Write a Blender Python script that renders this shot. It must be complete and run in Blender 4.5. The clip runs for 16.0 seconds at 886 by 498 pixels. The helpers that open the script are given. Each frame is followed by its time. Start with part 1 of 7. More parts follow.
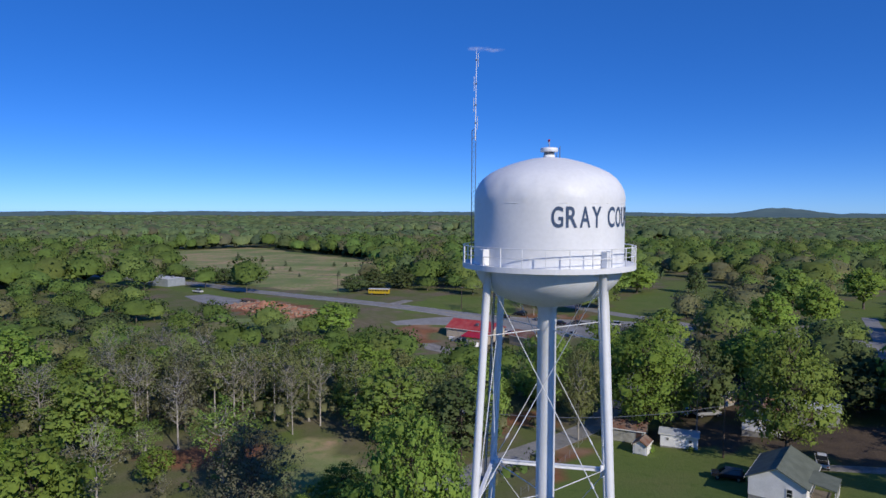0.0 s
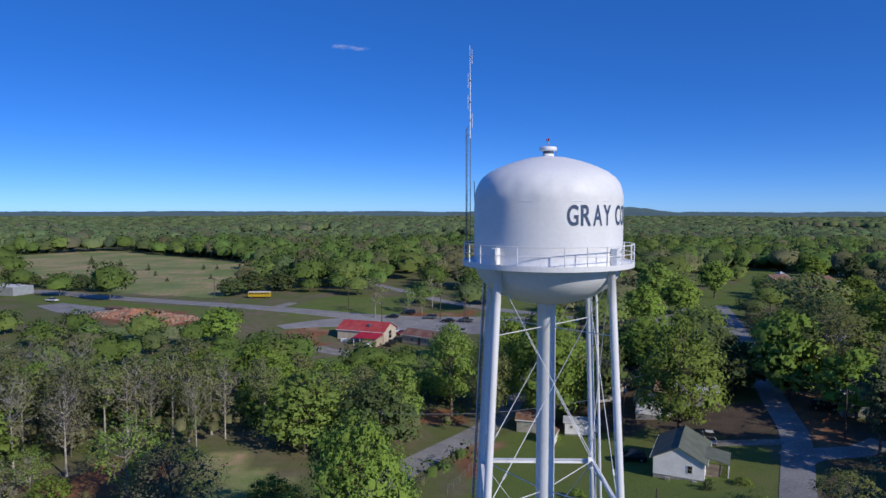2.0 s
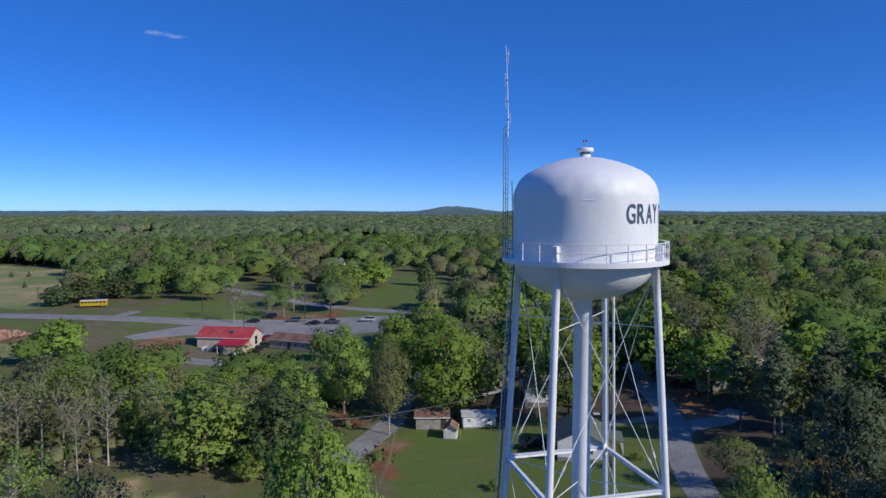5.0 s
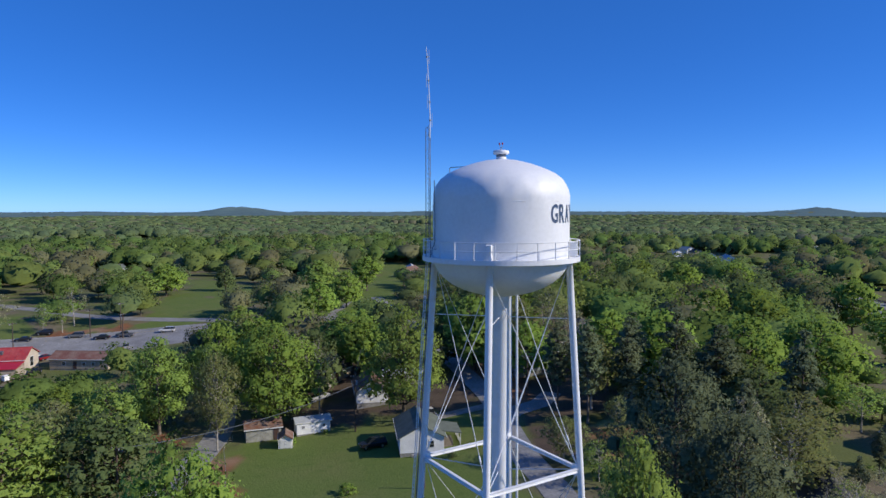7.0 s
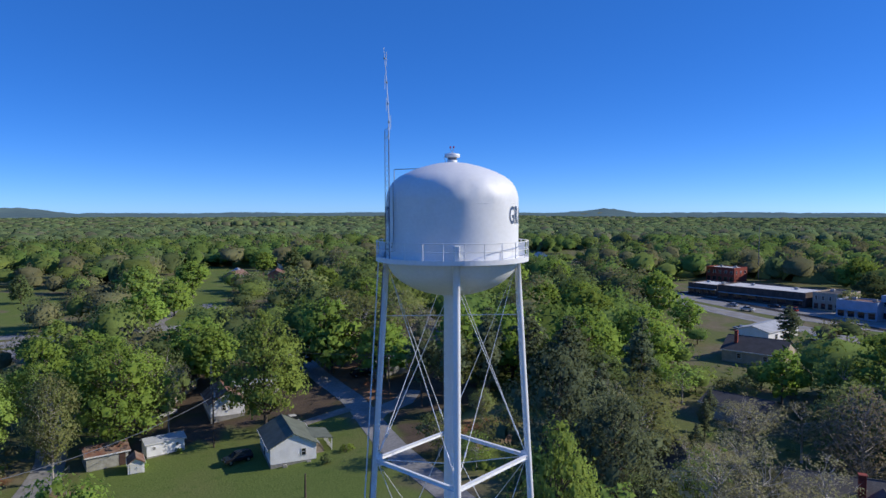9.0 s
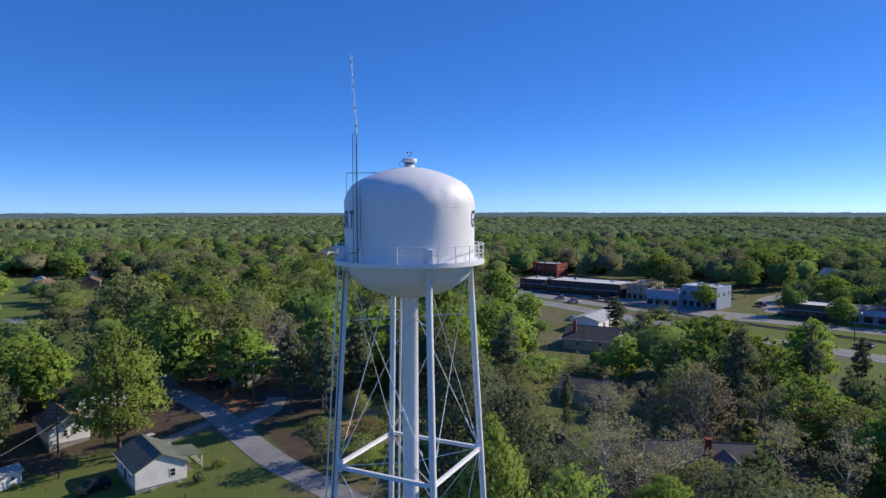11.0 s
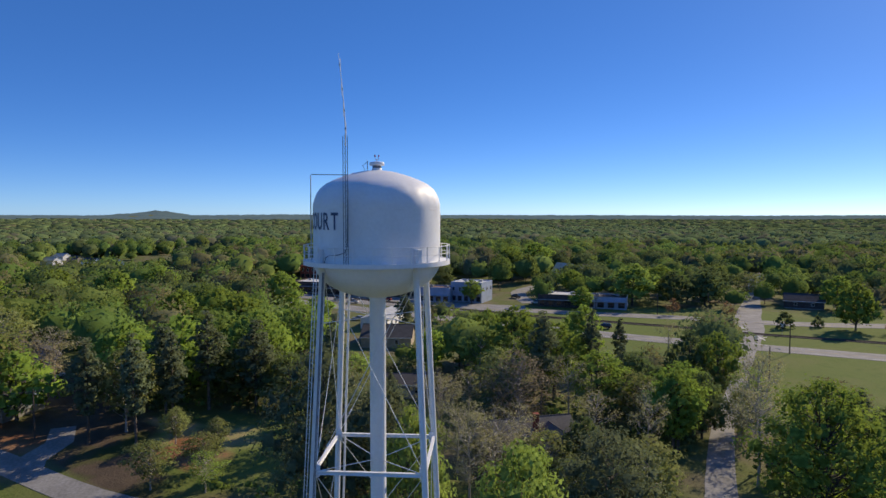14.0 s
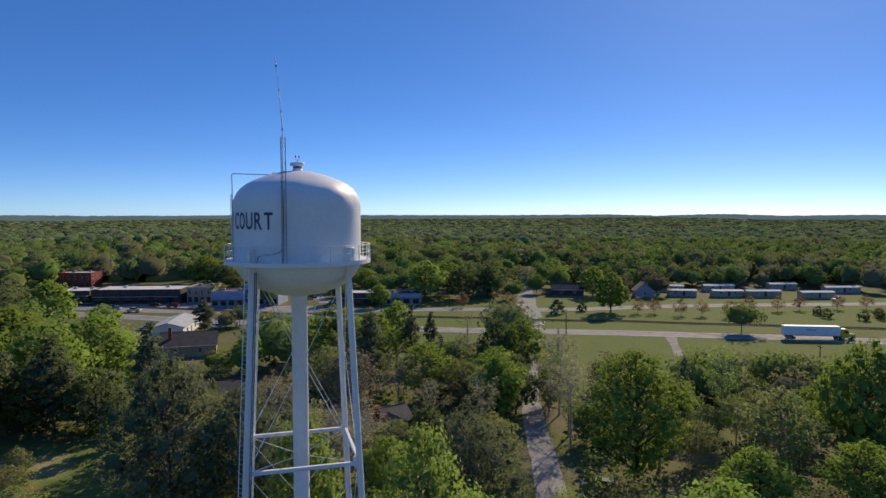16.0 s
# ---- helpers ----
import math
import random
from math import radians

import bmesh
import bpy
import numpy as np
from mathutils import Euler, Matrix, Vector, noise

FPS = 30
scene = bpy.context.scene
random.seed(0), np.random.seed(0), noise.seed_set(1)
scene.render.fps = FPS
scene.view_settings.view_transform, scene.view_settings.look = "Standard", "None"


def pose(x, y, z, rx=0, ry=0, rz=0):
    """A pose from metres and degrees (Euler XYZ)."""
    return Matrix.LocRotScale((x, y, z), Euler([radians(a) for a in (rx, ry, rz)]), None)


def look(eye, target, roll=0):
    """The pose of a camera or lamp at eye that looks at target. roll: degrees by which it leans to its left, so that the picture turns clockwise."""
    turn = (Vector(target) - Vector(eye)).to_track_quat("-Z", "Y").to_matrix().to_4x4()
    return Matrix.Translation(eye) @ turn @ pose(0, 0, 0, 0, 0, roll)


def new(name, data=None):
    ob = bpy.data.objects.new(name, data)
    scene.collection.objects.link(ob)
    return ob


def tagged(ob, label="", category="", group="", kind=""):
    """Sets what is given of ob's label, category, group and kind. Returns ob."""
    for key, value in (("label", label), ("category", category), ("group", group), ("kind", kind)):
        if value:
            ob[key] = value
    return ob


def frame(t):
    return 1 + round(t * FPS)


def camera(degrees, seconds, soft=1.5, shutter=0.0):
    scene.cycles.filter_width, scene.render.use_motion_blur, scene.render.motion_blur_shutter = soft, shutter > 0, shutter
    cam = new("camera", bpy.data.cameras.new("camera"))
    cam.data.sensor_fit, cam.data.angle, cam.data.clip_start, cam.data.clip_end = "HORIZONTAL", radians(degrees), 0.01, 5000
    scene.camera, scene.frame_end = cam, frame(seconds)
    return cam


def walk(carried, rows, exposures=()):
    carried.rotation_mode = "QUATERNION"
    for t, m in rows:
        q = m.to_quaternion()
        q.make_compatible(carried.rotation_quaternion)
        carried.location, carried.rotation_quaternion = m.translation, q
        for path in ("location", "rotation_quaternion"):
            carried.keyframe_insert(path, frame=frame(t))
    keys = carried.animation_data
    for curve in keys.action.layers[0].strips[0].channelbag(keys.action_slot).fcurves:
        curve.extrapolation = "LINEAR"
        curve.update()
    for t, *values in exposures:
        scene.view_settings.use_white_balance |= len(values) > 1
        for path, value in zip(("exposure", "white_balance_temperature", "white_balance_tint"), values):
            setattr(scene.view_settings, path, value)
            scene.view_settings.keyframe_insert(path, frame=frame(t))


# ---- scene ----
cam = camera(68.21, 16.0)
PATH = [
    (0, (-5.551, -38.200, 37.354), (-5.581, -36.204, 37.234), 0.17),
    (0.5, (-7.528, -37.962, 37.329), (-7.510, -35.966, 37.207), 0.02),
    (1, (-9.449, -37.650, 37.320), (-9.290, -35.660, 37.198), 0.01),
    (1.5, (-11.342, -37.215, 37.307), (-11.029, -35.243, 37.186), 0.03),
    (2, (-13.244, -36.657, 37.298), (-12.870, -34.696, 37.177), 0.04),
    (2.5, (-15.185, -36.057, 37.299), (-14.806, -34.097, 37.178), 0.05),
    (3, (-17.159, -35.435, 37.298), (-16.776, -33.476, 37.177), 0.05),
    (3.5, (-19.150, -34.806, 37.293), (-18.700, -32.861, 37.171), 0.02),
    (4, (-21.172, -34.092, 37.309), (-20.539, -32.199, 37.187), 0.03),
    (4.2, (-21.990, -33.786, 37.318), (-21.272, -31.923, 37.196), 0.09),
    (6.3, (-29.309, -29.102, 37.159), (-28.234, -27.420, 37.035), -0.08),
    (6.5, (-29.943, -28.604, 37.182), (-28.771, -26.987, 37.060), 0.00),
    (7, (-31.522, -27.317, 37.235), (-30.134, -25.882, 37.114), -0.00),
    (7.5, (-33.014, -25.929, 37.261), (-31.579, -24.541, 37.143), 0.09),
    (8, (-34.498, -24.354, 37.263), (-33.052, -22.977, 37.146), 0.08),
    (8.5, (-35.951, -22.632, 37.266), (-34.392, -21.385, 37.149), 0.03),
    (9, (-37.311, -20.809, 37.280), (-35.581, -19.812, 37.162), -0.04),
    (9.5, (-38.482, -18.973, 37.298), (-36.622, -18.247, 37.179), -0.06),
    (9.7, (-38.943, -18.224, 37.306), (-37.051, -17.586, 37.187), -0.08),
    (11.8, (-42.933, -9.434, 37.619), (-40.969, -9.073, 37.503), -0.14),
    (12, (-43.193, -8.445, 37.616), (-41.210, -8.208, 37.500), -0.10),
    (12.5, (-43.778, -5.989, 37.594), (-41.785, -6.111, 37.480), -0.14),
    (13, (-44.225, -3.487, 37.556), (-42.247, -3.761, 37.444), -0.01),
    (13.5, (-44.601, -0.910, 37.534), (-42.624, -1.189, 37.423), 0.03),
    (14, (-44.884, 1.680, 37.518), (-42.906, 1.406, 37.407), 0.03),
    (14.5, (-45.081, 4.340, 37.509), (-43.116, 3.987, 37.398), -0.09),
    (15, (-45.147, 6.992, 37.486), (-43.230, 6.432, 37.375), -0.06),
    (15.5, (-45.056, 9.602, 37.484), (-43.213, 8.833, 37.373), -0.18),
    (16, (-44.884, 12.192, 37.487), (-43.116, 11.265, 37.376), -0.07),
]
walk(cam, [(t, look(eye, target, roll)) for t, eye, target, roll in PATH],
     exposures=[(0.0, -0.08, 6750, 11), (4.0, -0.05, 6700, 11), (6.5, 0.14, 6850, 10), (9.5, 0.24, 7000, 9), (12.0, 0.32, 8050, 10), (14.0, 0.22, 8850, 10), (15.0, 0.27, 9200, 10), (16.0, 0.14, 9400, 10)])

# ---- world, sun ----
SUN_AZ, SUN_EL = 305.0, 30.0   # degrees, counter-clockwise from +x; above the horizon
world = bpy.data.worlds.new("sky")
scene.world = world
world.use_nodes = True
wt = world.node_tree
sky = wt.nodes.new("ShaderNodeTexSky")
sky.sky_type = "NISHITA"
sky.sun_disc = False
sky.sun_elevation = radians(SUN_EL)
sky.sun_rotation = radians(90 - SUN_AZ)
sky.altitude, sky.air_density, sky.dust_density, sky.ozone_density = 1400, 0.55, 0.3, 2.5
tone = wt.nodes.new("ShaderNodeHueSaturation")
tone.inputs["Saturation"].default_value = 1.32
wt.links.new(sky.outputs[0], tone.inputs["Color"])
cast = wt.nodes.new("ShaderNodeVectorMath")
cast.operation = "MULTIPLY"
cast.inputs[1].default_value = (0.62, 0.86, 1.24)
wt.links.new(tone.outputs[0], cast.inputs[0])
deep = wt.nodes.new("ShaderNodeMix")   # clear, deep blue air
deep.data_type = "RGBA"
deep.inputs["Factor"].default_value = 0.38
deep.inputs["B"].default_value = (0.26, 1.15, 4.2, 1)
wt.links.new(cast.outputs[0], deep.inputs["A"])
wt.links.new(deep.outputs["Result"], wt.nodes["Background"].inputs[0])
wt.nodes["Background"].inputs[1].default_value = 0.14

sun_dir = Vector((math.cos(radians(SUN_AZ)) * math.cos(radians(SUN_EL)), math.sin(radians(SUN_AZ)) * math.cos(radians(SUN_EL)), math.sin(radians(SUN_EL))))
sun = new("sun", bpy.data.lights.new("sun", "SUN"))
sun.data.energy, sun.data.angle, sun.data.color = 3.5, radians(0.55), (1.0, 0.95, 0.86)
sun.matrix_world = look(sun_dir * 300, (0, 0, 0))

# ---- materials ----
def mat(name, color, rough=0.7, metal=0.0, var=0.12, scale=3.0, bump=0.0, bscale=40.0, spread=0.0, spec=0.3, second=None, fine=9.0, trans=0.0):
    """A surface with a base colour, two scales of variation, optional second colour in stains, relief and object-to-object spread."""
    m = bpy.data.materials.new(name)
    m.use_nodes = True
    t = m.node_tree
    n, l = t.nodes, t.links
    b = n["Principled BSDF"]
    b.inputs["Roughness"].default_value, b.inputs["Metallic"].default_value = rough, metal
    b.inputs["Specular IOR Level"].default_value = spec
    geo = n.new("ShaderNodeNewGeometry")
    big, small = n.new("ShaderNodeTexNoise"), n.new("ShaderNodeTexNoise")
    big.inputs["Scale"].default_value, small.inputs["Scale"].default_value = scale, scale * fine
    big.inputs["Detail"].default_value = small.inputs["Detail"].default_value = 4
    for x in (big, small):
        l.new(geo.outputs["Position"], x.inputs["Vector"])
    mix = n.new("ShaderNodeMix")
    mix.data_type = "RGBA"
    other = second or tuple(c * (1 - 2 * var) for c in color)
    mix.inputs["A"].default_value, mix.inputs["B"].default_value = (*color, 1), (*other, 1)
    ramp = n.new("ShaderNodeMapRange")
    ramp.inputs["From Min"].default_value, ramp.inputs["From Max"].default_value = 0.38, 0.66
    l.new(big.outputs["Fac"], ramp.inputs["Value"])
    l.new(ramp.outputs[0], mix.inputs["Factor"])
    hsv = n.new("ShaderNodeHueSaturation")
    val = n.new("ShaderNodeMapRange")
    val.inputs["To Min"].default_value, val.inputs["To Max"].default_value = 1 - 1.6 * var, 1 + 1.6 * var
    val.inputs["From Min"].default_value, val.inputs["From Max"].default_value = 0.25, 0.75
    l.new(small.outputs["Fac"], val.inputs["Value"])
    l.new(mix.outputs["Result"], hsv.inputs["Color"])
    if spread:
        info = n.new("ShaderNodeObjectInfo")
        sp = n.new("ShaderNodeMapRange")
        sp.inputs["To Min"].default_value, sp.inputs["To Max"].default_value = 1 - spread, 1 + spread
        l.new(info.outputs["Random"], sp.inputs["Value"])
        mul = n.new("ShaderNodeMath")
        mul.operation = "MULTIPLY"
        l.new(val.outputs[0], mul.inputs[0])
        l.new(sp.outputs[0], mul.inputs[1])
        l.new(mul.outputs[0], hsv.inputs["Value"])
    else:
        l.new(val.outputs[0], hsv.inputs["Value"])
    l.new(hsv.outputs[0], b.inputs["Base Color"])
    if bump:
        bn, tex = n.new("ShaderNodeBump"), n.new("ShaderNodeTexNoise")
        tex.inputs["Scale"].default_value = bscale
        l.new(geo.outputs["Position"], tex.inputs["Vector"])
        l.new(tex.outputs["Fac"], bn.inputs["Height"])
        bn.inputs["Strength"].default_value, bn.inputs["Distance"].default_value = bump, 0.05
        l.new(bn.outputs[0], b.inputs["Normal"])
    return m


def leaf_mat(name, c1, c2, by_attribute=False, glow=0.42):
    """Foliage: leaf-to-leaf and tree-to-tree variation, some light passing through the leaves."""
    m = bpy.data.materials.new(name)
    m.use_nodes = True
    t = m.node_tree
    n, l = t.nodes, t.links
    n.remove(n["Principled BSDF"])
    geo = n.new("ShaderNodeNewGeometry")
    noise_t = n.new("ShaderNodeTexNoise")
    noise_t.inputs["Scale"].default_value = 0.35
    l.new(geo.outputs["Position"], noise_t.inputs["Vector"])
    mix = n.new("ShaderNodeMix")
    mix.data_type = "RGBA"
    c1, c2 = [(r * 1.22, g * 1.15, b * 1.22) for r, g, b in (c1, c2)]
    mix.inputs["A"].default_value, mix.inputs["B"].default_value = (*c1, 1), (*c2, 1)
    ramp = n.new("ShaderNodeMapRange")
    ramp.inputs["From Min"].default_value, ramp.inputs["From Max"].default_value = 0.35, 0.68
    l.new(noise_t.outputs["Fac"], ramp.inputs["Value"])
    l.new(ramp.outputs[0], mix.inputs["Factor"])
    hsv = n.new("ShaderNodeHueSaturation")
    l.new(mix.outputs["Result"], hsv.inputs["Color"])
    isl = n.new("ShaderNodeMapRange")
    isl.inputs["To Min"].default_value, isl.inputs["To Max"].default_value = 0.90, 1.10
    l.new(geo.outputs["Random Per Island"], isl.inputs["Value"])
    if by_attribute:
        at = n.new("ShaderNodeAttribute")
        at.attribute_name = "tint"
        tone = at.outputs["Fac"]
    else:
        tone = n.new("ShaderNodeObjectInfo").outputs["Random"]
    sp = n.new("ShaderNodeMapRange")
    sp.inputs["To Min"].default_value, sp.inputs["To Max"].default_value = 0.80, 1.20
    l.new(tone, sp.inputs["Value"])
    mul = n.new("ShaderNodeMath")
    mul.operation = "MULTIPLY"
    l.new(isl.outputs[0], mul.inputs[0])
    l.new(sp.outputs[0], mul.inputs[1])
    hue = n.new("ShaderNodeMapRange")
    hue.inputs["To Min"].default_value, hue.inputs["To Max"].default_value = 0.494, 0.512
    l.new(tone, hue.inputs["Value"])
    l.new(hue.outputs[0], hsv.inputs["Hue"])
    grain = n.new("ShaderNodeTexNoise")
    grain.inputs["Scale"].default_value, grain.inputs["Detail"].default_value = 2.4, 3
    l.new(geo.outputs["Position"], grain.inputs["Vector"])
    gr = n.new("ShaderNodeMapRange")
    gr.inputs["From Min"].default_value, gr.inputs["From Max"].default_value = 0.3, 0.7
    gr.inputs["To Min"].default_value, gr.inputs["To Max"].default_value = 0.88, 1.12
    l.new(grain.outputs["Fac"], gr.inputs["Value"])
    mul2 = n.new("ShaderNodeMath")
    mul2.operation = "MULTIPLY"
    l.new(mul.outputs[0], mul2.inputs[0])
    l.new(gr.outputs[0], mul2.inputs[1])
    l.new(mul2.outputs[0], hsv.inputs["Value"])
    bn = n.new("ShaderNodeBump")
    bn.inputs["Strength"].default_value, bn.inputs["Distance"].default_value = 0.25, 0.2
    l.new(grain.outputs["Fac"], bn.inputs["Height"])
    d, tr = n.new("ShaderNodeBsdfDiffuse"), n.new("ShaderNodeBsdfTranslucent")
    l.new(hsv.outputs[0], d.inputs["Color"])
    l.new(hsv.outputs[0], tr.inputs["Color"])
    l.new(bn.outputs[0], d.inputs["Normal"])
    ms = n.new("ShaderNodeMixShader")
    ms.inputs[0].default_value = glow
    l.new(d.outputs[0], ms.inputs[1])
    l.new(tr.outputs[0], ms.inputs[2])
    l.new(ms.outputs[0], n["Material Output"].inputs[0])
    return m


white_paint = mat("white_tank_paint", (0.80, 0.81, 0.82), 0.52, var=0.025, scale=0.5, spec=0.5, bump=0.12, bscale=0.9)
letter_paint = mat("blue_grey_letter_paint", (0.06, 0.10, 0.18), 0.5, var=0.08)
grey_steel = mat("galvanised_steel", (0.42, 0.44, 0.46), 0.5, 0.6, var=0.1)
dark_steel = mat("dark_antenna_metal", (0.16, 0.18, 0.21), 0.5, 0.4, var=0.1)
red_lens = mat("red_lamp_lens", (0.5, 0.02, 0.015), 0.2, var=0.05)
concrete = mat("concrete", (0.42, 0.41, 0.38), 0.85, var=0.12, scale=1.2, bump=0.3)
asphalt = mat("worn_asphalt", (0.29, 0.285, 0.28), 0.9, var=0.14, scale=0.25, second=(0.22, 0.215, 0.21), bump=0.3, bscale=12)
gravel = mat("pale_gravel", (0.30, 0.28, 0.255), 0.95, var=0.18, scale=0.5, bump=0.5, bscale=6)
road_paint = mat("white_road_paint", (0.66, 0.66, 0.64), 0.7, var=0.12, scale=2)
yellow_paint = mat("yellow_road_paint", (0.55, 0.40, 0.08), 0.7, var=0.12, scale=2)
bark = mat("grey_brown_bark", (0.17, 0.14, 0.115), 0.9, var=0.25, scale=1.5, bump=0.4, bscale=8, spread=0.3)
pale_bark = mat("pale_grey_bark", (0.44, 0.41, 0.37), 0.9, var=0.22, scale=1.5, bump=0.3, bscale=8, spread=0.25)
leaf_spring = leaf_mat("spring_green_leaves", (0.245, 0.365, 0.070), (0.205, 0.305, 0.065))
leaf_yellow = leaf_mat("yellow_green_leaves", (0.280, 0.400, 0.090), (0.228, 0.335, 0.080))
leaf_olive = leaf_mat("olive_leaves", (0.215, 0.275, 0.092), (0.240, 0.262, 0.105))
leaf_dark = leaf_mat("dark_green_leaves", (0.115, 0.172, 0.062), (0.148, 0.195, 0.075))
needle_dark = leaf_mat("dark_pine_needles", (0.135, 0.180, 0.092), (0.160, 0.200, 0.105), glow=0.34)
leaf_rust = leaf_mat("rusty_buds", (0.317, 0.218, 0.112), (0.279, 0.181, 0.102))
leaf_bud = leaf_mat("pale_buds", (0.350, 0.365, 0.180), (0.305, 0.310, 0.160))
leaf_brown = leaf_mat("grey_brown_buds", (0.235, 0.205, 0.140), (0.205, 0.190, 0.125))
leaf_white = leaf_mat("white_blossom", (0.62, 0.62, 0.58), (0.5, 0.5, 0.46))
leaf_far = leaf_mat("far_leaves", (0.155, 0.245, 0.059), (0.126, 0.200, 0.054), by_attribute=True, glow=0.36)
leaf_far_dark = leaf_mat("far_dark_leaves", (0.120, 0.178, 0.066), (0.150, 0.200, 0.078), by_attribute=True, glow=0.36)
leaf_far_brown = leaf_mat("far_budding_leaves", (0.196, 0.200, 0.101), (0.171, 0.189, 0.086), by_attribute=True, glow=0.36)
leaf_far_yellow = leaf_mat("far_yellow_leaves", (0.194, 0.266, 0.070), (0.164, 0.232, 0.065), by_attribute=True, glow=0.36)
# the same woods farther off: haze of distance painted in as darker, bluer leaves
HAZED_LEAF = {leaf_far: leaf_mat("distant_green_woods", (0.133, 0.192, 0.077), (0.108, 0.163, 0.069), by_attribute=True, glow=0.1),
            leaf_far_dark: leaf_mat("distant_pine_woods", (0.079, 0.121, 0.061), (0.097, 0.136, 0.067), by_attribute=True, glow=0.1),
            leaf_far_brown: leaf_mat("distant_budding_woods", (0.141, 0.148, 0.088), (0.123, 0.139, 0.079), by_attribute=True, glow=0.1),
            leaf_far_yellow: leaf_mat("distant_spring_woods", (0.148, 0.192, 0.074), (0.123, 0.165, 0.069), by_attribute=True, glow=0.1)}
# shade between the crowns is painted into this darker leaf colour
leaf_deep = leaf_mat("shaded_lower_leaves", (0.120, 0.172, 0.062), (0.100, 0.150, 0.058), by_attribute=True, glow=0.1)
leaf_twig = leaf_mat("dark_twigs", (0.189, 0.193, 0.114), (0.161, 0.174, 0.097), glow=0.34)

# far hills and woods, a plain backdrop: distance haze painted in as faint blue emission
horizon_mat = leaf_mat("hazed_horizon_woods", (0.08, 0.115, 0.075), (0.065, 0.095, 0.07), by_attribute=True, glow=0.1)
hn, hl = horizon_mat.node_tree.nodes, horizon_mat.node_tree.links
haze_glow = hn.new("ShaderNodeEmission")
haze_glow.inputs["Color"].default_value, haze_glow.inputs["Strength"].default_value = (0.10, 0.20, 0.40, 1), 0.26
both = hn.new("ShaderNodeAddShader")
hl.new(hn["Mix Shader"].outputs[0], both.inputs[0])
hl.new(haze_glow.outputs[0], both.inputs[1])
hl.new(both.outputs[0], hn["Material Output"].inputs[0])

# ---- building helpers ----
def part(name, bm, material, parent=None, label="", smooth=False):
    """Links a bmesh as one mesh object, under a thing or a part."""
    me = bpy.data.meshes.new(name)
    bm.to_mesh(me)
    bm.free()
    if smooth:
        me.polygons.foreach_set("use_smooth", [True] * len(me.polygons))
    me.materials.append(material)
    ob = new(name, me)
    if parent:
        ob.parent = parent
    if label:
        ob["label"] = label
    return ob


def thing(name, label, category, m=None, group="", kind=""):
    """An Empty that parents the parts of one thing."""
    ob = new(name)
    ob.empty_display_size = 0.3
    if m:
        ob.matrix_basis = m
    return tagged(ob, label, category, group, kind)


def box(bm, cx, cy, cz, sx, sy, sz, bevel=0.0, m=None):
    """A box by its centre and sizes."""
    mt = Matrix.Translation((cx, cy, cz)) @ Matrix.Diagonal((sx, sy, sz, 1))
    if m:
        mt = m @ mt
    made = bmesh.ops.create_cube(bm, size=1, matrix=mt)
    if bevel:
        edges = list({e for v in made["verts"] for e in v.link_edges})
        bmesh.ops.bevel(bm, geom=edges, offset=bevel, segments=1, affect="EDGES")
    return bm


def tube(bm, points, radii, sides=8, closed=False):
    """A tube along points; radii one number or one a point."""
    pts = [Vector(p) for p in points]
    if not isinstance(radii, (list, tuple)):
        radii = [radii] * len(pts)
    rings, count = [], len(pts)
    for i, p in enumerate(pts):
        a = pts[i - 1] if (i or closed) else p
        b = pts[(i + 1) % count] if (i + 1 < count or closed) else p
        d = (b - a).normalized()
        u = d.cross(Vector((0, 0, 1)) if abs(d.z) < 0.9 else Vector((1, 0, 0))).normalized()
        v = d.cross(u)
        rings.append([bm.verts.new(p + radii[i] * (math.cos(k * math.tau / sides) * u + math.sin(k * math.tau / sides) * v)) for k in range(sides)])
    for i in range(count if closed else count - 1):
        r, s = rings[i], rings[(i + 1) % count]
        for k in range(sides):
            bm.faces.new((r[k], r[(k + 1) % sides], s[(k + 1) % sides], s[k]))
    if not closed:
        bm.faces.new(rings[0])
        bm.faces.new(rings[-1][::-1])
    return bm


def lathe(bm, profile, steps=64):
    """A body of revolution round z from (radius, height) pairs."""
    rings = []
    for r, z in profile:
        if r < 1e-4:
            rings.append([bm.verts.new((0, 0, z))])
        else:
            rings.append([bm.verts.new((r * math.cos(k * math.tau / steps), r * math.sin(k * math.tau / steps), z)) for k in range(steps)])
    for a, b in zip(rings, rings[1:]):
        for k in range(steps):
            k2 = (k + 1) % steps
            quad = [a[k % len(a)], a[k2 % len(a)], b[k2 % len(b)], b[k % len(b)]]
            quad = list(dict.fromkeys(quad))
            if len(quad) > 2:
                bm.faces.new(quad)
    bmesh.ops.recalc_face_normals(bm, faces=bm.faces)
    return bm


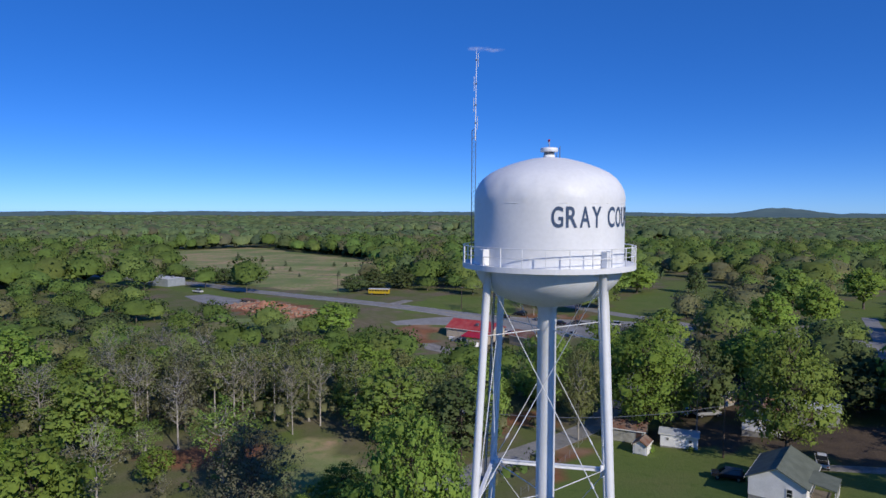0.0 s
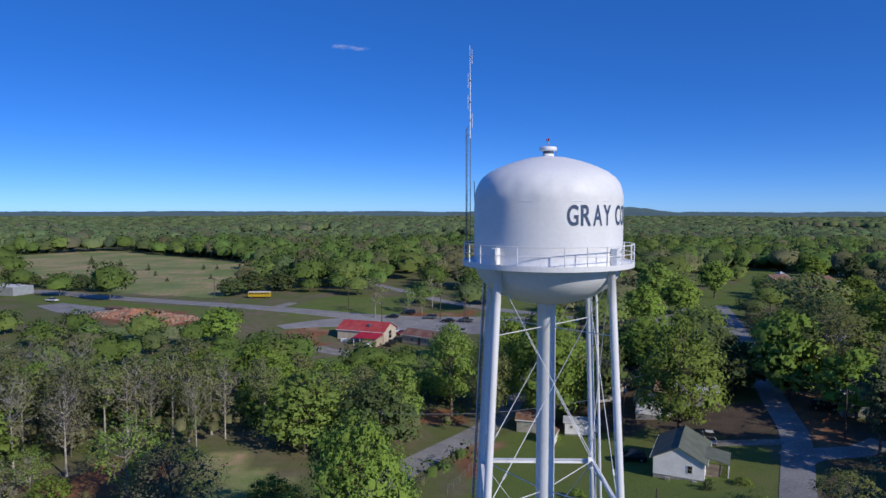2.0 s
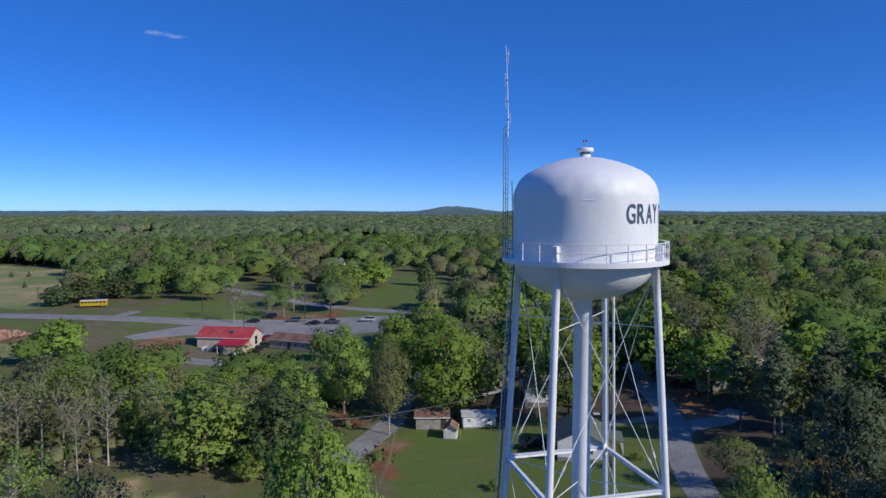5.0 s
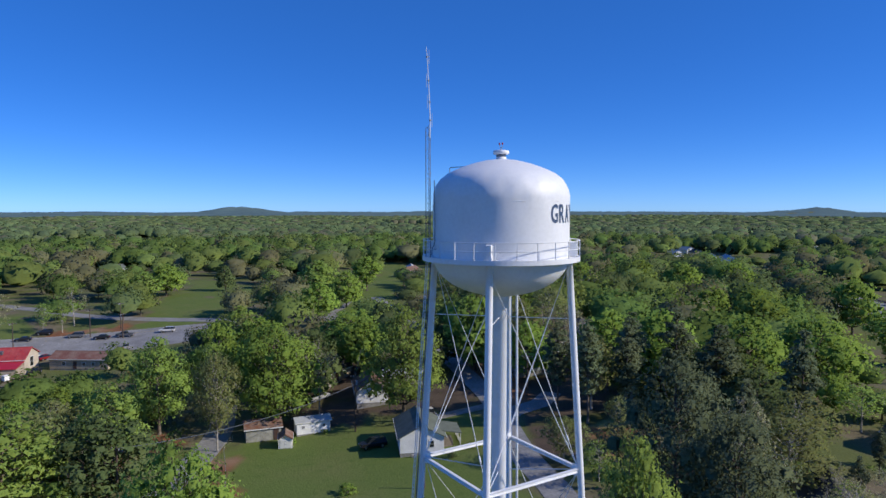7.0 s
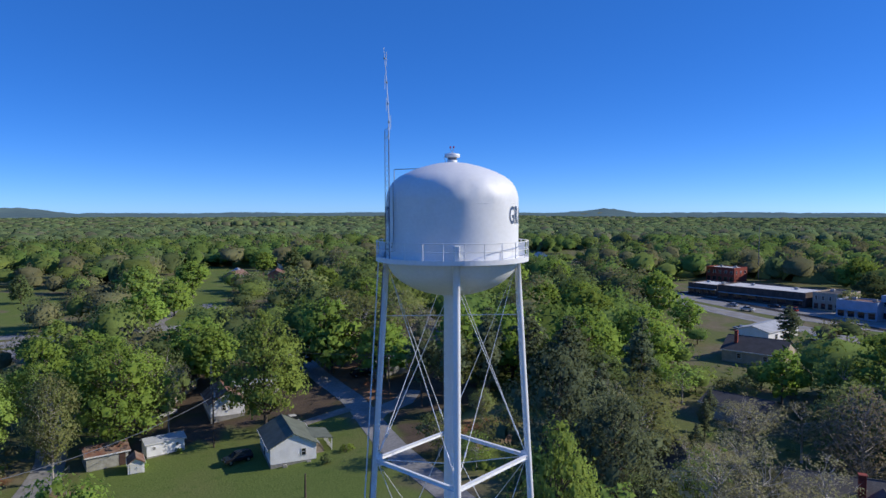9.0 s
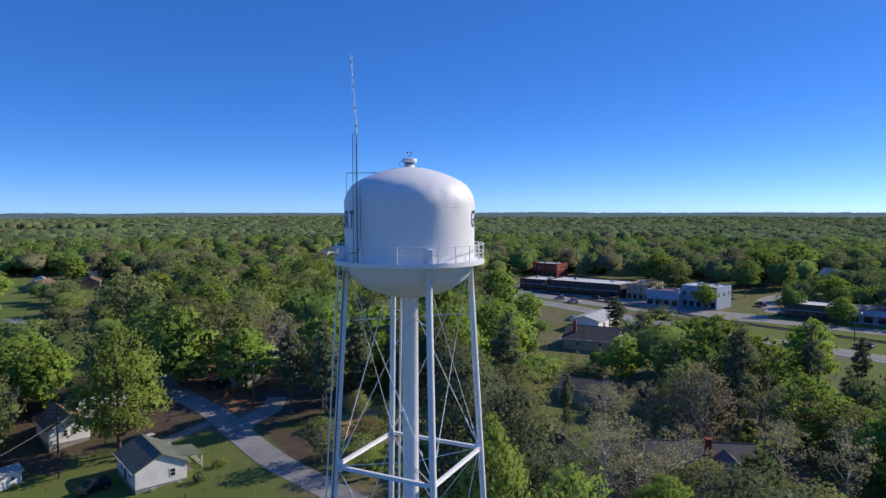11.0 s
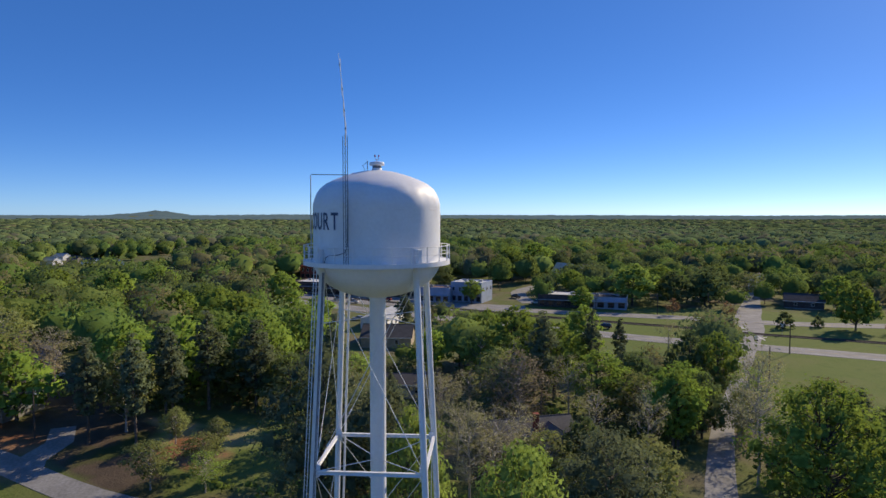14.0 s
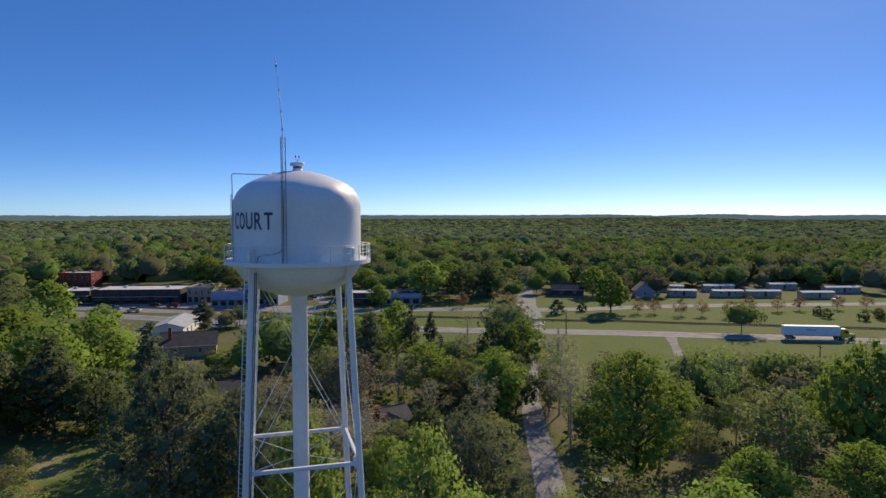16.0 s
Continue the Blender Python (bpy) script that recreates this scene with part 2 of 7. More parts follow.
def ribbon(name, line, width, z, material, label="", category="road", thick=0.06, parent=None, kind="structure"):
    """A strip of ground cover along a line of (x, y), with a low edge; width one number or one a point."""
    pts = smooth_line(line)
    bm = bmesh.new()
    n = len(pts)
    wd = width if isinstance(width, (list, tuple)) else [width] * len(line)
    rows = []
    lanes = max(2, int(max(wd) / 3))
    for i, p in enumerate(pts):
        d = (pts[min(i + 1, n - 1)] - pts[max(i - 1, 0)]).normalized()
        s = Vector((-d.y, d.x))
        f = i / (n - 1) * (len(wd) - 1)
        k = min(int(f), len(wd) - 2)
        w = (wd[k] * (1 - f + k) + wd[k + 1] * (f - k)) / 2
        w1 = w + 0.25 * noise.noise((p.x * 0.3, p.y * 0.3, 1))
        w2 = w + 0.25 * noise.noise((p.x * 0.3, p.y * 0.3, 5))
        a, b = p + s * w1, p - s * w2
        row = [a.lerp(b, k / lanes) for k in range(lanes + 1)]
        top = [bm.verts.new((q.x, q.y, ground_z(q.x, q.y) + z)) for q in row]
        rows.append([bm.verts.new((a.x, a.y, ground_z(a.x, a.y) + z - thick - 0.1))] + top + [bm.verts.new((b.x, b.y, ground_z(b.x, b.y) + z - thick - 0.1))])
    for r, q in zip(rows, rows[1:]):
        for k in range(len(r) - 1):
            bm.faces.new((r[k], q[k], q[k + 1], r[k + 1]))
    bmesh.ops.recalc_face_normals(bm, faces=bm.faces)
    return tagged(part(name, bm, material, parent), label, category, kind=kind)


def smooth_line(line, step=4.0):
    """Points along a smooth line through the given ones."""
    p = [Vector(q) for q in line]
    p = [2 * p[0] - p[1]] + p + [2 * p[-1] - p[-2]]
    out = []
    for a, b, c, d in zip(p, p[1:], p[2:], p[3:]):
        n = max(1, int((c - b).length / step))
        for i in range(n):
            t = i / n
            out.append(0.5 * (2 * b + (c - a) * t + (2 * a - 5 * b + 4 * c - d) * t * t + (3 * b - a - 3 * c + d) * t ** 3))
    return out + [p[-2]]


def inside(x, y, poly):
    """Whether a place lies in a polygon."""
    hit = False
    for (x1, y1), (x2, y2) in zip(poly, poly[1:] + poly[:1]):
        if (y1 > y) != (y2 > y) and x < (x2 - x1) * (y - y1) / (y2 - y1) + x1:
            hit = not hit
    return hit


def near_line(x, y, line):
    """Distance from a place to a line."""
    best = 1e9
    for (x1, y1), (x2, y2) in zip(line, line[1:]):
        dx, dy = x2 - x1, y2 - y1
        t = max(0, min(1, ((x - x1) * dx + (y - y1) * dy) / (dx * dx + dy * dy)))
        best = min(best, math.hypot(x - x1 - t * dx, y - y1 - t * dy))
    return best

# ---- water tower ----
LEG_AZ = [33.4, 123.3, 212.6, 303.9]
R_TANK, Z_RING, Z_SPRING = 4.3, 34.25, 37.75
tower = thing("water_tower", "tall white painted steel water tower with dark lettering", "water tower")


def polar(r, az, z):
    return Vector((r * math.cos(radians(az)), r * math.sin(radians(az)), z))


def leg_r(z):
    return 4.29 + (34.0 - z) * 0.0635


profile = [(0, 31.75)]
for k in range(1, 15):
    a = k / 14 * math.pi / 2
    profile.append((R_TANK * math.sin(a), Z_RING - 2.5 * math.cos(a)))
for k in range(1, 8):
    profile.append((R_TANK, Z_RING + (Z_SPRING - Z_RING) * k / 7))
dome = [(4.3, 0.0), (4.29, 0.34), (4.20, 0.72), (4.05, 1.06), (3.82, 1.38), (3.42, 1.70), (2.9, 1.96), (2.4, 2.16), (1.93, 2.32), (1.45, 2.45), (1.04, 2.55), (0.6, 2.60), (0.3, 2.64), (0, 2.65)]
for (ra, za), (rb, zb) in zip(dome, dome[1:]):
    for t in (0.5, 1.0):
        profile.append((ra + (rb - ra) * t, Z_SPRING + za + (zb - za) * t))
bm = bmesh.new()
lathe(bm, profile, 96)
for v in bm.verts:   # slight dents of the welded plates, strongest at the knuckle
    a, k = math.atan2(v.co.y, v.co.x), math.exp(-((v.co.z - 38.3) / 1.1) ** 2)
    f = 1 + (0.0032 * k + 0.0006) * (math.sin(11 * a + 2.1 * v.co.z) + 0.8 * math.sin(19 * a - 3.3 * v.co.z + 1) + 0.6 * math.sin(31 * a + 1.7 * v.co.z))
    if 36 < v.co.z < 40:
        v.co.x, v.co.y = v.co.x * f, v.co.y * f
tank = part("tank", bm, white_paint, tower, smooth=True)

# weld seams of the shell plates
for z in (34.95, 36.3, 37.72):
    bm = bmesh.new()
    tube(bm, [polar(R_TANK - 0.012, k * 3.75, z) for k in range(96)], 0.018, 4, True)
    part("weld_seam", bm, white_paint, tank, smooth=True)

# balcony
bm = bmesh.new()
lathe(bm, [(R_TANK - 0.05, 34.22), (4.93, 34.22), (4.93, 34.05), (4.97, 34.05), (4.97, 34.34), (4.93, 34.34), (4.93, 34.28), (R_TANK - 0.05, 34.28), (R_TANK - 0.05, 34.22)], 96)
balcony = part("balcony", bm, white_paint, tower, "white steel walkway ring round the tank")
N_POST = 25
for z, r in ((35.33, 0.028), (34.83, 0.022)):
    bm = bmesh.new()
    tube(bm, [polar(4.93, k * 3.75, z) for k in range(96)], r, 6, True)
    part("rail", bm, white_paint, balcony, smooth=True)
for k in range(N_POST):
    az = k * 360 / N_POST + 1.4
    bm = bmesh.new()
    box(bm, 0, 0, 0.55, 0.06, 0.045, 1.1, 0.006, Matrix.Translation(polar(4.93, az, 34.25)) @ pose(0, 0, 0, 0, 0, az))
    part("rail_post", bm, white_paint, balcony)

for az in LEG_AZ:
    bm = bmesh.new()
    zs = [0.25, 7, 14, 21, 28, 32, 34.1]
    tube(bm, [polar(leg_r(z), az, z) for z in zs], 0.215, 20)
    leg = part("leg", bm, white_paint, tower, smooth=True)
    bm = bmesh.new()
    m = Matrix.Translation(polar(R_TANK + 0.22, az, 34.28)) @ pose(0, 0, 0, 0, 0, az)
    box(bm, 0, 0, 0.47, 0.42, 0.33, 0.9, 0.03, m)
    part("leg_cap", bm, white_paint, leg)
    bm = bmesh.new()
    p = polar(leg_r(0), az, 0)
    box(bm, p.x, p.y, 0.15, 1.5, 1.5, 0.5, 0.05)
    part("footing", bm, concrete, tower, "concrete pier under the leg")
    for z in (20.8, 10.4):
        bm = bmesh.new()
        m = Matrix.Translation(polar(leg_r(z), az, z)) @ pose(0, 0, 0, 0, 0, az)
        box(bm, -0.2, 0.19, 0, 0.5, 0.03, 0.75, 0, m @ pose(0, 0, 0, 0, 0, 22))
        box(bm, -0.2, -0.19, 0, 0.5, 0.03, 0.75, 0, m @ pose(0, 0, 0, 0, 0, -22))
        part("gusset", bm, white_paint, leg)

# riser pipe in the middle
bm = bmesh.new()
lathe(bm, [(0.0, 0.1), (0.9, 0.1), (0.9, 0.5), (0.55, 0.7), (0.55, 31.6), (0.66, 31.75), (0.66, 31.95), (0, 31.95)], 40)
part("riser", bm, white_paint, tower, smooth=True)

# struts, rods and stays between the legs
levels = [33.6, 20.8, 10.4, 0.8]
for a, b in zip(LEG_AZ, LEG_AZ[1:] + [LEG_AZ[0] + 360]):
    for z in levels[1:3]:
        bm = bmesh.new()
        p, q = polar(leg_r(z), a, z), polar(leg_r(z), b, z)
        d = (q - p).normalized()
        m = Matrix.Translation((p + q) / 2) @ d.to_track_quat("X", "Z").to_matrix().to_4x4()
        length = (q - p).length - 0.5
        box(bm, 0, 0, 0.11, length, 0.20, 0.03, 0, m)
        box(bm, 0, 0, -0.11, length, 0.20, 0.03, 0, m)
        box(bm, 0, 0, 0, length, 0.025, 0.19, 0, m)
        part("strut", bm, white_paint, tower)
    for hi, lo in zip(levels, levels[1:]):
        for s, e in ((a, b), (b, a)):
            bm = bmesh.new()
            p, q = polar(leg_r(hi) - 0.2, s, hi - 0.25), polar(leg_r(lo) - 0.2, e, lo + 0.25)
            tube(bm, [p, q], 0.024, 6)
            rod = part("tie_rod", bm, white_paint, tower, smooth=True)
            bm = bmesh.new()
            mid = p.lerp(q, 0.86)
            tube(bm, [mid, p.lerp(q, 0.885)], 0.06, 6)
            part("turnbuckle", bm, white_paint, rod)
for az in LEG_AZ:
    for z in (30.4, 20.8, 10.35):
        bm = bmesh.new()
        tube(bm, [polar(leg_r(z) - 0.25, az, z), polar(0.53, az, z - (0.0 if z > 30 else 0.35))], 0.03, 6)
        part("stay_rod", bm, white_paint, tower, smooth=True)

# ladder up one leg, safety cable and coax run
for off in (-0.2, 0.2):
    bm = bmesh.new()
    tube(bm, [polar(leg_r(z) + 0.52, LEG_AZ[1], z) + Vector((off * 0.86, off * 0.5, 0)) for z in (1.0, 12, 24, 35.3)], 0.028, 5)
    rail = part("ladder_rail", bm, white_paint, tower)
for i in range(114):
    z = 1.2 + i * 0.3
    bm = bmesh.new()
    c = polar(leg_r(z) + 0.52, LEG_AZ[1], z)
    tube(bm, [c + Vector((-0.17, -0.1, 0)), c + Vector((0.17, 0.1, 0))], 0.012, 4)
    part("ladder_rung", bm, white_paint, tower)
bm = bmesh.new()
tube(bm, [polar(leg_r(z) + 0.2, LEG_AZ[1] + 4.5, z) for z in (0.5, 12, 24, 33.7)], 0.035, 5)
tube(bm, [polar(leg_r(z) + 0.2, LEG_AZ[1] + 6, z) for z in (0.5, 12, 24, 33.7)], 0.028, 5)
part("cable_run", bm, dark_steel, tower, "dark cables strapped to the leg")

# overflow pipe down beside another leg, held by short brackets
OFF = Vector((0.30, -0.50, 0))
bm = bmesh.new()
tube(bm, [polar(4.25, LEG_AZ[0] - 7, 33.4)] + [polar(leg_r(z), LEG_AZ[0], z) + OFF for z in (31.5, 24, 16, 8, 0.6)], 0.085, 10)
pipe = part("overflow_pipe", bm, white_paint, tower, "white overflow pipe beside the leg", smooth=True)
for k in range(11):
    z = 2.5 + k * 2.9
    bm = bmesh.new()
    p = polar(leg_r(z), LEG_AZ[0], z)
    tube(bm, [p + OFF * 0.3, p + OFF], 0.03, 5)
    part("pipe_bracket", bm, dark_steel, pipe)

# roof fittings: vent, lamps, hatch rail
bm = bmesh.new()
lathe(bm, [(0, 40.25), (0.34, 40.25), (0.33, 40.52), (0.26, 40.54), (0.26, 40.70), (0.47, 40.70), (0.50, 40.72), (0.50, 40.90), (0.47, 40.93), (0.2, 40.97), (0, 40.98)], 32)
vent = part("roof_vent", bm, white_paint, tower, "white mushroom vent on the crown", smooth=True)
bm = bmesh.new()
lathe(bm, [(0.27, 40.53), (0.30, 40.54), (0.30, 40.71), (0.27, 40.71)], 24)
part("vent_screen", bm, dark_steel, vent, "dark wire screen under the vent cap")
bm = bmesh.new()
tube(bm, [(0, 0, 40.95), (0, 0, 41.12)], 0.025, 6)
tube(bm, [(-0.02, 0.12, 41.3), (0, 0.1, 41.12), (0, -0.1, 41.12), (-0.02, -0.12, 41.3)], 0.02, 5)
part("lamp_bracket", bm, grey_steel, vent)
for y in (-0.12, 0.12):
    bm = bmesh.new()
    bmesh.ops.create_uvsphere(bm, u_segments=10, v_segments=8, radius=0.055, matrix=pose(-0.02, y, 41.36) @ Matrix.Diagonal((1, 1, 1.35, 1)))
    part("warning_lamp", bm, red_lens, vent, "red warning lamp", smooth=True)
bm = bmesh.new()
tube(bm, [(0.72, 0.62, 40.3), (0.72, 0.62, 41.05), (0.74, 0.68, 41.1)], 0.025, 5)
tube(bm, [(0.55, 0.75, 40.3), (0.6, 0.95, 40.75), (0.72, 0.62, 41.0)], 0.015, 5)
part("hatch_rail", bm, dark_steel, tower)
bm = bmesh.new()
lathe(bm, [(0, 40.05), (0.30, 40.05), (0.30, 40.22), (0.33, 40.22), (0.33, 40.26), (0, 40.27)], 20)
bmesh.ops.translate(bm, vec=(0.35, 1.35, -0.04), verts=bm.verts)
part("roof_hatch", bm, white_paint, tower, smooth=True)

# shell ladder pole and its bridge to the roof
bm = bmesh.new()
tube(bm, [(-0.19, 4.42, 34.3), (-0.19, 4.42, 40.02), (-0.19, 4.36, 40.06), (-0.17, 1.9, 40.05)], 0.03, 6)
part("roof_ladder_pole", bm, grey_steel, tower)
bm = bmesh.new()
for z in np.arange(34.6, 38.6, 0.3):
    tube(bm, [(-0.15, 4.45, z), (0.25, 4.45, z)], 0.012, 4)
tube(bm, [(-0.15, 4.45, 34.3), (-0.15, 4.45, 38.7)], 0.02, 5)
tube(bm, [(0.25, 4.45, 34.3), (0.25, 4.45, 38.7)], 0.02, 5)
part("shell_ladder", bm, white_paint, tower)

# lettering round the shell
def letters(text, middles, height, z0, wide=8.1):
    for ch, middle in zip(text, middles):
        cu = bpy.data.curves.new("letter", "FONT")
        cu.body, cu.size, cu.offset = ch, 1.0, 0.016
        tmp = bpy.data.objects.new("letter", cu)
        scene.collection.objects.link(tmp)
        bpy.context.view_layer.update()
        me = bpy.data.meshes.new_from_object(tmp.evaluated_get(bpy.context.evaluated_depsgraph_get()))
        bpy.data.objects.remove(tmp)
        bm = bmesh.new()
        bm.from_mesh(me)
        bpy.data.meshes.remove(me)
        xs, ys = [v.co.x for v in bm.verts], [v.co.y for v in bm.verts]
        x0, x1, y0, y1 = min(xs), max(xs), min(ys), max(ys)
        for v in bm.verts:
            az = middle + ((v.co.x - x0) / (x1 - x0) - 0.5) * wide
            z = z0 + (v.co.y - y0) / (y1 - y0) * height
            v.co = polar(R_TANK + 0.026, az, z)
        part("letter", bm, letter_paint, tank, "dark blue-grey painted letter " + ch)


NAME_STEPS = (0, 10.0, 19.9, 29.3, 44.0, 53.4, 63.2, 73.2, 83.1)   # degrees from the first letter, with the gap between the words
letters("GRAYCOURT", [267.9 + a for a in NAME_STEPS], 1.10, 36.44)
letters("GRAYCOURT", [56.6 + a for a in NAME_STEPS], 1.10, 36.42)

# radio mast beside the tank: lattice below, thin pole with dipoles above
mast = thing("radio_mast", "slim grey lattice antenna mast with whip antennas beside the tank", "antenna mast", pose(-4.33, 2.08, 34.28))
chords = [(0.16, 0, 0), (-0.08, 0.14, 0), (-0.08, -0.14, 0)]
for c in chords:
    bm = bmesh.new()
    tube(bm, [c, (c[0], c[1], 7.85)], 0.022, 5)
    part("chord", bm, dark_steel, mast)
for i in range(26):
    z = 0.15 + i * 0.3
    for k in range(3):
        bm = bmesh.new()
        a, b = chords[k], chords[(k + 1) % 3]
        tube(bm, [(a[0], a[1], z), (b[0], b[1], z + 0.3)], 0.006, 4)
        part("brace", bm, dark_steel, mast)
HEAD = [(0.12, -0.02, 7.3), (0.13, -0.02, 8.5), (0.15, 0.08, 10.0), (0.17, 0.22, 11.5), (0.18, 0.37, 12.87)]


def head_at(z):
    for p, q in zip(HEAD, HEAD[1:]):
        if z <= q[2]:
            return Vector(p).lerp(Vector(q), (z - p[2]) / (q[2] - p[2]))
    return Vector(HEAD[-1])


bm = bmesh.new()
tube(bm, HEAD, [0.032, 0.032, 0.026, 0.022, 0.012], 6)
pole = part("upper_pole", bm, white_paint, mast)
for z, side in ((8.35, 1), (9.45, -1), (10.75, -1), (12.2, 1)):
    bm = bmesh.new()
    c, d = head_at(z), Vector((0.93, -0.36, 0)) * 0.12 * side
    tube(bm, [c + d * 0.2, c + d], 0.012, 4)
    tube(bm, [c + d + Vector((0, 0, -0.42)), c + d * 1.15 + Vector((0, 0, -0.42)), c + d * 1.15 + Vector((0, 0, 0.42)), c + d + Vector((0, 0, 0.42)), c + d + Vector((0, 0, -0.42))], 0.010, 4)
    part("dipole", bm, white_paint, pole)
    bm = bmesh.new()
    box(bm, c.x, c.y, c.z, 0.11, 0.09, 0.10, 0.01)
    part("dipole_clamp", bm, dark_steel, pole)
for z in (7.5, 8.0):
    bm = bmesh.new()
    tube(bm, [(-0.06, 0.05, z - 0.15), (0.05, 0.0, z), (0.13, -0.02, z + 0.05)], 0.016, 4)
    part("pole_bracket", bm, dark_steel, pole)
for z in (0.5, 1.0):
    bm = bmesh.new()
    tube(bm, [(0, 0, z), (0.45, -0.22, z)], 0.03, 5)
    part("clamp", bm, dark_steel, mast)
bm = bmesh.new()
run = [polar(4.42, 154, 39.0), polar(4.36, 153, 36.5), polar(4.36, 152.5, 35.4), polar(4.36, 150, 35.0), polar(4.36, 143, 34.85), polar(4.36, 134, 34.8), polar(4.38, 129.5, 34.65), polar(4.45, 129, 34.3)]
tube(bm, run, 0.025, 6)
part("coax_cable", bm, dark_steel, tower, "dark cable looping along the shell")

# a thin wisp of cloud far to the north
wisp = bpy.data.materials.new("thin_cloud")
wisp.use_nodes = True
wn, wl = wisp.node_tree.nodes, wisp.node_tree.links
wn.remove(wn["Principled BSDF"])
see, veil_d, both_w = wn.new("ShaderNodeBsdfTransparent"), wn.new("ShaderNodeBsdfTranslucent"), wn.new("ShaderNodeMixShader")
veil_d.inputs["Color"].default_value = (0.9, 0.9, 0.92, 1)
puff, thin = wn.new("ShaderNodeTexNoise"), wn.new("ShaderNodeMapRange")
wpos = wn.new("ShaderNodeNewGeometry")
puff.inputs["Scale"].default_value, puff.inputs["Detail"].default_value = 0.016, 5
thin.inputs["From Min"].default_value, thin.inputs["From Max"].default_value, thin.inputs["To Max"].default_value = 0.40, 0.70, 0.13
wl.new(wpos.outputs["Position"], puff.inputs["Vector"])
wl.new(puff.outputs["Fac"], thin.inputs["Value"])
wl.new(thin.outputs[0], both_w.inputs[0])
wl.new(see.outputs[0], both_w.inputs[1])
wl.new(veil_d.outputs[0], both_w.inputs[2])
wl.new(both_w.outputs[0], wn["Material Output"].inputs[0])
bm = bmesh.new()
wr = random.Random(5)
for k in range(9):
    wm = pose(222 + (k - 4) * 28 + wr.uniform(-11, 11), 4620 + wr.uniform(-45, 45), 1160 + wr.uniform(-5, 5), 0, wr.uniform(-6, 6), 0) @ Matrix.Diagonal((wr.uniform(38, 70) * (1 - abs(k - 4) * 0.12), 45, wr.uniform(5, 10) * (1 - abs(k - 4) * 0.14), 1))
    bmesh.ops.create_icosphere(bm, subdivisions=3, radius=1, matrix=wm)
for f in bm.faces:
    f.smooth = True
me = bpy.data.meshes.new("cloud")
bm.to_mesh(me)
bm.free()
me.materials.append(wisp)
cloud = tagged(new("cloud", me), "thin white wisp of cloud in a clear sky", "cloud", kind="structure")

# ---- ground ----
LAWN = [
    [(44.6, 12), (47.5, 25.9), (55.5, 29.9), (65.6, 33.9), (83.7, 24.9), (71.8, 11.9)],
    [(-24.2, 142.7), (7.9, 148.4), (13.9, 132.2), (-18.1, 128.6)],
    [(-6, -12), (-3, 25.3), (3, 46.4), (7, 56.2), (12, 66), (20, 82), (32, 77.8), (42, 74), (54, 66.1), (59.9, 55.1), (45.7, 37.9), (38.4, 25.7), (30, 8.9), (13.3, -11.9)],
    [(66, -74), (34, -137), (8, -190), (28, -236), (62, -196), (95, -158), (118, -126), (117, -104), (97, -90)],
    [(127.6, -101.3), (147.2, -77.6), (130.6, -62.5), (103.2, -83.6)],
    [(124, -104), (150, -76), (176, -52), (204, -34), (214, -62), (196, -102), (180, -132), (166, -168), (132, -235), (95, -300), (40, -330), (58, -222), (98, -160)],
    [(176, -118), (196, -78), (214, -84), (206, -112), (196, -138), (182, -170), (168, -205), (118, -300), (98, -290), (140, -205)],
    [(-34.2, 70.4), (-22.1, 62.4), (-22.1, 46.3), (-32.2, 50.4)],
    [(55.9, 185.6), (59.9, 232.8), (90.1, 235.8), (106.1, 306.9), (120.1, 300.9), (118, 230.7), (80, 195.7)],
    [(-14.1, 148.7), (21.9, 158.3), (19.9, 138.3), (-10.1, 136.6)],
    [(-30.2, 205.9), (17.9, 205.5), (21.9, 240.8), (-10.2, 246.9)],
    [(-209.9, 311.9), (-141.1, 277.4), (-95.7, 246.6), (-60.4, 223.4), (-45.3, 206.1), (-70.4, 201.3), (-140.7, 263.3)],
    [(86, 158), (94, 150), (128, 168), (170, 212), (206, 232), (252, 262), (256, 318), (236, 322), (200, 262), (160, 236), (112, 186)],
    [(206, 238), (188, 206), (204, 196), (248, 230), (246, 262)],
    [(378, 190), (408, 134), (470, 150), (476, 196), (416, 210)],
    [(44, 191), (52, 176), (62, 196), (92, 246), (120, 276), (104, 290), (74, 250)],
]
DIRT = [
    [(-20.8, 191.9), (-13.8, 194), (-11.2, 180.8), (-14.8, 167.9), (-18, 170.3)],
    [(83.5, 78.5), (78.7, 69.3), (77.2, 57), (67.9, 50.8), (65.3, 58.9), (71.7, 69.2), (79, 82)],
    [(-92.7, 207.4), (-76.5, 225.5), (-60.4, 212.3), (-52.3, 189), (-72.5, 183)],
    [(7, 55.2), (9.9, 58.1), (19, 77), (20, 84), (14.9, 80), (10, 68)],
    [(-4.1, 84.2), (5.9, 92.2), (14.9, 100.1), (15.9, 92.1), (5.9, 80.1), (-0.1, 76.1)],
    [(84.9, 65.9), (75, 70.2), (83.9, 88.2), (91.9, 84.2), (97.7, 69.7)],
    [(55.5, 25.9), (59.5, 32.9), (73.6, 31.9), (75.7, 25.9), (63.6, 21.9)],
    [(-26.2, 178.6), (-16.1, 160.6), (-10.1, 164.6), (-18.2, 184.5)],
    [(-52.3, 62.4), (-36.2, 66.4), (-34.2, 57.4), (-46.2, 54.4)],
    [(39.9, 195.5), (47.9, 200.5), (29.9, 206.6), (13.9, 203.5)],
]
